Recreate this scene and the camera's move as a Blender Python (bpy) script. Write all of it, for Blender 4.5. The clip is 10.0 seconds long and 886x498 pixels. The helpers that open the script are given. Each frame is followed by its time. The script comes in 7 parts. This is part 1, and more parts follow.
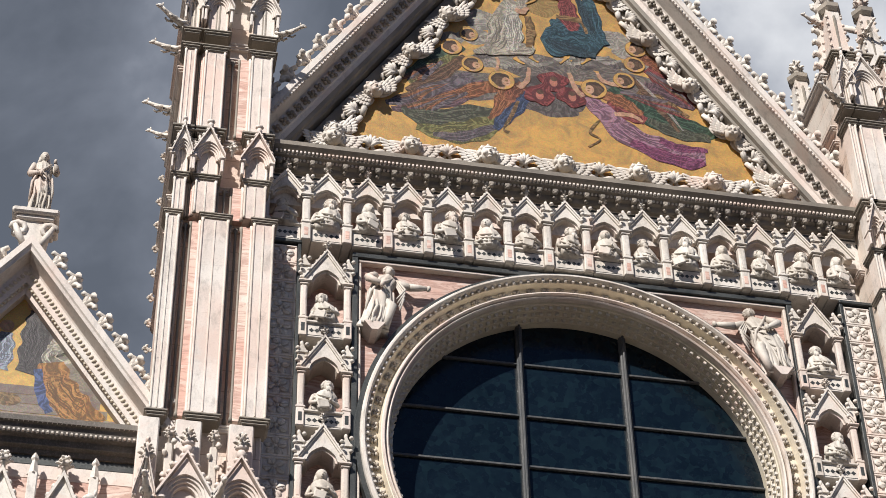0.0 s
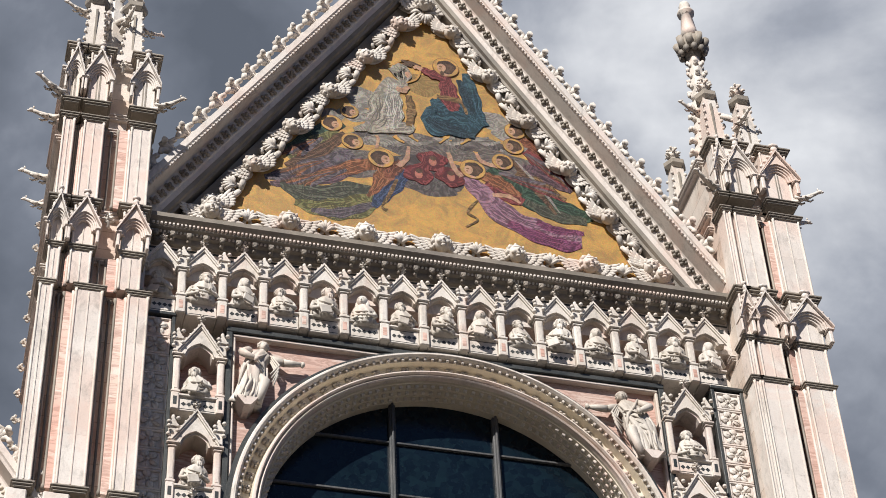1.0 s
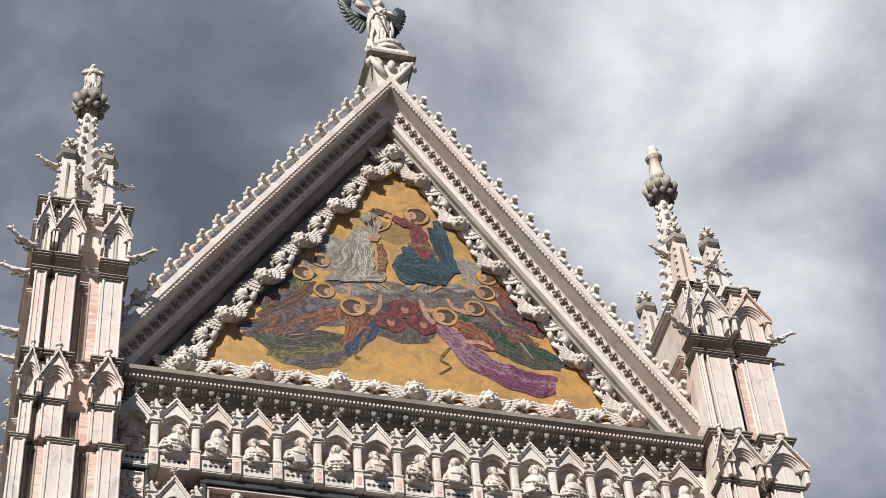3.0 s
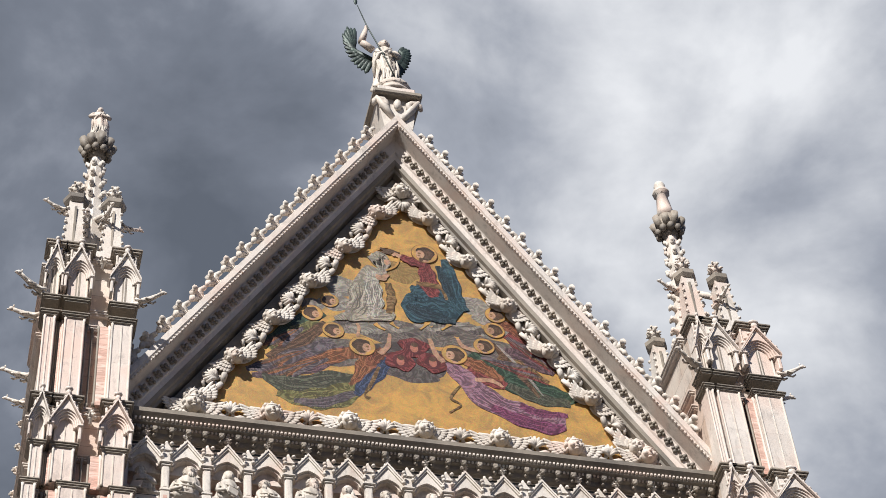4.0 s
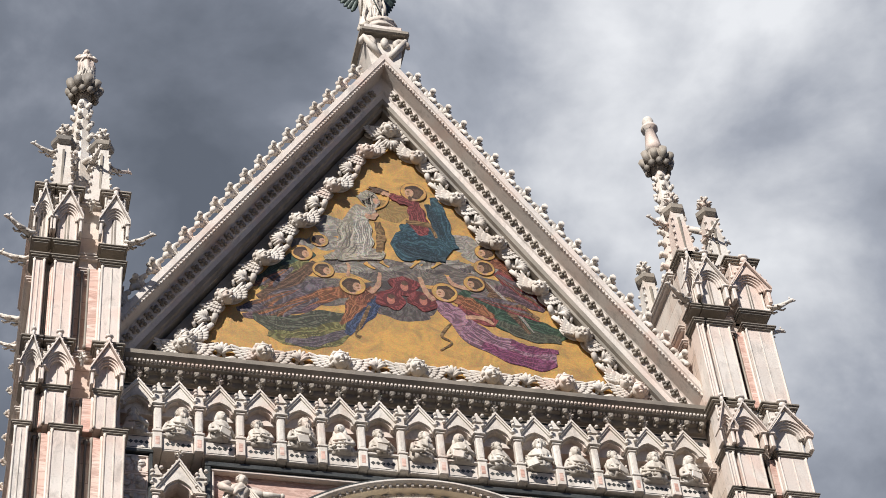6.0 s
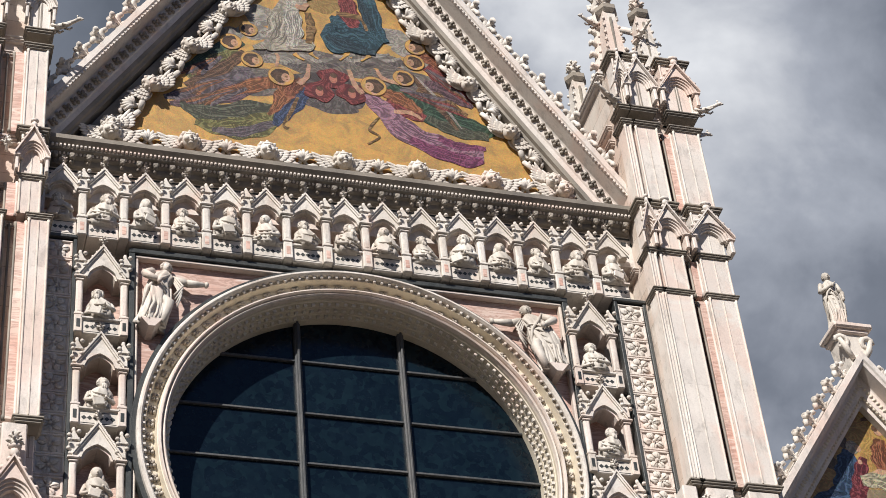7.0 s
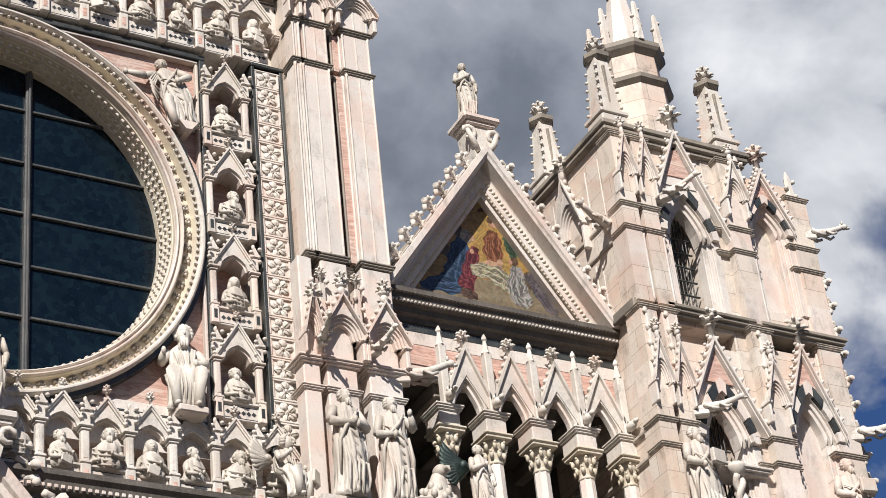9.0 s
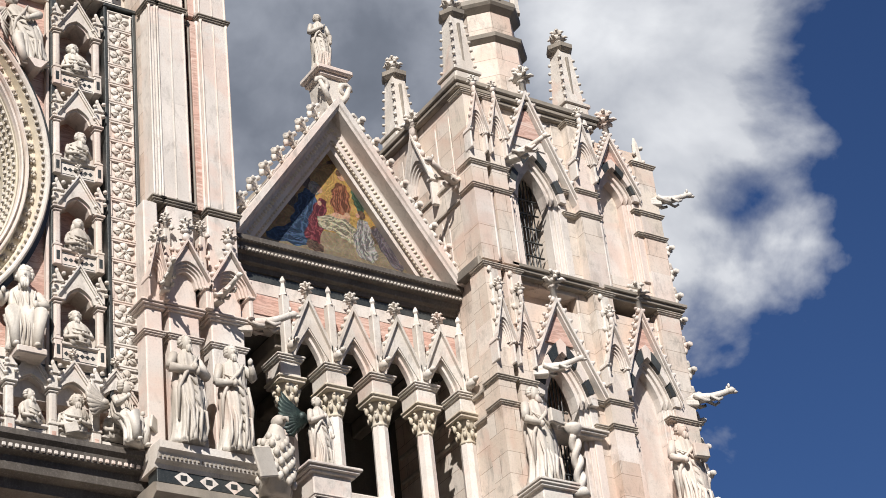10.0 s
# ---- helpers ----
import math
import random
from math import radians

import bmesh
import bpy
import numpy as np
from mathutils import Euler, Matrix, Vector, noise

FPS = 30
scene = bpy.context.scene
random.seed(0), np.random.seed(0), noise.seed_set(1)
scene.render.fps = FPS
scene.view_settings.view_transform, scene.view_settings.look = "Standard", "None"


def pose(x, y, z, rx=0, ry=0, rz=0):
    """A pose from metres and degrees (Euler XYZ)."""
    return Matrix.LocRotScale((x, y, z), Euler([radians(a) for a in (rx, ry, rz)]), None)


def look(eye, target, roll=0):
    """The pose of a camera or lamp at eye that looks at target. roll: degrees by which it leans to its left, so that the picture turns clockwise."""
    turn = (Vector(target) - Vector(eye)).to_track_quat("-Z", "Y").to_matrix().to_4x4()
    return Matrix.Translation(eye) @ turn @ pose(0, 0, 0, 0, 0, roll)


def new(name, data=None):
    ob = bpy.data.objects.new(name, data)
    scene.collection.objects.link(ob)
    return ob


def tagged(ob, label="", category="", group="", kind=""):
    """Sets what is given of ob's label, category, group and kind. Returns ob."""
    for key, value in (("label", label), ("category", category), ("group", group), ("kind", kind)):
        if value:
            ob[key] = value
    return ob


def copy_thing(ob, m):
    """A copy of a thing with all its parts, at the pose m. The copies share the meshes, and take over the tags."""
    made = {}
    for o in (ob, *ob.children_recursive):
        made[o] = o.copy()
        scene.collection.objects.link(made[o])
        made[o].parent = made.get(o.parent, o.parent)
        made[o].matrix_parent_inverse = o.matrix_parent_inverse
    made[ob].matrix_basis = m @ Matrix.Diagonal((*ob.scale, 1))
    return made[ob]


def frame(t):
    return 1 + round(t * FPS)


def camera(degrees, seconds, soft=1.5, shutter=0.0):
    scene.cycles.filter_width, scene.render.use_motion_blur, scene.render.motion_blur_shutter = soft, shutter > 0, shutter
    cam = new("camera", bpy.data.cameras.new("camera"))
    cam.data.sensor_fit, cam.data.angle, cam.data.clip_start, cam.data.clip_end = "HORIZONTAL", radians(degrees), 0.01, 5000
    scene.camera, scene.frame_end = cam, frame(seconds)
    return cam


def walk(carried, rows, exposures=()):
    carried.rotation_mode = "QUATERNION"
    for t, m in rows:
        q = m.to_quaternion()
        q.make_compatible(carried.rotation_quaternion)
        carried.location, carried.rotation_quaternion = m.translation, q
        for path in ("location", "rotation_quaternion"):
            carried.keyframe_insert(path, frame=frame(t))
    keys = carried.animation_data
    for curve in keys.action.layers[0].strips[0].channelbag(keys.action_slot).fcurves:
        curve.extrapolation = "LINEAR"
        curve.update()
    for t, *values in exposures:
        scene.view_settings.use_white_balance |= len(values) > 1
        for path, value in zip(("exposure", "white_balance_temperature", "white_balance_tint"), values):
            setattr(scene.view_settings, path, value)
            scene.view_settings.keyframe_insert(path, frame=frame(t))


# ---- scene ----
cam = camera(23.593, 10.0, soft=0.4)

EYE = Vector((-7.63, -26.0, 1.6))

def view(azimuth, elevation, roll):
    a, e = radians(azimuth), radians(elevation)
    return look(EYE, EYE + Vector((math.sin(a) * math.cos(e), math.cos(a) * math.cos(e), math.sin(e))), roll)

walk(cam, [
    (0.0, view(11.722, 41.200, -1.404)),
    (0.5, view(14.718, 41.946, -2.344)),
    (1.0, view(16.338, 43.164, -3.112)),
    (1.5, view(16.939, 44.456, -3.628)),
    (2.0, view(17.315, 45.505, -4.149)),
    (2.5, view(17.657, 46.396, -4.658)),
    (3.0, view(17.798, 47.076, -5.106)),
    (3.2, view(17.788, 47.312, -5.238)),
    (4.3, view(17.513, 48.336, -5.969)),
    (4.5, view(17.483, 48.405, -6.130)),
    (5.0, view(17.456, 48.400, -6.401)),
    (5.2, view(17.458, 48.274, -6.475)),
    (6.3, view(18.014, 45.081, -6.597)),
    (6.5, view(18.302, 43.944, -6.503)),
    (7.0, view(19.601, 40.711, -6.255)),
    (7.5, view(21.682, 37.595, -6.238)),
    (8.0, view(24.663, 35.165, -6.275)),
    (8.5, view(27.990, 33.974, -6.429)),
    (9.0, view(31.114, 33.326, -6.515)),
    (9.5, view(33.952, 32.603, -6.574)),
    (10.0, view(35.817, 31.617, -6.631)),
])

# ---- light ----
SUN_AZ, SUN_EL = 38.0, 40.0
to_sun = Vector((-math.sin(radians(SUN_AZ)) * math.cos(radians(SUN_EL)), -math.cos(radians(SUN_AZ)) * math.cos(radians(SUN_EL)), math.sin(radians(SUN_EL))))
sun = new("sun", bpy.data.lights.new("sun", "SUN"))
sun.data.energy, sun.data.angle, sun.data.color = 5.0, radians(0.5), (1.0, 0.955, 0.905)
sun.matrix_world = look(to_sun * 100, (0, 0, 0))
scene.view_settings.exposure = 0.47


def node(nt, kind, **values):
    n = nt.nodes.new(kind)
    for k, v in values.items():
        n.inputs[k.replace("_", " ")].default_value = v
    return n


def ramp(nt, fac, *stops):
    r = nt.nodes.new("ShaderNodeValToRGB")
    while len(r.color_ramp.elements) < len(stops):
        r.color_ramp.elements.new(0.5)
    for e, (p, c) in zip(r.color_ramp.elements, stops):
        e.position, e.color = p, (*c, 1) if len(c) == 3 else c
    nt.links.new(fac, r.inputs["Fac"])
    return r.outputs["Color"]


def blend(nt, fac, a, b, mode="MIX"):
    m = nt.nodes.new("ShaderNodeMix")
    m.data_type, m.blend_type = "RGBA", mode
    for sock, v in ((m.inputs["Factor"], fac), (m.inputs["A"], a), (m.inputs["B"], b)):
        if isinstance(v, (int, float)):
            sock.default_value = v
        elif isinstance(v, tuple):
            sock.default_value = (*v, 1)
        else:
            nt.links.new(v, sock)
    return m.outputs["Result"]


def math_node(nt, op, a, b=0.0):
    m = nt.nodes.new("ShaderNodeMath")
    m.operation = op
    for sock, v in zip(m.inputs, (a, b)):
        if isinstance(v, (int, float)):
            sock.default_value = v
        else:
            nt.links.new(v, sock)
    return m.outputs[0]


def noise_fac(nt, vec, scale, detail=5.0, rough=0.55, distort=0.0):
    n = node(nt, "ShaderNodeTexNoise", Scale=scale, Detail=detail, Roughness=rough, Distortion=distort)
    nt.links.new(vec, n.inputs["Vector"])
    return n.outputs["Fac"]


# Broken storm cloud, opening to blue sky towards the east.
world = bpy.data.worlds.new("sky")
scene.world = world
world.use_nodes = True
wt = world.node_tree
wt.nodes.clear()
sky = wt.nodes.new("ShaderNodeTexSky")
sky.sky_type, sky.sun_disc = "NISHITA", False
sky.sun_elevation, sky.sun_rotation = radians(SUN_EL), radians(180 + SUN_AZ)
coord = wt.nodes.new("ShaderNodeTexCoord")
bend = wt.nodes.new("ShaderNodeMapping")
bend.inputs["Scale"].default_value = (1.0, 1.0, 1.25)
bend.inputs["Location"].default_value = (0.35, 0.1, 0.2)
wt.links.new(coord.outputs["Generated"], bend.inputs["Vector"])
vec = bend.outputs["Vector"]
n_big = noise_fac(wt, vec, 3.6, 6.0, 0.5, 0.3)
n_soft = noise_fac(wt, vec, 9.0, 7.0, 0.56, 0.25)
sep = wt.nodes.new("ShaderNodeSeparateXYZ")
wt.links.new(coord.outputs["Generated"], sep.inputs[0])
n_mix = math_node(wt, "ADD", math_node(wt, "MULTIPLY", n_big, 0.70), math_node(wt, "MULTIPLY", n_soft, 0.30))
lift = math_node(wt, "MINIMUM", math_node(wt, "MULTIPLY", math_node(wt, "SUBTRACT", sep.outputs[0], 0.25), 0.62), 0.045)
lift = math_node(wt, "MAXIMUM", lift, -0.07)
lift = math_node(wt, "SUBTRACT", lift, math_node(wt, "MULTIPLY", math_node(wt, "MAXIMUM", math_node(wt, "SUBTRACT", sep.outputs[0], 0.44), 0.0), 0.28))
cloud = ramp(wt, math_node(wt, "ADD", n_mix, lift), (0.38, (0.13, 0.15, 0.19)), (0.46, (0.21, 0.235, 0.29)), (0.54, (0.40, 0.43, 0.50)), (0.655, (0.88, 0.90, 0.94)))
east = math_node(wt, "MULTIPLY", math_node(wt, "SUBTRACT", sep.outputs[0], 0.51), 7.2)
high = math_node(wt, "MULTIPLY", math_node(wt, "SUBTRACT", sep.outputs[2], 0.50), 0.25)
south = math_node(wt, "MAXIMUM", math_node(wt, "MULTIPLY", math_node(wt, "SUBTRACT", 0.40, sep.outputs[1]), 3.0), 0.0)
cover = math_node(wt, "SUBTRACT", math_node(wt, "SUBTRACT", math_node(wt, "ADD", math_node(wt, "MULTIPLY", n_mix, 4.8), -1.66), south), math_node(wt, "SUBTRACT", east, high))
cover_mask = ramp(wt, cover, (0.30, (0, 0, 0)), (0.62, (1, 1, 1)))
bg_sky = node(wt, "ShaderNodeBackground", Strength=0.05)
deep = blend(wt, 1.0, sky.outputs[0], (0.42, 0.62, 1.0), "MULTIPLY")
wt.links.new(deep, bg_sky.inputs["Color"])
bg_cloud = node(wt, "ShaderNodeBackground", Strength=0.68)
wt.links.new(cloud, bg_cloud.inputs["Color"])
mixer = wt.nodes.new("ShaderNodeMixShader")
wt.links.new(cover_mask, mixer.inputs[0])
wt.links.new(bg_sky.outputs[0], mixer.inputs[1])
wt.links.new(bg_cloud.outputs[0], mixer.inputs[2])
out = wt.nodes.new("ShaderNodeOutputWorld")
wt.links.new(mixer.outputs[0], out.inputs[0])


# ---- materials ----
def material(name, base, second, third=None, scale=1.0, rough=0.65, metal=0.0, bump=0.25, fine=30.0, streaks=0.5, vary=0.12, dirt=(0.30, 0.27, 0.24), dirt_amount=0.25, veins=0.0, soot=0.0, joints=0.0):
    """Stone and metal: two colours in patches, a third in clouds, streaks of weathering that run down, grain and pits."""
    m = bpy.data.materials.new(name)
    m.use_nodes = True
    nt = m.node_tree
    p = nt.nodes["Principled BSDF"]
    geo = nt.nodes.new("ShaderNodeNewGeometry")
    pos = geo.outputs["Position"]
    info = nt.nodes.new("ShaderNodeObjectInfo")
    a = noise_fac(nt, pos, 0.9 * scale, 6.0, 0.6, 0.6)
    col = blend(nt, ramp(nt, a, (0.40, (0, 0, 0)), (0.62, (1, 1, 1))), base, second)
    if third:
        b = noise_fac(nt, pos, 0.55 * scale, 4.0, 0.5, 0.3)
        col = blend(nt, ramp(nt, b, (0.47, (0, 0, 0)), (0.66, (0.85, 0.85, 0.85))), col, third)
    if veins:
        lay = nt.nodes.new("ShaderNodeMapping")
        lay.inputs["Scale"].default_value = (0.5, 0.5, 3.2)
        lay.inputs["Rotation"].default_value = (0, 0.12, 0)
        nt.links.new(pos, lay.inputs["Vector"])
        vn = noise_fac(nt, lay.outputs[0], 1.9, 6.0, 0.6, 1.8)
        col = blend(nt, math_node(nt, "MULTIPLY", ramp(nt, vn, (0.44, (0, 0, 0)), (0.50, (1, 1, 1)), (0.56, (0, 0, 0))), veins), col, tuple(x * 0.62 for x in base))
        col = blend(nt, math_node(nt, "MULTIPLY", ramp(nt, vn, (0.58, (0, 0, 0)), (0.66, (1, 1, 1))), veins), col, (0.66, 0.57, 0.51))
    run = nt.nodes.new("ShaderNodeMapping")
    run.inputs["Scale"].default_value = (5.0, 5.0, 0.35)
    nt.links.new(pos, run.inputs["Vector"])
    s = noise_fac(nt, run.outputs[0], 1.6 * scale, 6.0, 0.6)
    col = blend(nt, math_node(nt, "MULTIPLY", ramp(nt, s, (0.50, (0, 0, 0)), (0.72, (1, 1, 1))), streaks * dirt_amount), col, dirt)
    f = noise_fac(nt, pos, fine, 8.0, 0.7)
    col = blend(nt, math_node(nt, "MULTIPLY", ramp(nt, f, (0.50, (0, 0, 0)), (0.68, (1, 1, 1))), dirt_amount), col, dirt)
    if soot:
        film = nt.nodes.new("ShaderNodeMapping")
        film.inputs["Scale"].default_value = (1.0, 1.0, 0.45)
        nt.links.new(pos, film.inputs["Vector"])
        k = noise_fac(nt, film.outputs[0], 4.2, 9.0, 0.74, 0.4)
        col = blend(nt, math_node(nt, "MULTIPLY", ramp(nt, k, (0.52, (0, 0, 0)), (0.66, (1, 1, 1))), soot), col, (0.13, 0.115, 0.10))
        k = noise_fac(nt, pos, 0.8, 5.0, 0.6, 0.8)
        col = blend(nt, math_node(nt, "MULTIPLY", ramp(nt, k, (0.54, (0, 0, 0)), (0.64, (1, 1, 1))), soot * 1.3), col, (0.60, 0.44, 0.37))
    if joints:
        split = nt.nodes.new("ShaderNodeSeparateXYZ")
        nt.links.new(pos, split.inputs[0])
        flat = nt.nodes.new("ShaderNodeCombineXYZ")
        nt.links.new(math_node(nt, "ADD", split.outputs[0], split.outputs[1]), flat.inputs[0])
        nt.links.new(split.outputs[2], flat.inputs[1])
        course = node(nt, "ShaderNodeTexBrick", Scale=1.0, Mortar_Size=0.007, Mortar_Smooth=0.3, Bias=0.1, Brick_Width=0.85, Row_Height=0.40)
        course.inputs["Color1"].default_value, course.inputs["Color2"].default_value, course.inputs["Mortar"].default_value = (1.0, 1.0, 1.0, 1), (0.88, 0.80, 0.74, 1), (0.42, 0.36, 0.31, 1)
        nt.links.new(flat.outputs[0], course.inputs["Vector"])
        col = blend(nt, joints, col, course.outputs["Color"], "MULTIPLY")
    hue = nt.nodes.new("ShaderNodeHueSaturation")
    nt.links.new(col, hue.inputs["Color"])
    nt.links.new(math_node(nt, "ADD", 1.0 - vary, math_node(nt, "MULTIPLY", info.outputs["Random"], 2 * vary)), hue.inputs["Value"])
    nt.links.new(hue.outputs[0], p.inputs["Base Color"])
    p.inputs["Metallic"].default_value = metal
    nt.links.new(math_node(nt, "ADD", rough - 0.12, math_node(nt, "MULTIPLY", f, 0.24)), p.inputs["Roughness"])
    bm = node(nt, "ShaderNodeBump", Strength=bump, Distance=0.02)
    nt.links.new(math_node(nt, "ADD", f, math_node(nt, "MULTIPLY", a, 0.6)), bm.inputs["Height"])
    nt.links.new(bm.outputs[0], p.inputs["Normal"])
    return m


WHITE = material("white_marble", (0.66, 0.61, 0.56), (0.58, 0.53, 0.485), (0.64, 0.50, 0.43), dirt_amount=0.30, vary=0.04, streaks=0.5, soot=0.40)
ASHLAR = material("ashlar_marble", (0.66, 0.61, 0.55), (0.61, 0.545, 0.48), (0.63, 0.49, 0.41), dirt_amount=0.30, vary=0.06, streaks=0.5, soot=0.42, joints=0.8)
PALE = material("pale_carved_marble", (0.64, 0.60, 0.55), (0.57, 0.52, 0.46), (0.52, 0.46, 0.40), scale=1.8, dirt_amount=0.34, vary=0.06, soot=0.42)
PINK = material("pink_marble", (0.58, 0.335, 0.265), (0.62, 0.43, 0.36), (0.60, 0.48, 0.41), scale=1.2, dirt_amount=0.25, veins=0.8)
ROSY = material("rosy_white_marble", (0.65, 0.58, 0.53), (0.60, 0.50, 0.44), (0.60, 0.53, 0.44), scale=1.1, dirt_amount=0.30, soot=0.36)
YELLOW = material("yellowed_marble", (0.58, 0.51, 0.39), (0.62, 0.56, 0.46), (0.50, 0.43, 0.34), scale=2.0, dirt_amount=0.3)
DARK = material("dark_green_marble_and_shade", (0.022, 0.026, 0.026), (0.05, 0.054, 0.052), rough=0.4, dirt=(0.2, 0.19, 0.18), dirt_amount=0.18)
GREY = material("weathered_and_shade_grey_marble", (0.20, 0.175, 0.14), (0.29, 0.25, 0.205), (0.13, 0.115, 0.10), scale=1.5, dirt_amount=0.4)
STATUE = material("statue_marble", (0.58, 0.54, 0.485), (0.49, 0.445, 0.385), (0.40, 0.35, 0.295), scale=1.6, dirt_amount=0.32, rough=0.6, vary=0.05, soot=0.34)
BLACKENED = material("blackened_marble", (0.075, 0.062, 0.05), (0.11, 0.095, 0.08), (0.05, 0.042, 0.036), scale=1.6, dirt_amount=0.3)
BRONZE = material("green_bronze", (0.018, 0.028, 0.026), (0.035, 0.055, 0.048), (0.012, 0.016, 0.016), scale=4.0, rough=0.5, metal=0.35, dirt=(0.10, 0.16, 0.14), dirt_amount=0.3)
IRON = material("lead_and_iron", (0.05, 0.055, 0.06), (0.09, 0.09, 0.09), rough=0.55, metal=0.3)
ROOF = material("roof_tile", (0.24, 0.13, 0.08), (0.31, 0.18, 0.12), rough=0.8)
PAVING = material("grey_paving_stone", (0.06, 0.056, 0.052), (0.085, 0.078, 0.072), scale=0.6, rough=0.8)
# Plaster coloured far darker so that rooms behind the front look shaded.
INNER = material("plaster_darkened_for_shade", (0.12, 0.105, 0.09), (0.09, 0.08, 0.07), rough=0.85)


def mosaic_material(name, base, second, tile=60.0, rough=0.45, metal=0.0, folds=0.0):
    """Small glass stones: cells of slightly different colour, with dark joints, and stripes where cloth falls in folds."""
    m = bpy.data.materials.new(name)
    m.use_nodes = True
    nt = m.node_tree
    p = nt.nodes["Principled BSDF"]
    pos = nt.nodes.new("ShaderNodeNewGeometry").outputs["Position"]
    big = noise_fac(nt, pos, 2.6, 9.0, 0.72, 0.8)
    col = blend(nt, ramp(nt, big, (0.42, (0, 0, 0)), (0.60, (1, 1, 1))), base, second)
    if folds:
        flow = noise_fac(nt, pos, 2.1, 3.0, 0.5, 1.6)
        line = math_node(nt, "ADD", math_node(nt, "MULTIPLY", math_node(nt, "SINE", math_node(nt, "MULTIPLY", flow, 46.0)), 0.5), 0.5)
        shade = tuple(c * 0.3 for c in base)
        col = blend(nt, math_node(nt, "MULTIPLY", ramp(nt, line, (0.1, (1, 1, 1)), (0.55, (0, 0, 0))), folds), col, shade)
        lite = tuple(min(1.0, c * 1.5 + 0.04) for c in base)
        col = blend(nt, math_node(nt, "MULTIPLY", ramp(nt, line, (0.72, (0, 0, 0)), (1.0, (1, 1, 1))), folds * 0.8), col, lite)
    v = node(nt, "ShaderNodeTexVoronoi", Scale=tile)
    nt.links.new(pos, v.inputs["Vector"])
    grain = blend(nt, 0.30, (1, 1, 1), v.outputs["Color"])
    col = blend(nt, 1.0, col, grain, "MULTIPLY")
    nt.links.new(col, p.inputs["Base Color"])
    p.inputs["Roughness"].default_value, p.inputs["Metallic"].default_value = rough, metal
    bm = node(nt, "ShaderNodeBump", Strength=0.3, Distance=0.01)
    nt.links.new(v.outputs["Distance"], bm.inputs["Height"])
    nt.links.new(bm.outputs[0], p.inputs["Normal"])
    return m


GOLD = mosaic_material("gold_mosaic", (0.54, 0.305, 0.085), (0.34, 0.205, 0.075), rough=0.5, metal=0.12)
TONES = {}


def tone(r, g, b, folds=0.75):
    r, g, b = (x * 0.72 for x in (r, g, b)) if folds > 0.4 else (r, g, b)
    key = (r, g, b, folds)
    if key not in TONES:
        TONES[key] = mosaic_material("mosaic_tone", (r, g, b), (r * 0.75, g * 0.75, b * 0.78), folds=folds)
    return TONES[key]


def glass_material():
    m = bpy.data.materials.new("old_leaded_glass")
    m.use_nodes = True
    nt = m.node_tree
    p = nt.nodes["Principled BSDF"]
    pos = nt.nodes.new("ShaderNodeNewGeometry").outputs["Position"]
    a = noise_fac(nt, pos, 1.6, 6.0, 0.6, 0.5)
    f = noise_fac(nt, pos, 14.0, 6.0, 0.7, 1.0)
    col = ramp(nt, a, (0.35, (0.002, 0.005, 0.009)), (0.65, (0.004, 0.009, 0.015)))
    col = blend(nt, math_node(nt, "MULTIPLY", ramp(nt, f, (0.56, (0, 0, 0)), (0.74, (1, 1, 1))), 0.3), col, (0.02, 0.032, 0.042))
    cell = node(nt, "ShaderNodeTexVoronoi", Scale=9.0)
    nt.links.new(pos, cell.inputs["Vector"])
    grey = nt.nodes.new("ShaderNodeRGBToBW")
    nt.links.new(cell.outputs["Color"], grey.inputs[0])
    col = blend(nt, ramp(nt, grey.outputs[0], (0.35, (0, 0, 0)), (0.9, (0.28, 0.28, 0.28))), col, (0.012, 0.03, 0.036))
    nt.links.new(col, p.inputs["Base Color"])
    nt.links.new(math_node(nt, "ADD", 0.10, math_node(nt, "MULTIPLY", f, 0.16)), p.inputs["Roughness"])
    p.inputs["Specular IOR Level"].default_value = 0.26
    p.inputs["IOR"].default_value = 1.5
    bm = node(nt, "ShaderNodeBump", Strength=0.12, Distance=0.01)
    nt.links.new(f, bm.inputs["Height"])
    nt.links.new(bm.outputs[0], p.inputs["Normal"])
    return m


GLASS = glass_material()


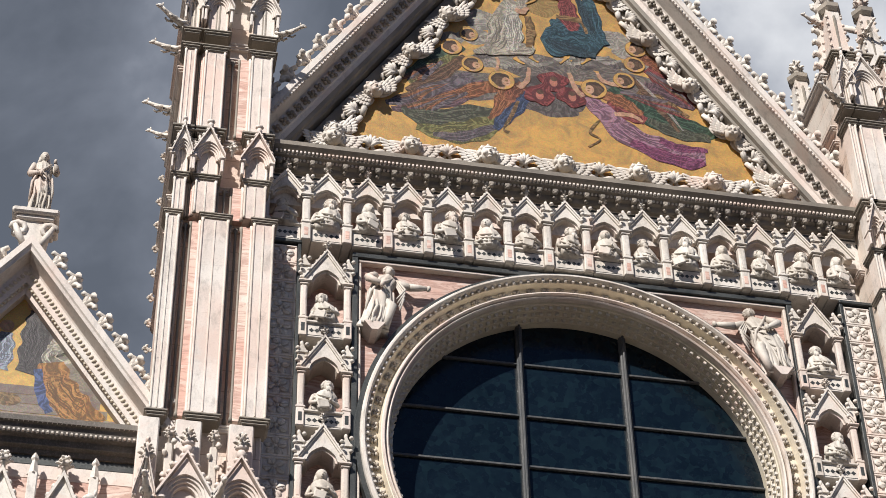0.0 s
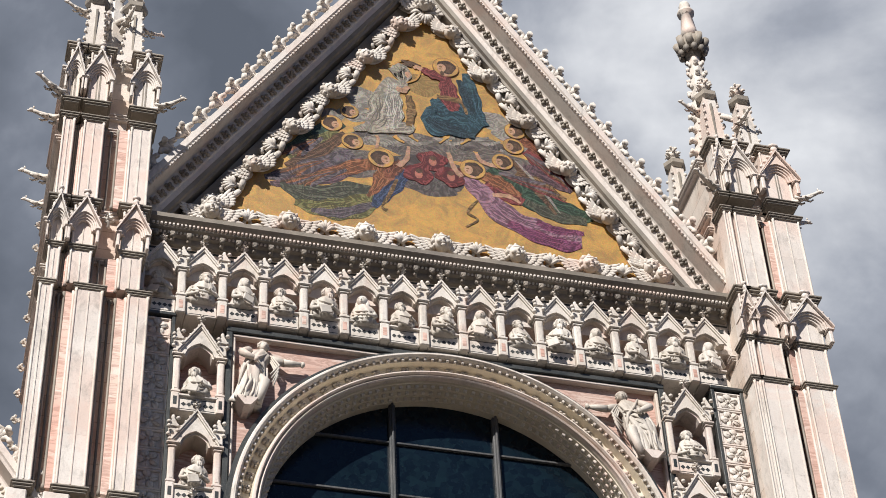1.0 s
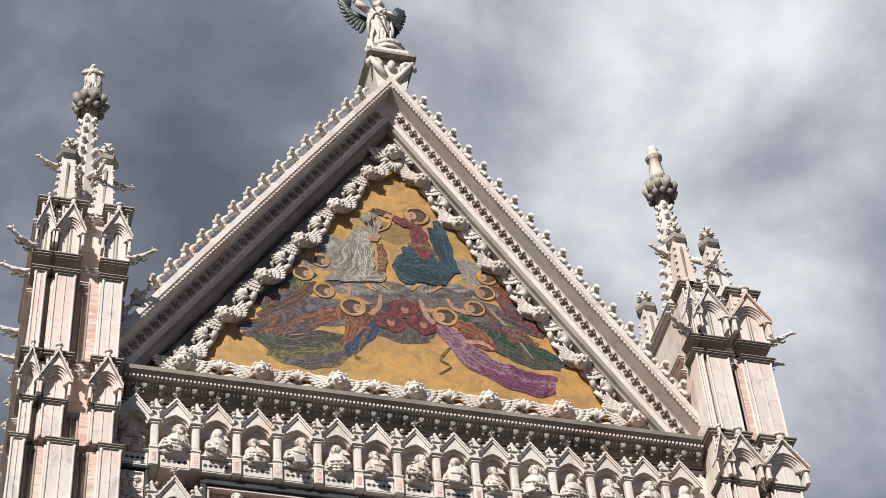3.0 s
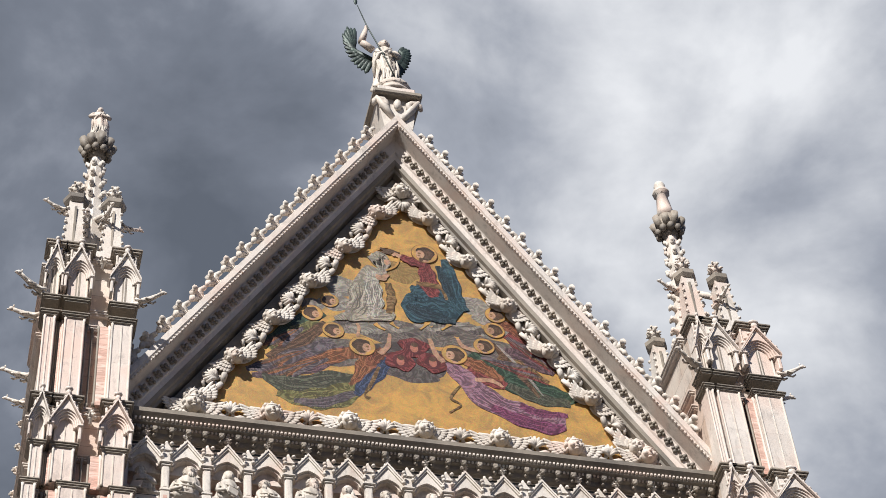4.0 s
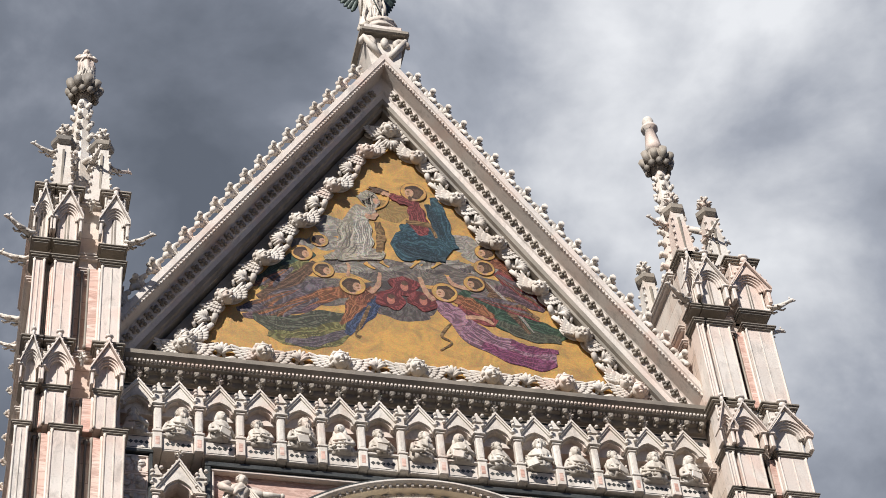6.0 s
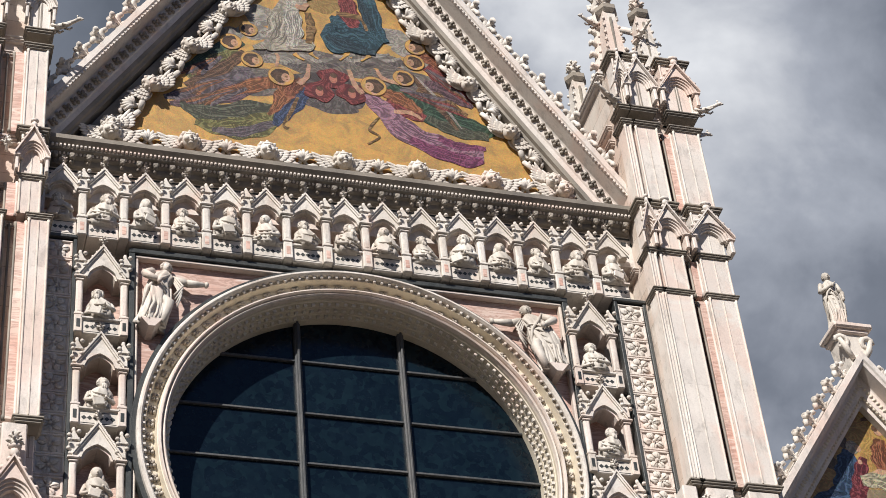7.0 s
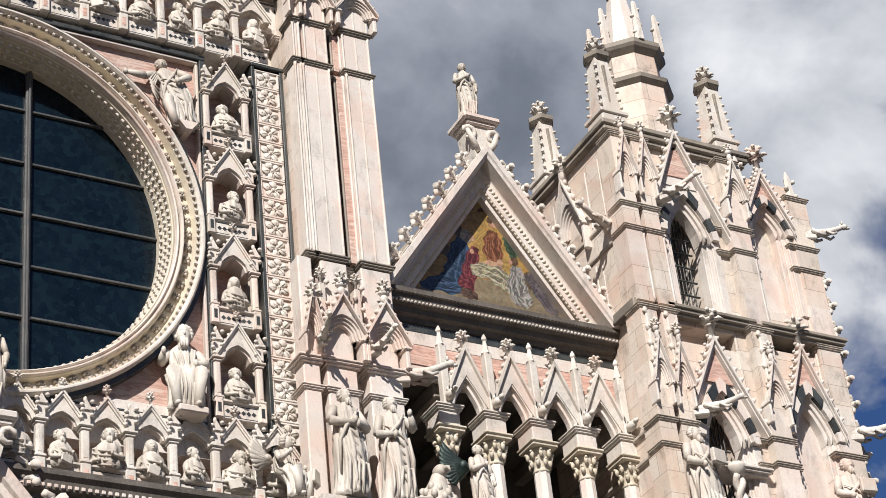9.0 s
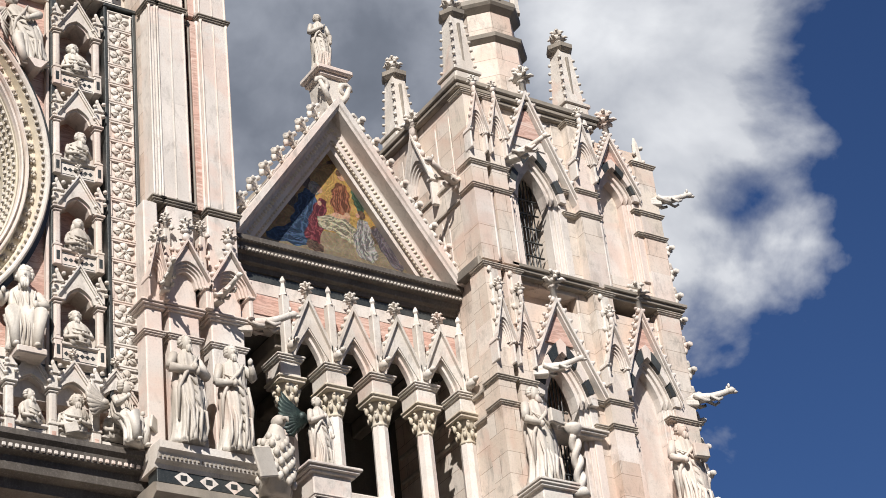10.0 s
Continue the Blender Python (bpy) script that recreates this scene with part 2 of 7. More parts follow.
# ---- mesh tools ----
class Shape:
    """Vertices and faces of one mesh, with a material number and a smooth flag for each face."""

    def __init__(self):
        self.v, self.f, self.m, self.s = [], [], [], []

    def add(self, verts, faces, mat=0, smooth=False, move=None):
        n = len(self.v)
        self.v += [tuple(move @ Vector(p)) for p in verts] if move is not None else [tuple(p) for p in verts]
        self.f += [tuple(i + n for i in q) for q in faces]
        self.m += [mat] * len(faces)
        self.s += [smooth] * len(faces)
        return self

    def box(self, x0, x1, y0, y1, z0, z1, c=0.012, mat=0, move=None):
        """A block with worn, chamfered edges."""
        c = min(c, (x1 - x0) / 3, (y1 - y0) / 3, (z1 - z0) / 3)
        v, idx = [], {}
        for i, (X, Xi) in enumerate(((x0, c), (x1, -c))):
            for j, (Y, Yi) in enumerate(((y0, c), (y1, -c))):
                for k, (Zv, Zi) in enumerate(((z0, c), (z1, -c))):
                    idx[i, j, k] = len(v)
                    v += [(X, Y + Yi, Zv + Zi), (X + Xi, Y, Zv + Zi), (X + Xi, Y + Yi, Zv)]
        f = []
        g = lambda i, j, k, a: idx[i, j, k] + a
        for i in (0, 1):
            f.append([g(i, 0, 0, 0), g(i, 1, 0, 0), g(i, 1, 1, 0), g(i, 0, 1, 0)][:: -1 if i == 0 else 1])
            f.append([g(0, i, 0, 1), g(1, i, 0, 1), g(1, i, 1, 1), g(0, i, 1, 1)][:: 1 if i == 0 else -1])
            f.append([g(0, 0, i, 2), g(1, 0, i, 2), g(1, 1, i, 2), g(0, 1, i, 2)][:: -1 if i == 0 else 1])
            for j in (0, 1):
                e = [[g(i, j, 0, 0), g(i, j, 0, 1), g(i, j, 1, 1), g(i, j, 1, 0)], [g(i, 0, j, 0), g(i, 0, j, 2), g(i, 1, j, 2), g(i, 1, j, 0)], [g(0, i, j, 1), g(0, i, j, 2), g(1, i, j, 2), g(1, i, j, 1)]]
                f += e
        f += [[g(i, j, k, 0), g(i, j, k, 1), g(i, j, k, 2)] for i in (0, 1) for j in (0, 1) for k in (0, 1)]
        return self.add(v, f, mat, False, move)

    def prism(self, poly, y0, y1, mat=0, move=None):
        """An outline in x and z, pushed through from y0 to y1."""
        n = len(poly)
        v = [(x, y0, z) for x, z in poly] + [(x, y1, z) for x, z in poly]
        f = [list(range(n)), list(range(2 * n - 1, n - 1, -1))] + [[i, i + n, (i + 1) % n + n, (i + 1) % n] for i in range(n)]
        return self.add(v, f, mat, False, move)

    def along(self, profile, a, b, mat=0, up=(0, 0, 1), closed=True, smooth=False):
        """A profile of (out, up) drawn from a to b; out is towards -y turned square to the run."""
        a, b = Vector(a), Vector(b)
        u = Vector(up)
        o = u.cross(b - a).normalized() * -1
        n = len(profile)
        v = [a + o * p + u * q for p, q in profile] + [b + o * p + u * q for p, q in profile]
        f = [[i, (i + 1) % n, (i + 1) % n + n, i + n] for i in range(n if closed else n - 1)]
        if closed:
            f += [list(range(n - 1, -1, -1)), list(range(n, 2 * n))]
        return self.add(v, f, mat, smooth)

    def lathe(self, profile, seg=12, mat=0, move=None, smooth=True, turn=0.0):
        """A profile of (radius, z) turned about z."""
        v, f = [], []
        for r, z in profile:
            for i in range(seg):
                t = 2 * math.pi * i / seg + turn
                v.append((r * math.cos(t), r * math.sin(t), z))
        for k in range(len(profile) - 1):
            for i in range(seg):
                j = (i + 1) % seg
                f.append([k * seg + i, k * seg + j, (k + 1) * seg + j, (k + 1) * seg + i])
        f.append(list(range(seg - 1, -1, -1)))
        f.append([(len(profile) - 1) * seg + i for i in range(seg)])
        return self.add(v, f, mat, smooth, move)

    def blob(self, c, r, seg=8, rings=5, mat=0, move=None, rough=0.0, seed=0):
        """A rounded lump with half-axes r."""
        v, f = [], []
        for k in range(rings + 1):
            ph = math.pi * k / rings
            for i in range(seg):
                t = 2 * math.pi * i / seg
                d = Vector((math.sin(ph) * math.cos(t), math.sin(ph) * math.sin(t), math.cos(ph)))
                w = 1 + (rough * noise.noise(d * 2.3 + Vector((seed, seed * 0.7, 0))) if rough else 0)
                v.append((c[0] + d.x * r[0] * w, c[1] + d.y * r[1] * w, c[2] + d.z * r[2] * w))
        for k in range(rings):
            for i in range(seg):
                j = (i + 1) % seg
                f.append([k * seg + i, (k + 1) * seg + i, (k + 1) * seg + j, k * seg + j])
        return self.add(v, f, mat, True, move)

    def tube(self, path, radii, seg=7, mat=0, move=None, squash=1.0):
        """A round limb along a path, with a radius at each point."""
        pts = [Vector(p) for p in path]
        v, f = [], []
        for k, p in enumerate(pts):
            d = (pts[min(k + 1, len(pts) - 1)] - pts[max(k - 1, 0)]).normalized()
            s = d.cross(Vector((0.13, 1, 0.21))).normalized()
            q = d.cross(s)
            for i in range(seg):
                t = 2 * math.pi * i / seg
                v.append(p + s * (radii[k] * math.cos(t)) + q * (radii[k] * squash * math.sin(t)))
        for k in range(len(pts) - 1):
            for i in range(seg):
                j = (i + 1) % seg
                f.append([k * seg + i, k * seg + j, (k + 1) * seg + j, (k + 1) * seg + i])
        f += [list(range(seg - 1, -1, -1)), [(len(pts) - 1) * seg + i for i in range(seg)]]
        return self.add(v, f, mat, True, move)

    def arch(self, w, spring, rise, top, y0, y1, half=None, eave=None, mat=0, n=7, x=0.0, point=0.35):
        """A plate with an arched opening of width w, sprung at height spring, under a gable from eave up to top."""
        half = half or w / 2 + 0.05
        eave = spring if eave is None else eave
        inner, outer = [], []
        for i in range(2 * n + 1):
            t = i / n - 1
            s = math.sqrt(max(0.0, 1 - t * t))
            h = rise * ((1 - point) * s + point * (1 - abs(t)))
            inner.append((x + t * w / 2, spring + h))
            outer.append((x + t * half, eave + (top - eave) * (1 - abs(t))))
        v = []
        for (a, b), (c, d) in zip(inner, outer):
            v += [(a, y0, b), (c, y0, d), (a, y1, b), (c, y1, d)]
        f = []
        for i in range(2 * n):
            k = 4 * i
            f += [[k, k + 4, k + 5, k + 1], [k, k + 2, k + 6, k + 4], [k + 1, k + 5, k + 7, k + 3], [k + 2, k + 3, k + 7, k + 6]]
        e = 8 * n
        f += [[0, 1, 3, 2], [e, e + 2, e + 3, e + 1]]
        return self.add(v, f, mat)

    def mesh(self, name, mats):
        me = bpy.data.meshes.new(name)
        me.from_pydata(self.v, [], self.f)
        for m in mats:
            me.materials.append(m)
        me.polygons.foreach_set("material_index", self.m)
        me.polygons.foreach_set("use_smooth", self.s)
        bm = bmesh.new()
        bm.from_mesh(me)
        bmesh.ops.recalc_face_normals(bm, faces=bm.faces)
        bm.to_mesh(me)
        bm.free()
        me.update()
        return me


def mats_of(mat):
    return list(mat) if isinstance(mat, (list, tuple)) else [mat]


def thing(name, label, category, at=(0, 0, 0), group="", kind=""):
    ob = new(name)
    ob.location = at
    return tagged(ob, label, category, group, kind)


def part(name, shape, mat, parent, label="", at=None):
    data = shape if isinstance(shape, bpy.types.Mesh) else shape.mesh(name, mats_of(mat))
    ob = new(name, data)
    ob.parent = parent
    if at is not None:
        ob.matrix_basis = at if isinstance(at, Matrix) else Matrix.Translation(at)
    return tagged(ob, label)


def solid(name, shape, mat, label, category, at=None, group="", kind=""):
    data = shape if isinstance(shape, bpy.types.Mesh) else shape.mesh(name, mats_of(mat))
    ob = new(name, data)
    if at is not None:
        ob.matrix_basis = at if isinstance(at, Matrix) else Matrix.Translation(at)
    return tagged(ob, label, category, group, kind)


def move(x, y, z, rz=0.0, s=1.0, sx=None):
    return pose(x, y, z, 0, 0, rz) @ Matrix.Diagonal((sx if sx is not None else s, s, s, 1))


# ---- carved ornament and figures ----
def crocket_shape(s=1.0):
    """A leaf that springs from the coping and curls over in three lobes."""
    g = Shape()
    g.tube([(0, 0.02, -0.05), (0, 0.02, 0.08), (0, 0.0, 0.17)], [0.06, 0.055, 0.06], 6)
    for k in (-1, 1):
        g.tube([(k * 0.01, 0, 0.10), (k * 0.05, -0.01, 0.20), (k * 0.11, -0.03, 0.25), (k * 0.155, -0.05, 0.215), (k * 0.15, -0.06, 0.17)], [0.045, 0.062, 0.062, 0.055, 0.03], 6, squash=0.8)
        g.tube([(k * 0.02, 0, 0.05), (k * 0.07, -0.02, 0.10), (k * 0.105, -0.03, 0.08)], [0.025, 0.03, 0.015], 5)
    g.tube([(0, 0.01, 0.12), (0, -0.01, 0.25), (0, -0.06, 0.32), (0, -0.12, 0.30), (0, -0.14, 0.245)], [0.055, 0.07, 0.075, 0.062, 0.03], 7)
    return g


def finial_shape(h=0.5, r=0.11):
    """A stem with two ragged knots of leaves and a bud."""
    g = Shape()
    g.lathe([(0.32 * r, 0), (0.26 * r, 0.35 * h), (0.5 * r, 0.38 * h), (0.26 * r, 0.44 * h), (0.25 * r, 0.8 * h), (0.3 * r, 0.92 * h), (0.06 * r, h)], 7)
    g.blob((0, 0, 0.52 * h), (0.72 * r, 0.72 * r, 0.12 * h), 10, 7, rough=0.9, seed=h * 9)
    g.blob((0, 0, 0.77 * h), (0.5 * r, 0.5 * r, 0.11 * h), 9, 7, rough=0.9, seed=h * 5 + 1)
    for z, l, n in ((0.52 * h, 1.0, 6), (0.77 * h, 0.7, 5)):
        for k in range(n):
            t = 2 * math.pi * (k + 0.25) / n
            cx, cy = math.cos(t), math.sin(t)
            g.tube([(0.4 * l * r * cx, 0.4 * l * r * cy, z), (0.85 * l * r * cx, 0.85 * l * r * cy, z + 0.07 * h), (1.1 * l * r * cx, 1.1 * l * r * cy, z + 0.02 * h)], [0.18 * r, 0.2 * r, 0.07 * r], 5)
    return g


def capital_shape(r=0.17, h=0.4):
    g = Shape()
    g.lathe([(r * 0.78, 0), (r * 0.9, 0.03), (r * 0.76, 0.06), (r * 0.8, 0.2 * h), (r * 0.95, 0.7 * h), (r * 1.3, h * 0.92)], 12)
    for ring, (z, rad, n) in enumerate(((0.36 * h, 1.0 * r, 8), (0.68 * h, 1.18 * r, 8))):
        for k in range(n):
            t = 2 * math.pi * (k + 0.5 * ring) / n
            g.blob((rad * math.cos(t), rad * math.sin(t), z), (0.25 * r, 0.25 * r, 0.16 * h), 6, 4)
            g.blob((rad * 1.16 * math.cos(t), rad * 1.16 * math.sin(t), z + 0.1 * h), (0.16 * r, 0.16 * r, 0.06 * h), 5, 3)
    g.box(-1.45 * r, 1.45 * r, -1.45 * r, 1.45 * r, 0.9 * h, 1.02 * h, 0.015)
    g.box(-1.6 * r, 1.6 * r, -1.6 * r, 1.6 * r, 1.02 * h, 1.14 * h, 0.02)
    return g


def flower_shape(r=0.2, y=0.0):
    """A flat rosette of ragged petals that faces -y."""
    g = Shape()
    for k in range(5):
        t = k * 2 * math.pi / 5 + 0.3
        c, s = math.cos(t), math.sin(t)
        g.blob((0.56 * r * c, y - 0.01, 0.56 * r * s), (0.33 * r, 0.04, 0.33 * r), 9, 5, rough=0.5, seed=k)
        g.tube([(0.15 * r * c, y - 0.05, 0.15 * r * s), (0.6 * r * c, y - 0.055, 0.6 * r * s), (0.9 * r * c, y - 0.01, 0.9 * r * s)], [0.03 * r, 0.06 * r, 0.03 * r], 5)
    g.blob((0, y - 0.04, 0), (0.15 * r, 0.035, 0.15 * r), 7, 4)
    return g


def gargoyle_shape(l=0.75):
    """A lean beast that leaps out along -y with its head raised."""
    g = Shape()
    g.tube([(0, 0.05, -0.06), (0, -0.25 * l, 0.0), (0, -0.55 * l, 0.03), (0, -0.8 * l, 0.10), (0, -0.92 * l, 0.14)], [0.09, 0.085, 0.07, 0.05, 0.05], 7)
    g.blob((0, -0.97 * l, 0.15), (0.055, 0.085, 0.06), 7, 5)
    g.blob((0, -1.06 * l, 0.12), (0.035, 0.05, 0.025), 6, 4)
    for k in (-1, 1):
        g.blob((k * 0.045, -0.92 * l, 0.21), (0.02, 0.025, 0.045), 5, 3)
        g.tube([(k * 0.07, -0.45 * l, 0.0), (k * 0.09, -0.62 * l, -0.06), (k * 0.07, -0.72 * l, -0.02)], [0.04, 0.03, 0.025], 5)
        g.tube([(k * 0.08, -0.1 * l, 0.02), (k * 0.11, -0.3 * l, -0.09), (k * 0.09, -0.42 * l, -0.07)], [0.05, 0.04, 0.03], 5)
    g.box(-0.09, 0.09, -0.2 * l, 0.12, -0.16, -0.06, 0.015)
    return g


def robe(g, rows, folds=9, amp=0.09, seed=0, twist=3.0, seg=46, mat=0):
    """Cloth that hangs round a body: rings of (x, y, z, half-width, half-depth), fluted into folds."""
    v, f = [], []
    for k, (cx, cy, z, rx, ry) in enumerate(rows):
        fall = 1.0 - 0.75 * k / (len(rows) - 1)
        for i in range(seg):
            t = 2 * math.pi * i / seg
            ph = folds * t + twist * z * 2 + 2.2 * noise.noise(Vector((math.cos(t), math.sin(t), z * 2.2 + seed)))
            w = 1 + amp * fall * math.sin(ph) + 0.4 * amp * fall * math.sin(2.3 * ph + seed)
            v.append((cx + rx * w * math.cos(t), cy + ry * w * math.sin(t), z))
    for k in range(len(rows) - 1):
        for i in range(seg):
            j = (i + 1) % seg
            f.append([k * seg + i, k * seg + j, (k + 1) * seg + j, (k + 1) * seg + i])
    f += [list(range(seg - 1, -1, -1)), [(len(rows) - 1) * seg + i for i in range(seg)]]
    g.add(v, f, mat, True)


def head(g, c, r, beard=False, veil=False, seed=0, bow=0.0):
    x, y, z = c
    g.blob((x, y, z), (0.82 * r, 0.95 * r, 1.15 * r), 12, 9)
    g.blob((x, y - 0.95 * r, z - 0.1 * r), (0.13 * r, 0.22 * r, 0.25 * r), 6, 4)
    g.blob((x, y - 0.72 * r, z + 0.30 * r), (0.55 * r, 0.22 * r, 0.10 * r), 8, 4)
    g.blob((x, y - 0.82 * r, z - 0.48 * r), (0.25 * r, 0.15 * r, 0.10 * r), 6, 4)
    if veil:
        g.blob((x, y + 0.22 * r, z + 0.18 * r), (1.08 * r, 1.05 * r, 1.3 * r), 12, 8)
        g.tube([(x - 0.8 * r, y + 0.2 * r, z), (x - 1.0 * r, y + 0.2 * r, z - 1.6 * r)], [0.4 * r, 0.55 * r], 7)
        g.tube([(x + 0.8 * r, y + 0.2 * r, z), (x + 1.0 * r, y + 0.2 * r, z - 1.6 * r)], [0.4 * r, 0.55 * r], 7)
    else:
        for k in range(11):
            t = math.pi * (k / 10.0) * 1.3 - 0.15 * math.pi
            g.blob((x + 0.86 * r * math.cos(t), y + 0.3 * r, z + 0.2 * r + 0.85 * r * math.sin(t)), (0.36 * r, 0.6 * r, 0.36 * r), 6, 4, rough=0.4, seed=seed + k)
        g.blob((x, y + 0.35 * r, z + 0.35 * r), (0.9 * r, 0.85 * r, 0.95 * r), 9, 6, rough=0.3, seed=seed)
    if beard:
        g.blob((x, y - 0.62 * r, z - 0.95 * r), (0.55 * r, 0.42 * r, 0.7 * r), 9, 6, rough=0.4, seed=seed)
        for k in (-1, 0, 1):
            g.blob((x + k * 0.28 * r, y - 0.85 * r, z - 1.15 * r), (0.2 * r, 0.2 * r, 0.5 * r), 6, 4)
    g.tube([(x, y + 0.15 * r, z - 0.8 * r), (x, y + 0.2 * r, z - 1.7 * r)], [0.55 * r, 0.7 * r], 8)


def arm(g, s, shoulder, elbow, hand, k=1.0):
    g.tube([shoulder, tuple((a + b) / 2 for a, b in zip(shoulder, elbow)), elbow], [0.038 * k, 0.040 * k, 0.036 * k], 8)
    g.tube([elbow, tuple((a + b) / 2 for a, b in zip(elbow, hand)), hand], [0.040 * k, 0.034 * k, 0.019 * k], 8)
    g.blob(hand, (0.024 * k, 0.030 * k, 0.034 * k), 7, 5)


def drape(g, points, r=0.02):
    """A ridge of cloth that lies across the body."""
    g.tube(points, [r * 0.5] + [r] * (len(points) - 2) + [r * 0.5], 6)


def wing(g, side, root, span, lift, mat=1, feathers=9, back=0.12, size=1.0, low=0.75):
    """A spread wing: rows of long feathers that fan out from the shoulder."""
    x, y, z = root
    for row, (length, count, thick) in enumerate(((1.0, feathers, 0.05), (0.66, feathers - 1, 0.05), (0.4, feathers - 2, 0.05))):
        for k in range(count):
            t = lift - (lift + low) * k / (count - 1)
            l = span * length * (1 - 0.38 * k / (count - 1))
            p = [(x, y, z), (x + side * l * 0.45 * math.cos(t * 0.85 + 0.1), y + back * 0.7 - 0.02 * row, z + l * 0.45 * math.sin(t * 0.85 + 0.1)), (x + side * l * 0.8 * math.cos(t), y + back - 0.02 * row, z + l * 0.8 * math.sin(t)), (x + side * l * math.cos(t + 0.08), y + back - 0.02 * row, z + l * math.sin(t + 0.08))]
            g.tube(p, [0.03 * size, thick * size, thick * size, 0.012 * size], 5, mat, squash=0.5)
    g.blob((x + side * 0.1 * span, y + 0.05, z + 0.1 * span), (0.16 * span, 0.06, 0.14 * span), 8, 5, mat)


def standing(seed=0, beard=True, veil=False, arms="book", lean=0.0, slim=1.0):
    """A robed figure one unit tall, feet at the origin, that faces -y."""
    g = Shape()
    rnd = random.Random(seed)
    w = slim
    robe(g, [(0, 0, 0.0, 0.165 * w, 0.135), (0, 0, 0.04, 0.16 * w, 0.13), (0.01, -0.005, 0.16, 0.145 * w, 0.115), (0.012, -0.01, 0.30, 0.14 * w, 0.11), (0.01, -0.01, 0.44, 0.145 * w, 0.112), (0, 0, 0.56, 0.138 * w, 0.105), (0, 0, 0.66, 0.118 * w, 0.09), (lean * 0.5, 0, 0.74, 0.125 * w, 0.088), (lean, 0, 0.79, 0.12 * w, 0.078), (lean, 0, 0.82, 0.09 * w, 0.065), (lean, 0, 0.845, 0.055, 0.05), (lean, 0, 0.87, 0.038, 0.04)], 9 + seed % 3, 0.19, seed * 1.7, 2.0 + rnd.random() * 3)
    head(g, (lean, -0.015, 0.925), 0.062, beard, veil, seed)
    if arms == "book":
        arm(g, 1, (0.125 + lean, 0, 0.80), (0.17, -0.05, 0.64), (0.06, -0.15, 0.64))
        arm(g, -1, (-0.125 + lean, 0, 0.80), (-0.175, -0.03, 0.63), (-0.09, -0.14, 0.56))
        g.box(-0.02, 0.14, -0.20, -0.155, 0.58, 0.72, 0.01)
    elif arms == "raised":
        arm(g, 1, (0.125 + lean, 0, 0.80), (0.19, -0.06, 0.68), (0.13, -0.13, 0.80))
        arm(g, -1, (-0.125 + lean, 0, 0.80), (-0.18, -0.04, 0.62), (-0.04, -0.14, 0.58))
    elif arms == "breast":
        arm(g, 1, (0.125 + lean, 0, 0.80), (0.18, -0.03, 0.63), (0.15, -0.10, 0.48))
        arm(g, -1, (-0.125 + lean, 0, 0.80), (-0.18, -0.05, 0.64), (0.02, -0.125, 0.71))
    elif arms == "crossed":
        arm(g, 1, (0.13 + lean, 0, 0.80), (0.21, -0.03, 0.66), (0.0, -0.13, 0.66), 1.1)
        arm(g, -1, (-0.13 + lean, 0, 0.80), (-0.21, -0.03, 0.66), (0.03, -0.13, 0.63), 1.1)
    for k in range(6):
        a = 0.70 - 0.07 * k
        drape(g, [(-0.12 + 0.01 * k, -0.06, a), (-0.03 + 0.01 * k, -0.108, a - 0.05 - 0.012 * k), (0.05, -0.112, a - 0.13 - 0.01 * k), (0.12, -0.06, a - 0.17)], 0.010 + 0.003 * (k % 2))
    for k in range(5):
        x = -0.10 + 0.05 * k
        drape(g, [(x, -0.10, 0.42 - 0.03 * k), (x + 0.015, -0.122, 0.28), (x + 0.02 * math.sin(k * 2 + seed), -0.13, 0.13), (x - 0.01, -0.13, 0.015)], 0.014 + 0.004 * (k % 2))
    drape(g, [(0.10, -0.05, 0.82), (0.02, -0.095, 0.70), (-0.08, -0.10, 0.60), (-0.13, -0.06, 0.48), (-0.14, -0.05, 0.20)], 0.020)
    drape(g, [(0.13, -0.06, 0.60), (0.155, -0.06, 0.40), (0.15, -0.05, 0.22)], 0.024)
    return g


def bust(seed=0, beard=True, veil=False, tilt=0.0):
    """A half-length figure one unit tall that leans out over its ledge."""
    g = Shape()
    rnd = random.Random(seed)
    robe(g, [(0, 0, 0.0, 0.31, 0.26), (0, -0.02, 0.15, 0.32, 0.27), (0, -0.04, 0.32, 0.28, 0.22), (tilt * 0.4, -0.06, 0.46, 0.31, 0.21), (tilt * 0.7, -0.07, 0.56, 0.27, 0.18), (tilt, -0.08, 0.64, 0.2, 0.16), (tilt, -0.08, 0.70, 0.12, 0.12)], 8 + seed % 4, 0.17, seed * 2.3, 3 + 3 * rnd.random())
    head(g, (tilt * 1.3, -0.12, 0.83), 0.145, beard, veil, seed)
    arm(g, 1, (0.26, -0.05, 0.52), (0.36, -0.14, 0.25), (0.02 + 0.15 * rnd.random(), -0.34, 0.20 + 0.2 * rnd.random()), 1.45)
    arm(g, -1, (-0.26, -0.05, 0.52), (-0.36, -0.14, 0.22), (-0.1 - 0.1 * rnd.random(), -0.34, 0.16), 1.45)
    if seed % 2:
        g.box(-0.24, 0.06, -0.46, -0.40, -0.06, 0.18, 0.02, move=pose(0, 0, 0, 0, 14 * (1 if seed % 4 == 1 else -1), 0))
    for k in range(4):
        a = 0.52 - 0.11 * k
        drape(g, [(-0.27, -0.14, a), (-0.08, -0.28, a - 0.12), (0.10, -0.28, a - 0.15), (0.27, -0.14, a - 0.08)], 0.03)
    return g


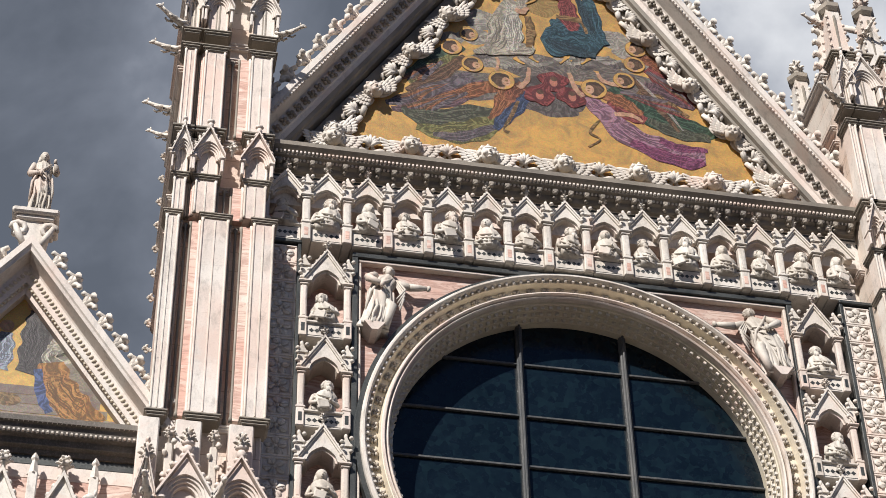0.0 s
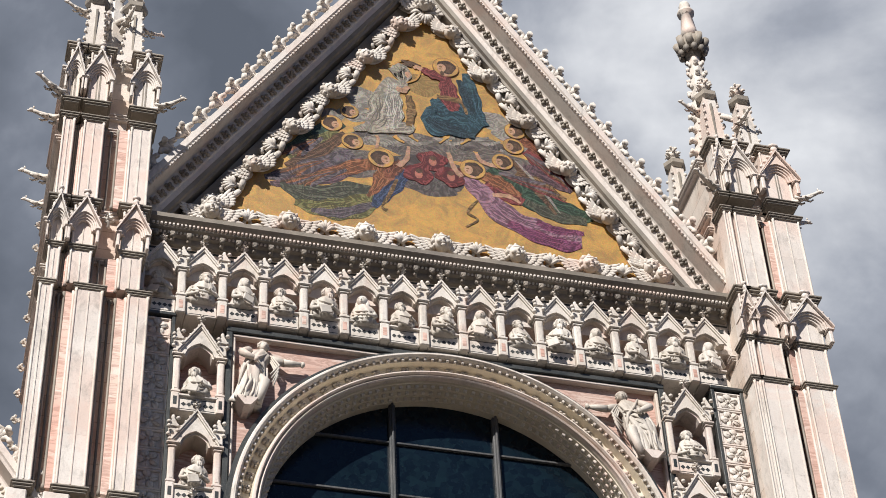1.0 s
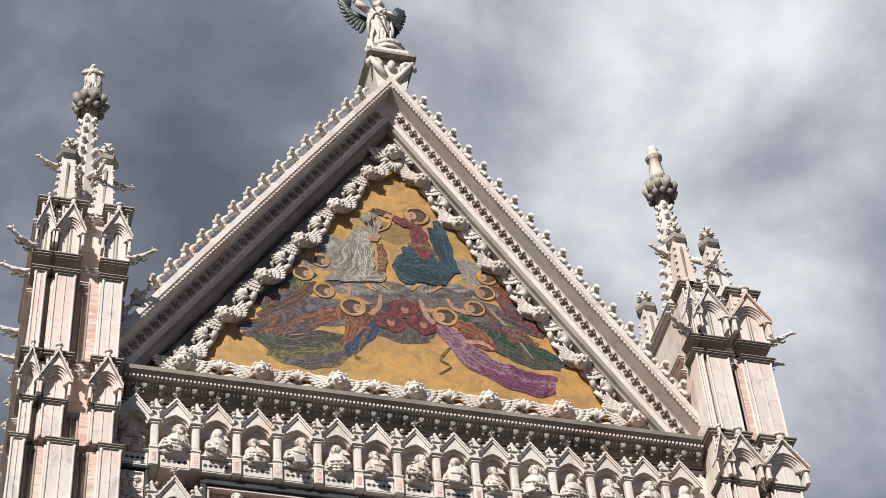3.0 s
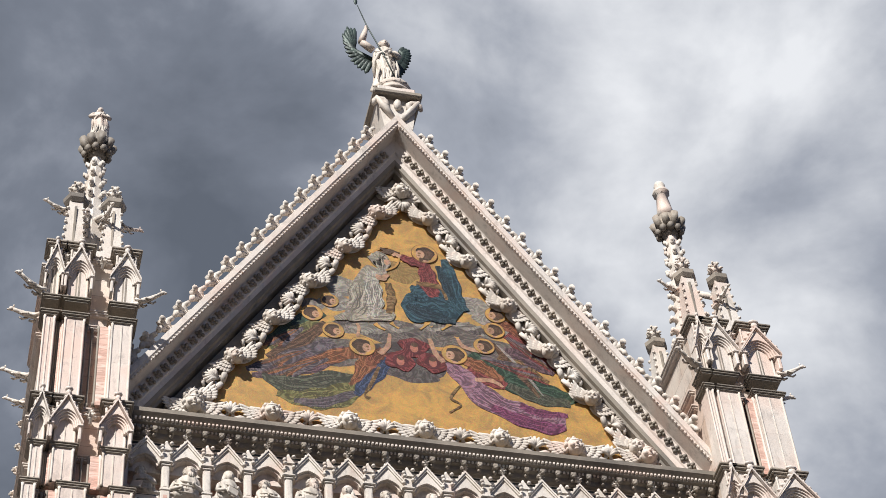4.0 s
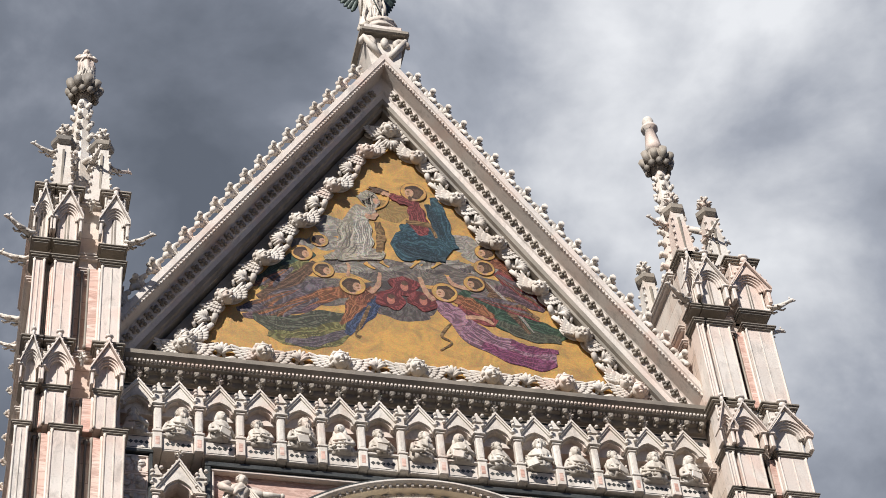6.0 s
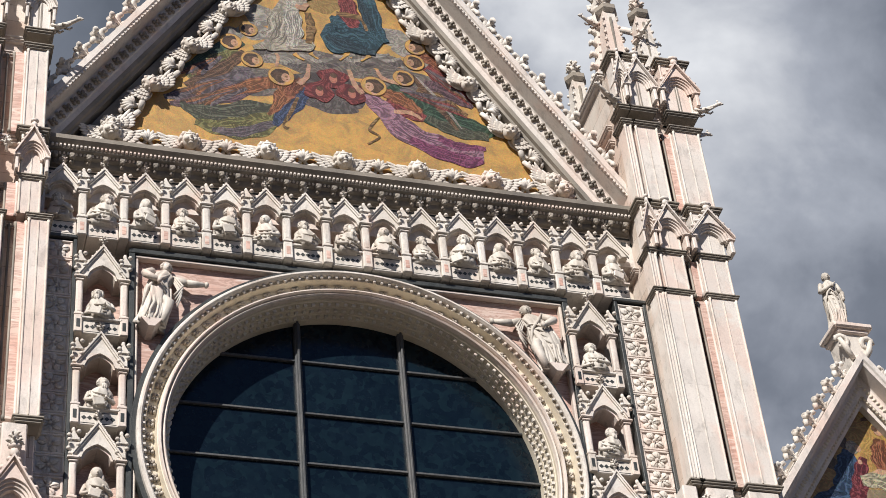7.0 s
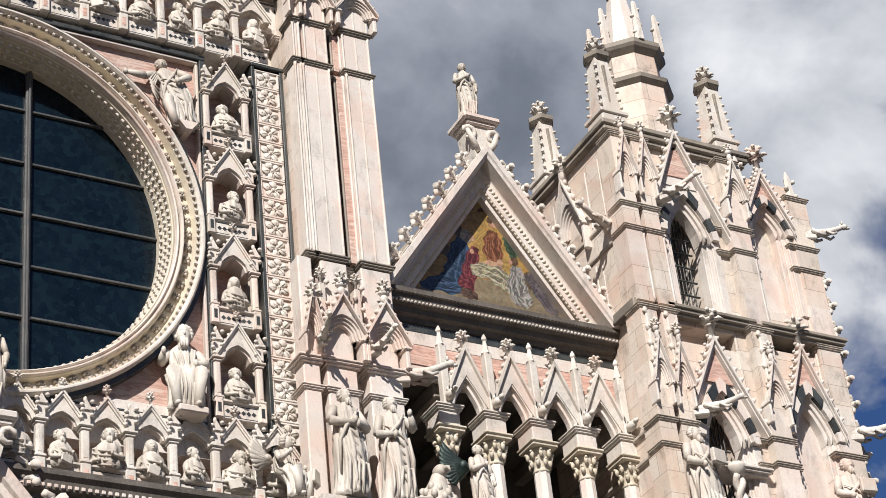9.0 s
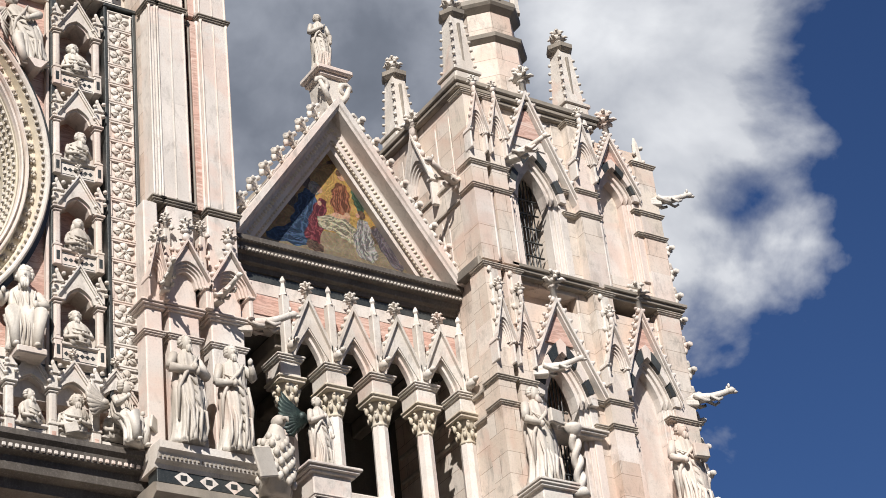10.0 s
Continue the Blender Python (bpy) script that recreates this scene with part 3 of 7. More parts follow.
def seated(seed=0, beard=True, out_arm=0, seat=True):
    """A robed figure seated on a ledge, one unit tall, facing -y."""
    g = Shape()
    robe(g, [(0, -0.19, 0.0, 0.19, 0.10), (0, -0.2, 0.06, 0.18, 0.10), (0, -0.19, 0.2, 0.17, 0.11), (0, -0.17, 0.34, 0.19, 0.15), (0, -0.12, 0.42, 0.2, 0.18), (0, -0.05, 0.47, 0.17, 0.15), (0, 0, 0.58, 0.15, 0.12), (0, 0, 0.68, 0.16, 0.115), (0, 0, 0.74, 0.14, 0.1), (0, 0, 0.78, 0.09, 0.08), (0, 0, 0.82, 0.05, 0.05)], 10, 0.19, seed, 3.5)
    if seat:
        g.box(-0.17, 0.17, -0.10, 0.14, 0.0, 0.38, 0.02)
    for k in (-1, 1):
        g.tube([(k * 0.09, 0.0, 0.42), (k * 0.13, -0.18, 0.44), (k * 0.145, -0.29, 0.40), (k * 0.13, -0.30, 0.22), (k * 0.11, -0.29, 0.02)], [0.09, 0.085, 0.085, 0.06, 0.055], 9)
        g.blob((k * 0.11, -0.33, 0.02), (0.04, 0.07, 0.03), 7, 4)
    head(g, (0.0, -0.08, 0.90), 0.10, beard, False, seed)
    if out_arm:
        arm(g, 1, (out_arm * 0.16, 0, 0.72), (out_arm * 0.34, -0.12, 0.62), (out_arm * 0.55, -0.18, 0.66), 1.2)
        arm(g, -1, (-out_arm * 0.16, 0, 0.72), (-out_arm * 0.23, -0.12, 0.55), (-out_arm * 0.05, -0.26, 0.52), 1.2)
    else:
        arm(g, 1, (0.16, 0, 0.72), (0.24, -0.12, 0.54), (0.10, -0.28, 0.50), 1.2)
        arm(g, -1, (-0.16, 0, 0.72), (-0.25, -0.1, 0.55), (-0.24, -0.26, 0.64), 1.2)
    for k in range(4):
        x = -0.07 + 0.045 * k
        drape(g, [(x, -0.30, 0.38), (x + 0.01, -0.315, 0.22), (x, -0.30, 0.03)], 0.015)
    for k in range(4):
        drape(g, [(-0.12 + 0.08 * k, -0.11, 0.72), (-0.08 + 0.06 * k, -0.135, 0.60), (-0.06 + 0.05 * k, -0.16, 0.48)], 0.014)
    return g


def cherub_shape():
    """A winged child's head, about a metre from wing tip to wing tip."""
    g = Shape()
    g.blob((0, -0.17, 0.0), (0.15, 0.15, 0.18), 12, 9)
    g.blob((0, -0.325, -0.015), (0.027, 0.035, 0.03), 6, 4)
    g.blob((0, -0.285, 0.055), (0.10, 0.04, 0.018), 7, 4)
    g.blob((0, -0.295, -0.085), (0.05, 0.028, 0.018), 6, 4)
    g.blob((0, -0.275, -0.135), (0.05, 0.04, 0.03), 6, 4)
    for k in (-1, 1):
        g.blob((k * 0.075, -0.275, -0.05), (0.052, 0.05, 0.052), 7, 5)
    for k in range(11):
        t = math.pi * (k / 10 * 1.35 - 0.175)
        g.blob((0.155 * math.cos(t), -0.13 - 0.03 * (k % 2), 0.03 + 0.165 * math.sin(t)), (0.05, 0.08, 0.05), 6, 4, rough=0.4, seed=k)
    for s in (-1, 1):
        g.blob((s * 0.27, -0.005, -0.05), (0.24, 0.03, 0.12), 10, 6)
        g.tube([(s * 0.10, -0.08, 0.02), (s * 0.22, -0.10, 0.10), (s * 0.36, -0.07, 0.13), (s * 0.47, -0.03, 0.10)], [0.03, 0.04, 0.04, 0.02], 7)
        for row, (l, n, w) in enumerate(((0.52, 6, 0.105), (0.36, 5, 0.10), (0.22, 4, 0.09))):
            for k in range(n):
                t = 16 - 48 * k / (n - 1)
                length = l * (1 - 0.30 * k / (n - 1))
                g.blob((s * length * 0.52, 0, 0), (length * 0.52, 0.022, w * 0.46), 10, 6, move=pose(s * 0.09, -0.02 - 0.03 * row - 0.004 * k, -0.02, 0, -s * t, s * -16))
    return g


def scroll_shape():
    """A pair of curled leaves with a bud, between two cherubs."""
    g = Shape()
    for s in (-1, 1):
        p = []
        for k in range(9):
            t = 0.6 + k * 0.62
            r = 0.17 - 0.014 * k
            p.append((s * (0.13 + r * 0.85 * math.cos(t)), -0.09 + 0.01 * k, 0.02 + r * math.sin(t)))
        g.tube(p, [0.03, 0.045, 0.05, 0.045, 0.04, 0.035, 0.03, 0.03, 0.02], 6)
        g.tube([(s * 0.02, -0.05, -0.14), (s * 0.18, -0.1, -0.12), (s * 0.34, -0.05, -0.06)], [0.05, 0.06, 0.02], 6, squash=0.6)
    for k in range(7):
        t = math.radians(20 + 140 * k / 6)
        g.tube([(0, -0.10, -0.02), (0.10 * math.cos(t), -0.15, 0.10 * math.sin(t)), (0.20 * math.cos(t), -0.11, 0.02 + 0.20 * math.sin(t))], [0.025, 0.04, 0.03], 6)
    g.blob((0, -0.10, 0.10), (0.06, 0.07, 0.10), 8, 5)
    g.blob((0, -0.11, 0.20), (0.035, 0.04, 0.05), 6, 4)
    return g


MESH = {}


def cached(key, make, mat):
    if key not in MESH:
        MESH[key] = make().mesh(key, mats_of(mat))
    return MESH[key]


BUSTS = [cached("bust_%d" % k, lambda k=k: bust(k + 1, k % 3 != 1, k % 3 == 1, (-0.06, 0.0, 0.07)[k % 3]), STATUE) for k in range(6)]
CROCKET = cached("crocket", crocket_shape, PALE)
CHERUB = cached("cherub_head", cherub_shape, PALE)
SCROLL = cached("leaf_scroll", scroll_shape, PALE)
FLOWER = cached("rosette", lambda: flower_shape(0.2), PALE)
GARGOYLE = cached("gargoyle", gargoyle_shape, PALE)


def half_rake(side, xc, za, zb, slope, y, profile):
    """One mitred half of a gable's coping. profile: (towards -y, outwards from the slope)."""
    g, n = Shape(), len(profile)
    tan, cos = math.tan(slope), math.cos(slope)
    v = []
    for o, q in profile:
        v.append((xc, y - o, za + q / cos))
    for o, q in profile:
        v.append((xc + side * (za + q / cos - zb) / tan, y - o, zb))
    f = [[i, (i + 1) % n, (i + 1) % n + n, i + n] for i in range(n)] + [list(range(n)), list(range(n, 2 * n))]
    return g.add(v, f)


def slope_pose(side, xc, za, slope, s, out, q, y):
    """A place on a gable's slope, s metres down from its apex, with z turned square to the slope."""
    c, t = math.cos(slope), math.sin(slope)
    x = xc + side * (s * c + q * t)
    z = za - s * t + q * c
    return Matrix.Translation((x, y - out, z)) @ Euler((0, side * slope, 0)).to_matrix().to_4x4()


# ---- central bay: wall ----
CZ = 20.85
wall = Shape()
ring_n = 72
sq = 3.66
vv = []
for k in range(ring_n):
    t = 2 * math.pi * k / ring_n
    c, s = math.cos(t), math.sin(t)
    e = sq / max(abs(c), abs(s))
    vv += [(3.45 * c, 0.12, CZ + 3.45 * s), (e * c, 0.12, CZ + e * s), (3.45 * c, 0.55, CZ + 3.45 * s), (e * c, 0.55, CZ + e * s)]
ff = []
for k in range(ring_n):
    a, b = 4 * k, 4 * ((k + 1) % ring_n)
    ff += [[a, b, b + 1, a + 1], [a, a + 2, b + 2, b]]
wall.add(vv, ff)
field = solid("wall_center", wall, PINK, "veined pink marble field round the rose window", "wall", kind="structure")
back = Shape()
for x0, x1, z0, z1 in ((-5.3, -3.66, 14.2, 26.4), (3.66, 5.3, 14.2, 26.4), (-3.66, 3.66, 14.2, 17.19), (-3.66, 3.66, 24.51, 26.4)):
    back.box(x0, x1, 0.36, 1.2, z0, z1, 0.005)
solid("wall_backing", back, ROSY, "rosy white marble wall behind the carved bands", "wall", kind="structure")
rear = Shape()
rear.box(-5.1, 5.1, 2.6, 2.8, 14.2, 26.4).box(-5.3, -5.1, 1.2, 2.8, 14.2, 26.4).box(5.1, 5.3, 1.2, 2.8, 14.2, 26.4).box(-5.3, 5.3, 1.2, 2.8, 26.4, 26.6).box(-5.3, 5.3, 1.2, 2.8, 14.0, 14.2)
solid("wall_interior", rear, INNER, "plastered wall inside behind the window, coloured dark for shade", "wall", kind="structure")

# black frame of the square
frame_thing = thing("window_frame", "black and white marble strips framing the rose", "frame", kind="structure")
for nm, (x0, x1, z0, z1), d in (("strip_top", (-3.76, 3.76, 24.43, 24.53), 0.0), ("strip_side", (-3.76, -3.66, 17.2, 24.427), 0.0), ("strip_side", (3.66, 3.76, 17.2, 24.427), 0.0)):
    part(nm, Shape().box(x0, x1, -0.04, 0.36, z0, z1, 0.01), DARK, frame_thing, "black marble strip")
for x0, x1, z0, z1 in ((-3.655, 3.655, 24.36, 24.425), (-3.655, -3.60, 17.2, 24.355), (3.60, 3.655, 17.2, 24.355)):
    part("inner_moulding", Shape().box(x0, x1, -0.0, 0.12, z0, z1, 0.015), ROSY, frame_thing, "rosy white inner moulding")

# ---- rose window ----
WORN = material("worn_carved_marble", (0.42, 0.37, 0.31), (0.52, 0.46, 0.39), (0.31, 0.27, 0.225), scale=2.4, dirt_amount=0.4, soot=0.45)
rose = thing("rose_window", "round window of dark leaded glass in a carved white marble ring", "window", (0, 0, CZ))


def ring(profile, seg=120):
    """A moulding turned about the window's axis. profile: (radius, y)."""
    g = Shape()
    v, f, n = [], [], len(profile)
    for k in range(seg):
        t = 2 * math.pi * k / seg
        v += [(r * math.cos(t), y, r * math.sin(t)) for r, y in profile]
    for k in range(seg):
        a, b = k * n, ((k + 1) % seg) * n
        f += [[a + i, a + i + 1, b + i + 1, b + i] for i in range(n - 1)]
    return g.add(v, f, 0, False)


part("black_border", ring([(3.62, 0.12), (3.62, -0.06), (3.70, -0.06), (3.70, 0.115)]), DARK, rose, "black marble border")
part("outer_moulding", ring([(3.62, 0.1), (3.62, -0.13), (3.59, -0.17), (3.56, -0.17), (3.53, -0.13), (3.53, 0.1)]), PALE, rose)
part("flower_band", ring([(3.53, -0.06), (3.48, -0.07), (3.455, 0.07), (3.315, 0.09), (3.29, -0.04), (3.27, -0.05)]), YELLOW, rose, "yellowed band behind the carved flowers")
part("roll_moulding", ring([(3.275, 0.1), (3.275, -0.06), (3.26, -0.10), (3.24, -0.10), (3.225, -0.06), (3.222, -0.01), (3.205, -0.01), (3.20, -0.05), (3.18, -0.07), (3.16, -0.05), (3.155, 0.0), (3.14, 0.06)]), ROSY, rose, "rosy roll moulding")
part("splay", ring([(3.14, 0.02), (3.135, 0.06), (3.12, 0.07), (3.12, 0.19), (3.10, 0.20), (3.10, 0.33), (3.08, 0.34), (3.08, 0.46), (3.06, 0.47), (3.06, 0.64)]), YELLOW, rose, "stepped white splay")
blk = Shape()
for u, w in ((-0.035, -0.028), (0.035, -0.028), (-0.035, 0.028), (0.035, 0.028)):
    blk.blob((u, -0.015, w), (0.042, 0.045, 0.032), 7, 4)
blk.blob((0, -0.03, 0), (0.018, 0.03, 0.018), 6, 4)
blk_mesh = blk.mesh("flower_block", [WORN])
for k in range(84):
    t = 2 * math.pi * k / 84
    part("flower_block", blk_mesh, None, rose, at=Matrix.Translation((3.385 * math.cos(t), 0.075, 3.385 * math.sin(t))) @ Euler((0, -t + math.pi / 2, 0)).to_matrix().to_4x4())
beads = Shape()
for rad, y, n, sz in ((3.105, 0.13, 140, 0.03), (3.085, 0.265, 140, 0.03), (3.065, 0.40, 140, 0.03), (3.505, -0.095, 170, 0.024)):
    for k in range(n):
        t = 2 * math.pi * k / n
        beads.box(-sz, sz, -sz * 1.0, sz * 1.0, -0.028, 0.028, 0.008, move=Matrix.Translation((rad * math.cos(t), y, rad * math.sin(t))) @ Euler((0, -t + math.pi / 2, 0)).to_matrix().to_4x4())
tagged(part("bead_moulding", beads, PALE, rose, "rows of small carved dentils"), kind="stuff")
GY = 0.60
bars = [2.17, 1.12, 0.14, -0.83, -1.77]
cols = [-0.885, 0.885]
xs, zs = [-3.09] + cols + [3.09], [3.09] + bars + [-3.09]
for i in range(3):
    for j in range(6):
        # each pane is the piece of its cell that lies inside the circle
        poly = []
        x0, x1, z1, z0 = xs[i] + 0.03, xs[i + 1] - 0.03, zs[j] - 0.02, zs[j + 1] + 0.02
        edge = [(x0 + (x1 - x0) * k / 12, z0) for k in range(12)] + [(x1, z0 + (z1 - z0) * k / 12) for k in range(12)] + [(x1 - (x1 - x0) * k / 12, z1) for k in range(12)] + [(x0, z1 - (z1 - z0) * k / 12) for k in range(12)]
        for x, z in edge:
            d = math.hypot(x, z)
            if d > 3.07:
                cx, cz = (x0 + x1) / 2 * 0.8, (z0 + z1) / 2 * 0.8
                lo, hi = 0.0, 1.0
                for _ in range(24):
                    m = (lo + hi) / 2
                    if math.hypot(cx + (x - cx) * m, cz + (z - cz) * m) < 3.07:
                        lo = m
                    else:
                        hi = m
                x, z = cx + (x - cx) * lo, cz + (z - cz) * lo
            poly.append((x, z))
        tiltp = 0.004 * ((i * 7 + j * 5) % 3 - 1)
        part("pane", Shape().prism(poly, GY + tiltp, GY + 0.02 + tiltp), GLASS, rose, "dark leaded glass pane")
for x in cols:
    h = math.sqrt(3.07 ** 2 - x * x)
    m = Shape().box(x - 0.055, x + 0.055, GY - 0.10, GY + 0.03, -h, h, 0.02)
    m.box(x - 0.02, x + 0.02, GY - 0.14, GY - 0.095, -h, h, 0.01)
    part("mullion", m, IRON, rose, "grey metal mullion")
for z in bars:
    h = math.sqrt(3.07 ** 2 - z * z)
    part("glazing_bar", Shape().box(-h, h, GY - 0.05, GY + 0.02, z - 0.022, z + 0.022, 0.008), IRON, rose, "thin iron glazing bar")

# ---- niches, galleries ----
def niche_parts(root, w, h, col, front=-0.10, depth=0.36, gable=0.5):
    """A pointed niche between two small columns under a gable with a finial; w wide, h to the gable's tip, columns col high."""
    part("back_panel", Shape().box(-w / 2, w / 2, depth - 0.03, depth + 0.01, -0.02, h * 0.98, 0.004), PINK, root, "pink marble back of the niche")
    spring = col
    a = Shape().arch(w * 0.66, spring, gable * 0.42, h, front, 0.05, half=w * 0.50, eave=spring + 0.02)
    part("gable", a, PALE, root)
    a = Shape().arch(w * 0.58, spring, gable * 0.36, h - gable * 0.16, front + 0.05, depth - 0.02, half=w * 0.50, eave=spring)
    part("arch", a, ROSY, root)
    rim = Shape()
    for s in (-1, 1):
        for o, q in ((0.05, 0.0), (0.03, -0.05)):
            p = [(0, h + q), (0, h + q + 0.05), (s * (w * 0.5 + 0.01), spring + 0.07 + q), (s * (w * 0.5 + 0.01), spring + 0.02 + q)]
            rim.prism(p if s > 0 else p[::-1], front - o, front + 0.01)
        for k in range(5):
            t = (k + 0.6) / 5.6
            rim.blob((s * w * 0.5 * t, front - 0.01, h + 0.055 + (spring + 0.045 - h) * t), (0.026, 0.03, 0.03), 5, 3)
    part("gable_moulding", rim, PALE, root)
    part("finial", cached("small_finial", lambda: finial_shape(0.26, 0.075), PALE), None, root, at=(0, front - 0.0, h + 0.01))


def small_column(w=0.12, h=0.62, front=-0.10):
    g = Shape()
    g.box(-w / 2, w / 2, front, front + w, 0.03, h - 0.08, 0.02)
    g.box(-w * 0.7, w * 0.7, front - 0.03, front + w + 0.03, 0.0, 0.05, 0.012)
    g.box(-w * 0.62, w * 0.62, front - 0.02, front + w + 0.03, h - 0.09, h - 0.05, 0.01)
    g.box(-w * 0.85, w * 0.85, front - 0.05, front + w + 0.04, h - 0.045, h, 0.012)
    g.box(-w * 0.25, w * 0.25, front - 0.006, front + 0.01, 0.09, h - 0.13, 0.004)
    return g


def pinnacle_block(h=0.42, w=0.13, front=-0.10):
    g = Shape()
    g.box(-w / 2, w / 2, front - 0.02, front + w, 0.0, h * 0.55, 0.015)
    g.prism([(-w * 0.62, h * 0.5), (w * 0.62, h * 0.5), (0, h * 0.85)], front - 0.05, front + w + 0.02)
    for k in range(6):
        g.blob((w * 0.5 * (1 if k % 2 else -1), front - 0.02 - 0.03 * (k % 3), h * (0.2 + 0.11 * k)), (0.04, 0.04, 0.035), 6, 4)
    g.blob((0, front + 0.02, h * 0.92), (0.035, 0.035, 0.06), 6, 4)
    return g


def inlay_panel(w, h, front, seed=0):
    """A base block with a chequer of dark and white stones let into its face."""
    g = Shape().box(-w / 2, w / 2, front, 0.34, 0, h, 0.012)
    g.box(-w / 2 - 0.02, w / 2 + 0.02, front - 0.04, 0.34, h - 0.05, h, 0.012)
    d = Shape()
    n = max(3, int(w / 0.1))
    band = h - 0.15
    for k in range(n):
        x = -w * 0.42 + w * 0.84 * (k + 0.5) / n
        r = min(band * 0.46, w * 0.40 / n)
        d.prism([(x - r, 0.05 + band / 2), (x, 0.05 + band / 2 - r), (x + r, 0.05 + band / 2), (x, 0.05 + band / 2 + r)], front - 0.004, front + 0.01)
    d.box(-w * 0.45, w * 0.45, front - 0.003, front + 0.01, 0.03, 0.045, 0.003).box(-w * 0.45, w * 0.45, front - 0.003, front + 0.01, h - 0.09, h - 0.075, 0.003)
    return g, d


def gallery(z, pitch, count, name, base_h=0.36, skip=()):
    """A row of niches with half-length figures that look out."""
    proto = thing(name, "white and pink marble niche with a pointed gable between small columns", "niche", (0, 0, z), name + " row")
    b, d = inlay_panel(pitch - 0.17, base_h, -0.10)
    part("base_block", b, PALE, proto)
    part("inlay", d, DARK, proto, "dark stone diamonds let in")
    part("base_pier", Shape().box(-pitch / 2 - 0.08, -pitch / 2 + 0.08, -0.16, 0.34, 0, base_h, 0.015), PALE, proto)
    part("pier_inlay", Shape().box(-pitch / 2 - 0.035, -pitch / 2 + 0.035, -0.164, -0.15, 0.08, base_h - 0.1, 0.004), PINK, proto, "pink inlaid square")
    part("column", small_column(0.13, 0.64, -0.14), PALE, proto, at=(-pitch / 2, 0, base_h))
    part("pinnacle", pinnacle_block(0.46, 0.15, -0.14), PALE, proto, at=(-pitch / 2, 0, base_h + 0.64))
    sub = thing("niche_head", "", "", (0, 0, base_h))
    del_ob = sub
    sub.parent = proto
    niche_parts(proto, pitch, 1.13, 0.62)
    for o in list(proto.children):
        if o.name.startswith(("back_panel", "gable", "arch", "finial")):
            o.location.z += base_h
    bpy.data.objects.remove(del_ob)
    made = []
    for k in range(count):
        x = -0.11 + (k - (count - 1) / 2) * pitch
        made.append(proto if k == 0 else copy_thing(proto, Matrix.Translation((x, 0, z))))
        if k == 0:
            proto.location.x = x
        if k in skip:
            continue
        s = 0.60 + 0.05 * ((k * 5) % 3)
        solid("bust_statue", BUSTS[(k * 5 + int(z)) % 6], None, "white marble half-length figure leaning out of its niche", "statue", pose(x, -0.03, z + base_h - 0.06 - 0.04 * (k % 2), 0, 0, ((k * 37) % 5 - 2) * 11) @ Matrix.Diagonal((s, s, s, 1)), "busts in the galleries")
    return made


gallery(24.60, 0.683, 15, "gallery_niche")
gallery(15.98, 0.683, 15, "lower_gallery_niche", 0.34)
frieze = Shape().box(-5.2, 5.2, 0.06, 0.34, 25.5, 26.4, 0.004)
solid("frieze", frieze, WHITE, "white marble frieze behind the small gables", "frieze", kind="structure")
fd = Shape()
for k in range(60):
    x = -5.15 + k * 0.175
    fd.box(x, x + 0.09, 0.052, 0.07, 25.98, 26.07, 0.004)
fd.box(-5.18, 5.18, 0.052, 0.07, 26.13, 26.17, 0.004)
tagged(part("frieze_inlay", fd, DARK, bpy.data.objects["frieze"], "dark inlaid squares"), kind="stuff")
fd2 = solid("frieze_low", Shape().box(-5.2, 5.2, 0.06, 0.34, 16.8, 17.6, 0.004), WHITE, "white marble frieze behind the lower gables", "frieze", kind="structure")
fd = Shape()
for k in range(60):
    x = -5.15 + k * 0.175
    fd.box(x, x + 0.10, 0.052, 0.07, 17.22, 17.34, 0.004)
fd.box(-5.18, 5.18, 0.052, 0.07, 17.40, 17.44, 0.004)
tagged(part("frieze_inlay", fd, DARK, fd2, "dark inlaid squares"), kind="stuff")

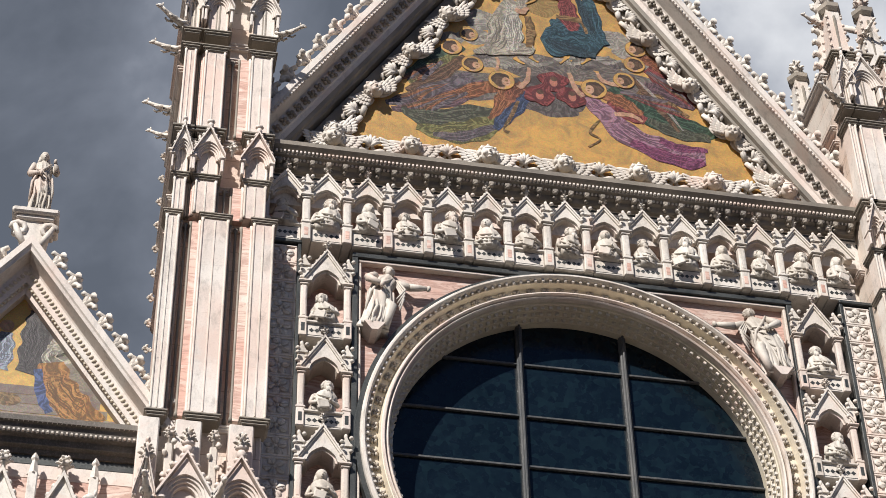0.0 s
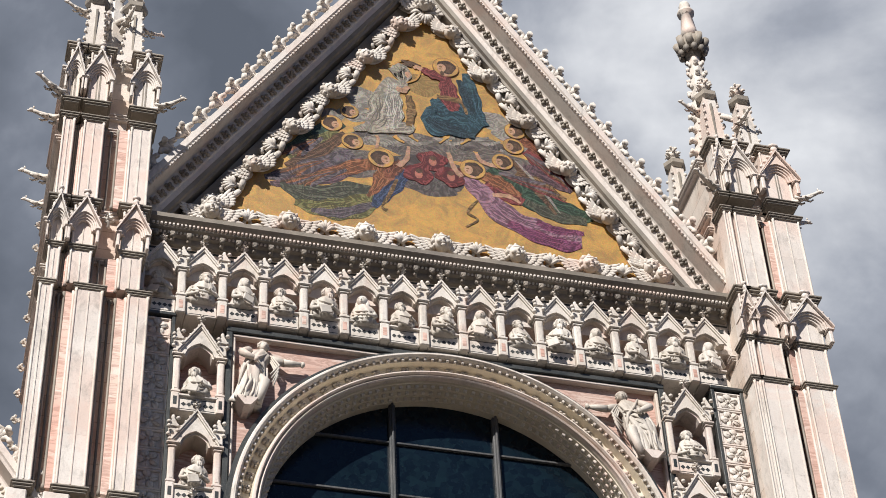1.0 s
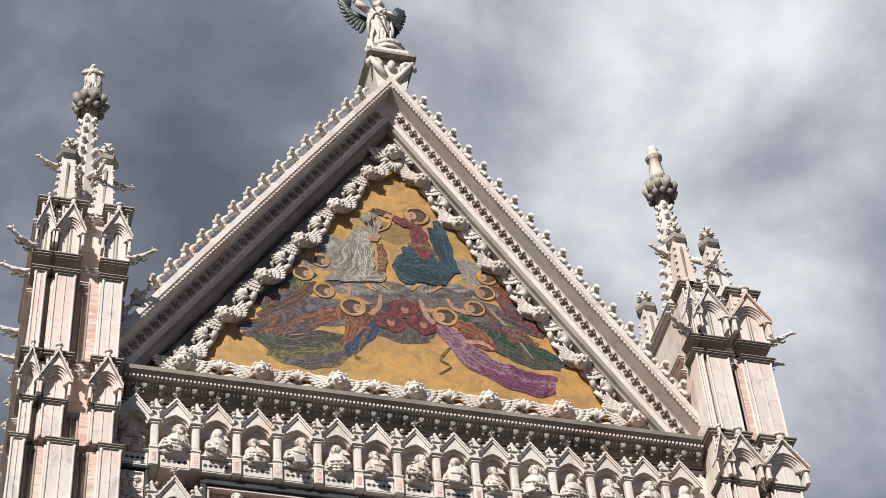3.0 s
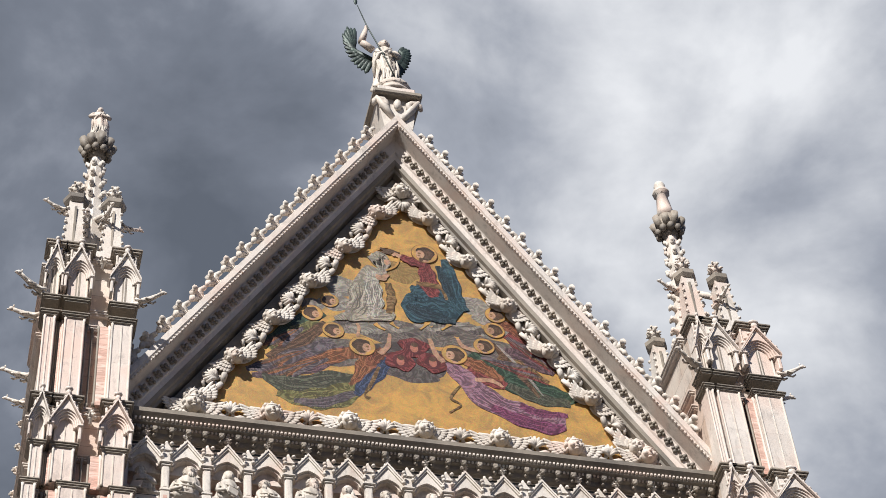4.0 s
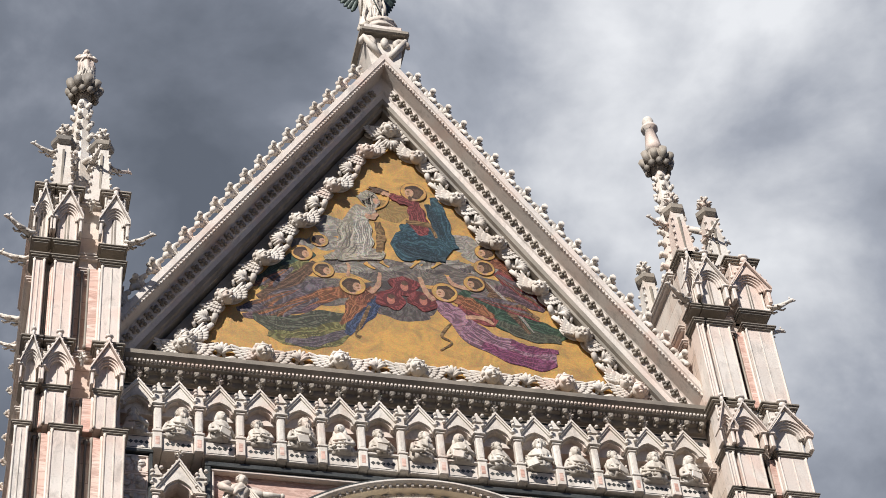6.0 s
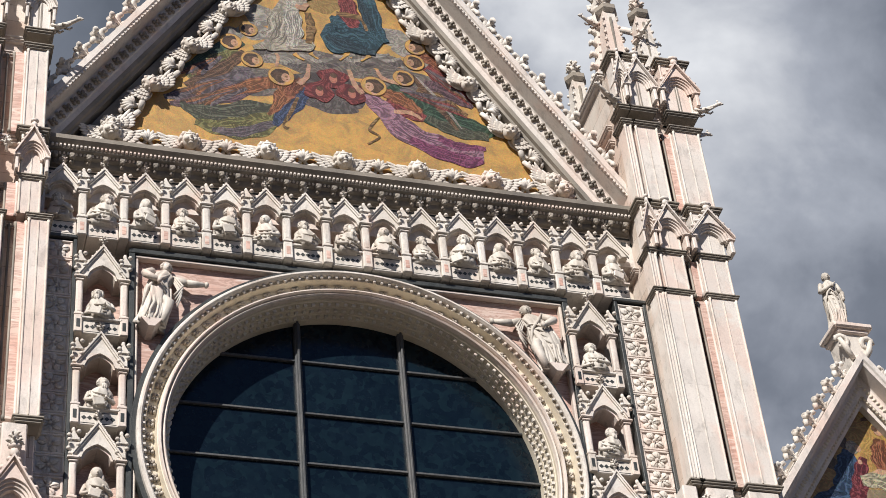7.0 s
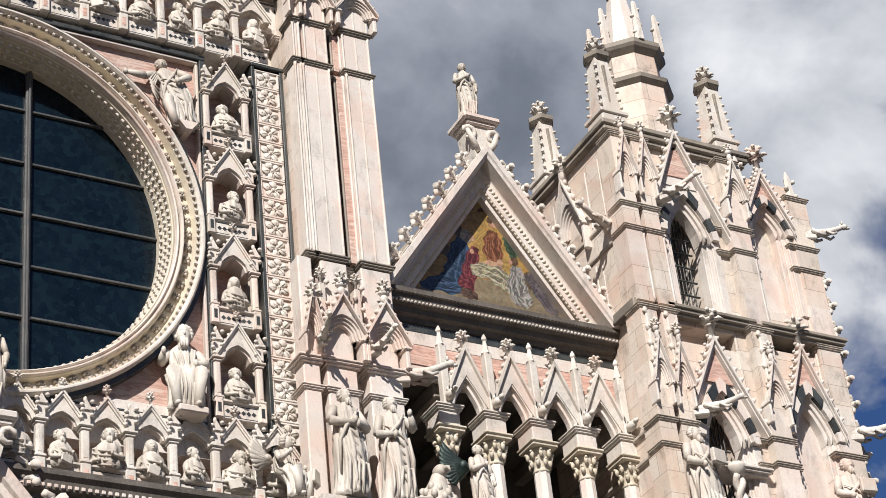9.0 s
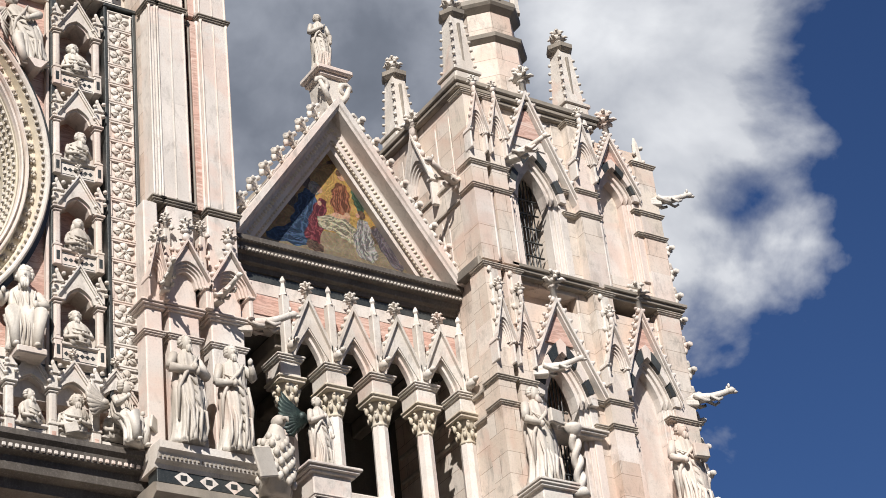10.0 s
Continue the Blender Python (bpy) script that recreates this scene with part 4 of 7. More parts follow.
# niche towers beside the rose
for side in (-1, 1):
    x = 4.10 if side > 0 else -4.19
    for k, (z0, z1) in enumerate(((22.62, 24.46), (20.86, 22.62), (19.16, 20.86), (17.48, 19.16))):
        h = z1 - z0
        n = thing("tall_niche", "white marble niche with pink back, small columns and a crocketed gable", "niche", (x, 0, z0), "niches beside the rose")
        b, d = inlay_panel(0.62, 0.32, -0.08)
        part("base_block", b, PALE, n)
        part("inlay", d, DARK, n, "dark stone pattern let in")
        for s in (-1, 1):
            part("base_pier", Shape().box(s * 0.36 - 0.065, s * 0.36 + 0.065, -0.12, 0.34, 0, 0.34, 0.012), ROSY, n)
            part("pier_inlay", Shape().box(s * 0.36 - 0.03, s * 0.36 + 0.03, -0.124, -0.11, 0.08, 0.25, 0.004), DARK, n)
            part("column", small_column(0.11, h * 0.44, -0.09), ROSY, n, at=(s * 0.355, 0, 0.34))
            part("pinnacle", pinnacle_block(0.5, 0.14, -0.09), PALE, n, at=(s * 0.36, 0, 0.34 + h * 0.46))
        sub = [o for o in n.children]
        niche_parts(n, 0.72, h * 0.44 + 0.62, h * 0.44, gable=0.62)
        for o in n.children:
            if o not in sub:
                o.location.z += 0.34
        s = 0.62
        solid("bust_statue", BUSTS[(k * 2 + (side > 0) * 3) % 6], None, "white marble half-length prophet in a tall niche", "statue", pose(x, -0.0, z0 + 0.30, 0, 0, (k * 23) % 30 - 15) @ Matrix.Diagonal((s, s, s, 1)), "busts beside the rose")
    # strip of carved flowers
    st = thing("flower_strip", "tall white marble strip of square carved flower tiles", "panel", (side * 4.90, 0, 0), "flower strips")
    part("edge", Shape().box(-0.295, -0.235, -0.08, 0.34, 17.0, 24.55, 0.01), DARK if side > 0 else WHITE, st, "thin edging strip")
    part("edge", Shape().box(0.235, 0.295, -0.08, 0.34, 17.0, 24.55, 0.01), DARK, st, "thin black edging strip")
    part("cap", Shape().box(-0.30, 0.30, -0.10, 0.34, 24.55, 24.62, 0.01), DARK, st)
    tile = Shape().box(-0.23, 0.23, -0.02, 0.34, -0.19, 0.19, 0.008)
    for a, b, c, d in ((-0.23, 0.23, 0.15, 0.19), (-0.23, 0.23, -0.19, -0.15), (-0.23, -0.19, -0.15, 0.15), (0.19, 0.23, -0.15, 0.15)):
        tile.box(a, b, -0.05, -0.015, c, d, 0.01)
    tm = MESH.setdefault("flower_tile", tile.mesh("flower_tile", [WHITE]))
    for k in range(19):
        p = part("tile", tm, None, st, at=(0, 0, 24.33 - k * 0.385))
        part("flower", FLOWER, None, p, at=pose(0, -0.03, 0, 0, 45 * (k % 2), 0) @ Matrix.Diagonal((1.0, 0.55, 1.0, 1)))

# figures in the corners of the square
def leaning(seed, s):
    """A robed youth that leans over the ring with one arm stretched out to side s."""
    g = standing(seed, False, False, "none", s * 0.05, 1.0)
    arm(g, 1, (s * 0.15, 0, 0.80), (s * 0.29, -0.10, 0.74), (s * 0.50, -0.14, 0.80), 1.25)
    arm(g, -1, (-s * 0.10, 0, 0.80), (-s * 0.20, -0.08, 0.66), (-s * 0.04, -0.16, 0.58), 1.25)
    for k in range(4):
        drape(g, [(s * 0.15, -0.06, 0.80 - 0.03 * k), (s * 0.25, -0.10, 0.68 - 0.05 * k), (s * (0.17 + 0.02 * k), -0.10, 0.50 - 0.05 * k)], 0.016)
    g.tube([(s * 0.05, -0.04, 0.45), (s * 0.12, -0.13, 0.34), (s * 0.11, -0.12, 0.18), (s * 0.10, -0.10, 0.02)], [0.05, 0.062, 0.05, 0.05], 10)
    return g


for x, z, h, s, seed, ry in ((-3.42, 22.90, 1.44, 1, 3, 9), (3.34, 22.86, 1.46, -1, 4, -12)):
    solid("leaning_statue", leaning(seed, s), STATUE, "white marble robed figure leaning over the rose with outstretched arm", "statue", pose(x, -0.06, z, 0, ry, s * 14) @ Matrix.Diagonal((h * 1.02, h * 0.9, h, 1)), "corner figures")
    solid("corner_ledge", Shape().prism([(-0.05, -0.13), (0.05, -0.13), (0.17, 0.03), (-0.17, 0.03)], -0.26, 0.13), ROSY, "small rosy marble corbel under a leaning figure", "ledge", (x, 0, z))
for x, z, h, rz, seed in ((-3.16, 17.40, 1.55, 10, 5), (3.20, 17.42, 1.55, -12, 6)):
    solid("seated_statue", seated(seed, True, 0), STATUE, "white marble bearded seated figure in the corner beside the rose", "statue", pose(x, -0.02, z, 0, 0, rz) @ Matrix.Diagonal((h * 0.92, h * 0.72, h, 1)), "corner figures")
    solid("corner_ledge", Shape().box(-0.24, 0.24, -0.42, 0.12, -0.12, 0.0, 0.02), ROSY, "small rosy marble ledge under a seated figure", "ledge", (x, 0, z))

# ---- main cornice ----
corn = thing("cornice", "heavy weathered marble cornice with brackets and rows of dentils", "cornice", kind="structure")
body = Shape().along([(-0.5, 26.2), (0.03, 26.2), (0.05, 26.24), (0.06, 26.30), (0.13, 26.32), (0.14, 26.36), (0.22, 26.38), (0.23, 26.44), (0.28, 26.47), (0.33, 26.52), (0.34, 26.60), (-0.5, 26.62)], (-5.15, 0, 0), (5.15, 0, 0))
part("moulding", body, GREY, corn)
br = Shape().box(-0.045, 0.045, -0.17, 0.02, -0.03, 0.05, 0.015)
br.blob((0, -0.14, -0.04), (0.045, 0.045, 0.035), 6, 4).blob((0, -0.05, -0.07), (0.04, 0.045, 0.035), 6, 4)
bm_ = br.mesh("bracket", [GREY])
for k in range(37):
    part("bracket", bm_, None, corn, at=(-5.04 + k * 0.28, -0.05, 26.28))
dn = Shape()
for k in range(150):
    dn.box(-5.12 + k * 0.0685, -5.12 + k * 0.0685 + 0.036, -0.285, -0.235, 26.40, 26.445, 0.006)
    dn.blob((-5.1 + k * 0.0685, -0.15, 26.345), (0.026, 0.03, 0.026), 5, 3)
tagged(part("dentil_row", dn, WHITE, corn, "small white dentils"), kind="stuff")

# ---- gable ----
SL = math.atan(1.60)
GA, GX = 35.86, -0.12
gab = thing("gable", "steep marble gable with crockets along its slopes", "gable")
prof = [(0.44, 0.0), (0.44, -0.11), (0.41, -0.125), (0.41, -0.165), (0.36, -0.185), (0.12, -0.20), (0.09, -0.22), (0.06, -0.40), (0.03, -0.42), (0.0, -0.50), (-0.9, -0.50), (-0.9, 0.02)]
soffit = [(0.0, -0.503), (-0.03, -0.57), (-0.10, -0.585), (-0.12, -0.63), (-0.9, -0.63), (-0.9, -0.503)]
for side in (-1, 1):
    rk = part("slope_moulding", half_rake(side, GX, GA, 26.63, SL, 0.27, prof), WHITE, gab)
    for k in range(17):
        part("crocket", CROCKET, None, rk, at=slope_pose(side, GX, GA, SL, 0.85 + k * 0.53, 0.26, -0.03, 0.27) @ Matrix.Diagonal((1.3, 1.25, 0.98, 1)))
    # Inner edge coloured grey to imitate the shade under the coping.
    part("soffit", half_rake(side, GX, GA, 26.63, SL, 0.27, soffit), GREY, gab, "inner edge in grey that stands in for shade")
    star = Shape()
    for k in range(4):
        t = k * math.pi / 2 + 0.4
        star.blob((0.055 * math.cos(t), -0.01, 0.055 * math.sin(t)), (0.042, 0.04, 0.042), 6, 4)
    star.blob((0, -0.03, 0), (0.03, 0.04, 0.03), 6, 4)
    sm = MESH.setdefault("star", star.mesh("star", [GREY]))
    for k in range(44):
        part("star", sm, None, rk, at=slope_pose(side, GX, GA, SL, 0.95 + k * 0.222, 0.085, -0.31, 0.27) @ pose(0, 0, 0, 10, 0, 0))
    ds = Shape()
    for k in range(110):
        ds.box(-0.022, 0.022, -0.03, 0.02, -0.022, 0.022, 0.006, move=slope_pose(side, GX, GA, SL, 0.35 + k * 0.092, 0.405, -0.165, 0.27))
    tagged(part("dentil_row", ds, WHITE, rk, "row of tiny dentils"), kind="stuff")
tym = Shape().prism([(-5.1, 26.63), (5.1, 26.63), (0, 34.82)], 0.56, 1.1)
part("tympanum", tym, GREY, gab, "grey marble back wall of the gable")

# cherubs along the border
for k in range(7):
    solid("cherub_head", CHERUB, None, "white marble winged child's head along the gable's border", "carving", pose(-4.06 + k * 1.38, 0.53, 27.50), "cherub border")
for k in range(6):
    solid("leaf_scroll", SCROLL, None, "white marble leaf scroll between winged heads", "carving", pose(-3.4 + k * 1.38, 0.53, 27.46), "cherub border")
for side in (-1, 1):
    for k in range(6):
        m = slope_pose(side, 0, 34.82, SL, 1.55 + k * 1.33, 0.0, -0.36, 0.53)
        s = 0.92
        solid("cherub_head", CHERUB, None, "white marble winged child's head along the gable's border", "carving", m @ pose(0, 0, 0, 0, -side * 16, 0) @ Matrix.Diagonal((s, s, s, 1)), "cherub border")
        m = slope_pose(side, 0, 34.82, SL, 2.2 + k * 1.33, 0.0, -0.36, 0.53)
        solid("leaf_scroll", SCROLL, None, "white marble leaf scroll between winged heads", "carving", m @ pose(0, 0, 0, 0, side * 12, 0), "cherub border")
        for o in (0.36, 0.97):
            m = slope_pose(side, 0, 34.82, SL, 1.55 + k * 1.33 + o, 0.0, -0.27, 0.53)
            solid("leaf_curl", CROCKET, None, "white marble curled leaf in the gable's border", "carving", m @ pose(0, 0, 0, 0, 90 * side, 0) @ Matrix.Diagonal((0.85, 0.8, 0.75, 1)), "cherub border")
solid("cherub_head", CHERUB, None, "white marble winged child's head at the gable's tip", "carving", pose(0, 0.53, 34.05), "cherub border")
solid("bird_carving", SCROLL, None, "white marble wing curl at the gable's tip", "carving", pose(0, 0.53, 33.75, 0, 180, 0), "cherub border")

# ---- the large mosaic ----
LAYER = [0.0]


def smooth_path(pts, n=30):
    out = []
    p = [pts[0]] + list(pts) + [pts[-1]]
    for k in range(1, len(p) - 2):
        for i in range(n // (len(pts) - 1)):
            t = i / (n // (len(pts) - 1))
            a, b, c, d = p[k - 1], p[k], p[k + 1], p[k + 2]
            out.append(tuple(0.5 * (2 * b[j] + (c[j] - a[j]) * t + (2 * a[j] - 5 * b[j] + 4 * c[j] - d[j]) * t * t + (3 * b[j] - a[j] - 3 * c[j] + d[j]) * t ** 3) for j in range(3)))
    out.append(pts[-1])
    return out


def swash(parent, y, mat, *pts, name="figure_shape", wob=0.12, seed=0):
    """A flat coloured shape with a soft outline: (x, z, half-width) along its length."""
    path = smooth_path(list(pts))
    LAYER[0] += 0.0001
    left, right = [], []
    for k, (x, z, w) in enumerate(path):
        a, b = path[max(k - 1, 0)], path[min(k + 1, len(path) - 1)]
        dx, dz = b[0] - a[0], b[1] - a[1]
        l = math.hypot(dx, dz) or 1
        w1 = w * (1 + wob * math.sin(k * 0.8 + seed))
        w2 = w * (1 + wob * math.sin(k * 0.65 + seed + 2))
        left.append((x - dz / l * w1, z + dx / l * w1))
        right.append((x + dz / l * w2, z - dx / l * w2))
    n = len(left)
    v = [(a, y - LAYER[0], b) for a, b in left] + [(a, y - LAYER[0], b) for a, b in right] + [(a, y + 0.01, b) for a, b in left] + [(a, y + 0.01, b) for a, b in right]
    f = [[i, i + 1, n + i + 1, n + i] for i in range(n - 1)] + [[i, i + 1, 2 * n + i + 1, 2 * n + i] for i in range(n - 1)] + [[n + i, n + i + 1, 3 * n + i + 1, 3 * n + i] for i in range(n - 1)] + [[0, n, 3 * n, 2 * n], [n - 1, 2 * n - 1, 4 * n - 1, 3 * n - 1]]
    ob = part(name, Shape().add(v, f), mat, parent)
    if name == "figure_shape" and max(p[2] for p in pts) > 0.09:
        c = mat.node_tree.nodes["Mix"].inputs["A"].default_value
        dark, lite = plain(c[0] * 0.42, c[1] * 0.40, c[2] * 0.42), plain(min(c[0] * 1.45 + 0.02, 0.7), min(c[1] * 1.45 + 0.02, 0.65), min(c[2] * 1.45 + 0.02, 0.6))
        LAYER[0] += 0.0001
        g = Shape()
        for j in range(11):
            o = -0.85 + 0.17 * j + 0.05 * math.sin(j * 5 + seed)
            i0, i1 = int(n * (0.04 + 0.22 * abs(math.sin(j * 3.1 + seed)))), int(n * (1 - 0.25 * abs(math.sin(j * 1.9 + seed))))
            vv, q = [], []
            for k in range(i0, i1):
                mx, mz = (left[k][0] + right[k][0]) / 2, (left[k][1] + right[k][1]) / 2
                hx, hz = (left[k][0] - right[k][0]) / 2, (left[k][1] - right[k][1]) / 2
                u = o + 0.06 * math.sin(k * 0.9 + j)
                th = (0.055 if j % 2 else 0.04) * math.sin(math.pi * (k - i0 + 0.3) / max(1, i1 - i0))
                vv += [(mx + hx * (u + th), y - LAYER[0], mz + hz * (u + th)), (mx + hx * (u - th), y - LAYER[0], mz + hz * (u - th))]
            q = [[2 * k, 2 * k + 2, 2 * k + 3, 2 * k + 1] for k in range(len(vv) // 2 - 1)]
            if q:
                g.add(vv, q, j % 4 == 1)
        tagged(part("fold_shading", g, [dark, lite], ob), kind="stuff")
    return ob


def plain(r, g, b):
    return tone(round(r, 3), round(g, 3), round(b, 3), 0.0)


def disc(parent, y, mat, x, z, r, sx=1.0, name="figure_shape", n=18, seed=0.0, wob=0.0):
    LAYER[0] += 0.0001
    poly = [(x + sx * r * (1 + wob * math.sin(3 * t + seed) + wob * math.sin(5 * t + 2 * seed)) * math.cos(t), z + r * (1 + wob * math.sin(3 * t + seed) + wob * math.sin(5 * t + 2 * seed)) * math.sin(t)) for t in (2 * math.pi * k / n for k in range(n))]
    return part(name, Shape().prism(poly, y - LAYER[0], y + 0.01), mat, parent)


SKIN = tone(0.46, 0.27, 0.17, 0.25)
HAIR = tone(0.10, 0.055, 0.03, 0.4)
HALO = tone(0.47, 0.26, 0.075, 0.0)
CLOUD = tone(0.30, 0.26, 0.22, 0.5)
CLOUD2 = tone(0.20, 0.165, 0.14, 0.5)


RIM = tone(0.20, 0.10, 0.035, 0.0)
LOCK = tone(0.055, 0.03, 0.018, 0.3)


def haloed(parent, y, x, z, r, hair=True, halo=True, side=1):
    """A head in profile that looks up and inwards, with a thin ring round it."""
    if halo:
        for q, m in ((1.40, RIM), (1.34, GOLD)):
            disc(parent, y, m, x - 0.1 * r * side, z + 0.15 * r, q * r, name="halo", n=26)
    swash(parent, y, SKIN, (x - 0.2 * r * side, z - 1.1 * r, 0.32 * r), (x, z - 0.5 * r, 0.34 * r), (x + 0.1 * r * side, z, 0.3 * r), name="neck")
    disc(parent, y, LOCK, x - 0.18 * r * side, z + 0.18 * r, 1.02 * r, 0.95, wob=0.06, seed=x)
    disc(parent, y, HAIR, x - 0.35 * r * side, z + 0.05 * r, 0.70 * r, 0.9, wob=0.1, seed=x)
    disc(parent, y, SKIN, x + 0.36 * r * side, z - 0.02 * r, 0.62 * r, 0.75)
    disc(parent, y, RIM, x + 0.44 * r * side, z + 0.12 * r, 0.12 * r, 1.5)
    disc(parent, y, RIM, x + 0.50 * r * side, z - 0.24 * r, 0.08 * r, 1.6)


def feathers(parent, y, mat, x, z, x1, z1, n=7, spread=0.42, w=0.05):
    """A long striped wing from a shoulder (x, z) to its tip."""
    for k in range(n):
        u = k / (n - 1) - 0.5
        dx, dz = x1 - x, z1 - z
        l = math.hypot(dx, dz)
        e = 1 - 0.35 * k / (n - 1)
        swash(parent, y, mat[k % len(mat)], (x, z, w * 0.8), (x + dx * 0.5 - dz / l * u * spread * 0.6, z + dz * 0.5 + dx / l * u * spread * 0.6, w * 1.1), (x + dx * e - dz / l * u * spread, z + dz * e + dx / l * u * spread, w * 0.3), name="feather", seed=k)


MY = 0.545
mos = thing("gable_mosaic", "gold-ground mosaic with robed figures on grey clouds", "mosaic")
part("gold_ground", Shape().prism([(-4.45, 27.0), (4.45, 27.0), (0, 34.35)], MY, MY + 0.012), GOLD, mos, "gold mosaic ground")
PUFF, DUSK, HILL = tone(0.38, 0.34, 0.29, 0.5), tone(0.13, 0.105, 0.095, 0.6), tone(0.27, 0.17, 0.06, 0.3)
purple, rust, olive, teal, lilac, red, green, brown, blue = tone(0.14, 0.075, 0.085), tone(0.27, 0.09, 0.04), tone(0.20, 0.18, 0.055), tone(0.03, 0.085, 0.11), tone(0.34, 0.18, 0.23), tone(0.24, 0.045, 0.04), tone(0.04, 0.085, 0.045), tone(0.26, 0.15, 0.055), tone(0.05, 0.075, 0.15)
wood, ember, slate, plum = tone(0.15, 0.075, 0.035), tone(0.32, 0.12, 0.045), tone(0.14, 0.11, 0.12), tone(0.24, 0.06, 0.13)
dusk_green, deep, wine = tone(0.10, 0.10, 0.06), tone(0.02, 0.05, 0.065), tone(0.10, 0.02, 0.02, 0.3)
FLUSH = tone(0.42, 0.16, 0.11, 0.2)
pale, PALER = tone(0.42, 0.37, 0.29, 0.5), tone(0.52, 0.48, 0.40, 0.6)
disc(mos, MY, CLOUD2, -0.06, 30.10, 0.34, 2.88, "cloud_shape", 30, 2.0, 0.08)
disc(mos, MY, CLOUD, -1.03, 30.13, 0.21, 2.40, "cloud_shape", 30, 3.0, 0.08)
disc(mos, MY, CLOUD2, 0.94, 30.42, 0.21, 2.72, "cloud_shape", 30, 1.0, 0.08)
disc(mos, MY, DUSK, -0.05, 29.43, 0.46, 1.92, "cloud_shape", 30, 0.0, 0.08)
disc(mos, MY, DUSK, -0.02, 29.06, 0.21, 2.56, "cloud_shape", 30, 5.0, 0.08)
disc(mos, MY, CLOUD2, -1.48, 29.42, 0.37, 1.92, "cloud_shape", 30, 5.0, 0.08)
disc(mos, MY, CLOUD2, 1.44, 29.89, 0.40, 1.76, "cloud_shape", 30, 2.0, 0.08)
disc(mos, MY, PUFF, -1.33, 31.21, 0.29, 1.04, "cloud_shape", 30, 6.0, 0.08)
disc(mos, MY, PUFF, -1.44, 30.72, 0.21, 1.52, "cloud_shape", 30, 5.0, 0.08)
disc(mos, MY, CLOUD, -1.87, 30.57, 0.21, 1.20, "cloud_shape", 30, 0.0, 0.08)
disc(mos, MY, PUFF, 1.31, 31.11, 0.26, 1.12, "cloud_shape", 30, 1.0, 0.08)
disc(mos, MY, PUFF, 1.53, 30.83, 0.20, 1.52, "cloud_shape", 30, 2.0, 0.08)
disc(mos, MY, CLOUD, 1.84, 30.57, 0.21, 1.28, "cloud_shape", 30, 4.0, 0.08)
disc(mos, MY, HILL, -0.05, 31.83, 0.31, 1.20, "cloud_shape", 30, 1.0, 0.08)
swash(mos, MY, DUSK, (-1.46, 30.21, 0.03), (-1.27, 30.18, 0.05), (-1.02, 30.30, 0.02), seed=0, name="cloud_line")
swash(mos, MY, PUFF, (-1.25, 30.14, 0.03), (-1.05, 30.11, 0.05), (-0.81, 30.22, 0.02), seed=1, name="cloud_line")
swash(mos, MY, PUFF, (-1.03, 30.07, 0.03), (-0.84, 30.04, 0.05), (-0.60, 30.15, 0.02), seed=2, name="cloud_line")
swash(mos, MY, DUSK, (-0.82, 29.99, 0.03), (-0.63, 29.96, 0.05), (-0.39, 30.08, 0.02), seed=3, name="cloud_line")
swash(mos, MY, PUFF, (-0.59, 30.28, 0.03), (-0.40, 30.25, 0.05), (-0.16, 30.36, 0.02), seed=4, name="cloud_line")
swash(mos, MY, PUFF, (-0.38, 30.20, 0.03), (-0.19, 30.17, 0.05), (0.06, 30.29, 0.02), seed=5, name="cloud_line")
swash(mos, MY, DUSK, (-0.17, 30.13, 0.03), (0.02, 30.10, 0.05), (0.27, 30.22, 0.02), seed=6, name="cloud_line")
swash(mos, MY, PUFF, (0.07, 30.41, 0.03), (0.26, 30.38, 0.05), (0.51, 30.50, 0.02), seed=7, name="cloud_line")
swash(mos, MY, PUFF, (0.28, 30.34, 0.03), (0.47, 30.31, 0.05), (0.72, 30.43, 0.02), seed=8, name="cloud_line")
swash(mos, MY, DUSK, (0.49, 30.27, 0.03), (0.69, 30.24, 0.05), (0.94, 30.36, 0.02), seed=9, name="cloud_line")
swash(mos, MY, PUFF, (0.73, 30.56, 0.03), (0.93, 30.53, 0.05), (1.18, 30.64, 0.02), seed=10, name="cloud_line")
swash(mos, MY, PUFF, (0.95, 30.48, 0.03), (1.14, 30.45, 0.05), (1.40, 30.57, 0.02), seed=11, name="cloud_line")
swash(mos, MY, DUSK, (1.16, 30.41, 0.03), (1.36, 30.38, 0.05), (1.61, 30.50, 0.02), seed=12, name="cloud_line")
swash(mos, MY, PUFF, (1.38, 30.34, 0.03), (1.57, 30.31, 0.05), (1.83, 30.42, 0.02), seed=13, name="cloud_line")
swash(mos, MY, green, (-1.66, 30.42, 0.09), (-2.05, 30.08, 0.20), (-2.53, 29.67, 0.11), (-2.84, 29.47, 0.03), seed=1)
swash(mos, MY, olive, (-1.73, 30.13, 0.09), (-2.11, 29.80, 0.19), (-2.69, 29.29, 0.06), seed=2)
swash(mos, MY, wood, (-1.62, 30.15, 0.07), (-2.11, 29.55, 0.15), (-2.74, 29.08, 0.05), seed=3)
swash(mos, MY, slate, (-1.48, 29.65, 0.13), (-2.12, 29.18, 0.21), (-2.75, 28.82, 0.15), (-3.11, 28.70, 0.05), seed=4)
swash(mos, MY, purple, (-1.22, 29.47, 0.13), (-1.81, 29.05, 0.19), (-2.54, 28.68, 0.15), (-3.00, 28.55, 0.05), seed=5)
swash(mos, MY, ember, (-1.01, 29.50, 0.15), (-1.49, 29.28, 0.16), (-2.13, 28.91, 0.10), (-2.55, 28.53, 0.03), seed=6)
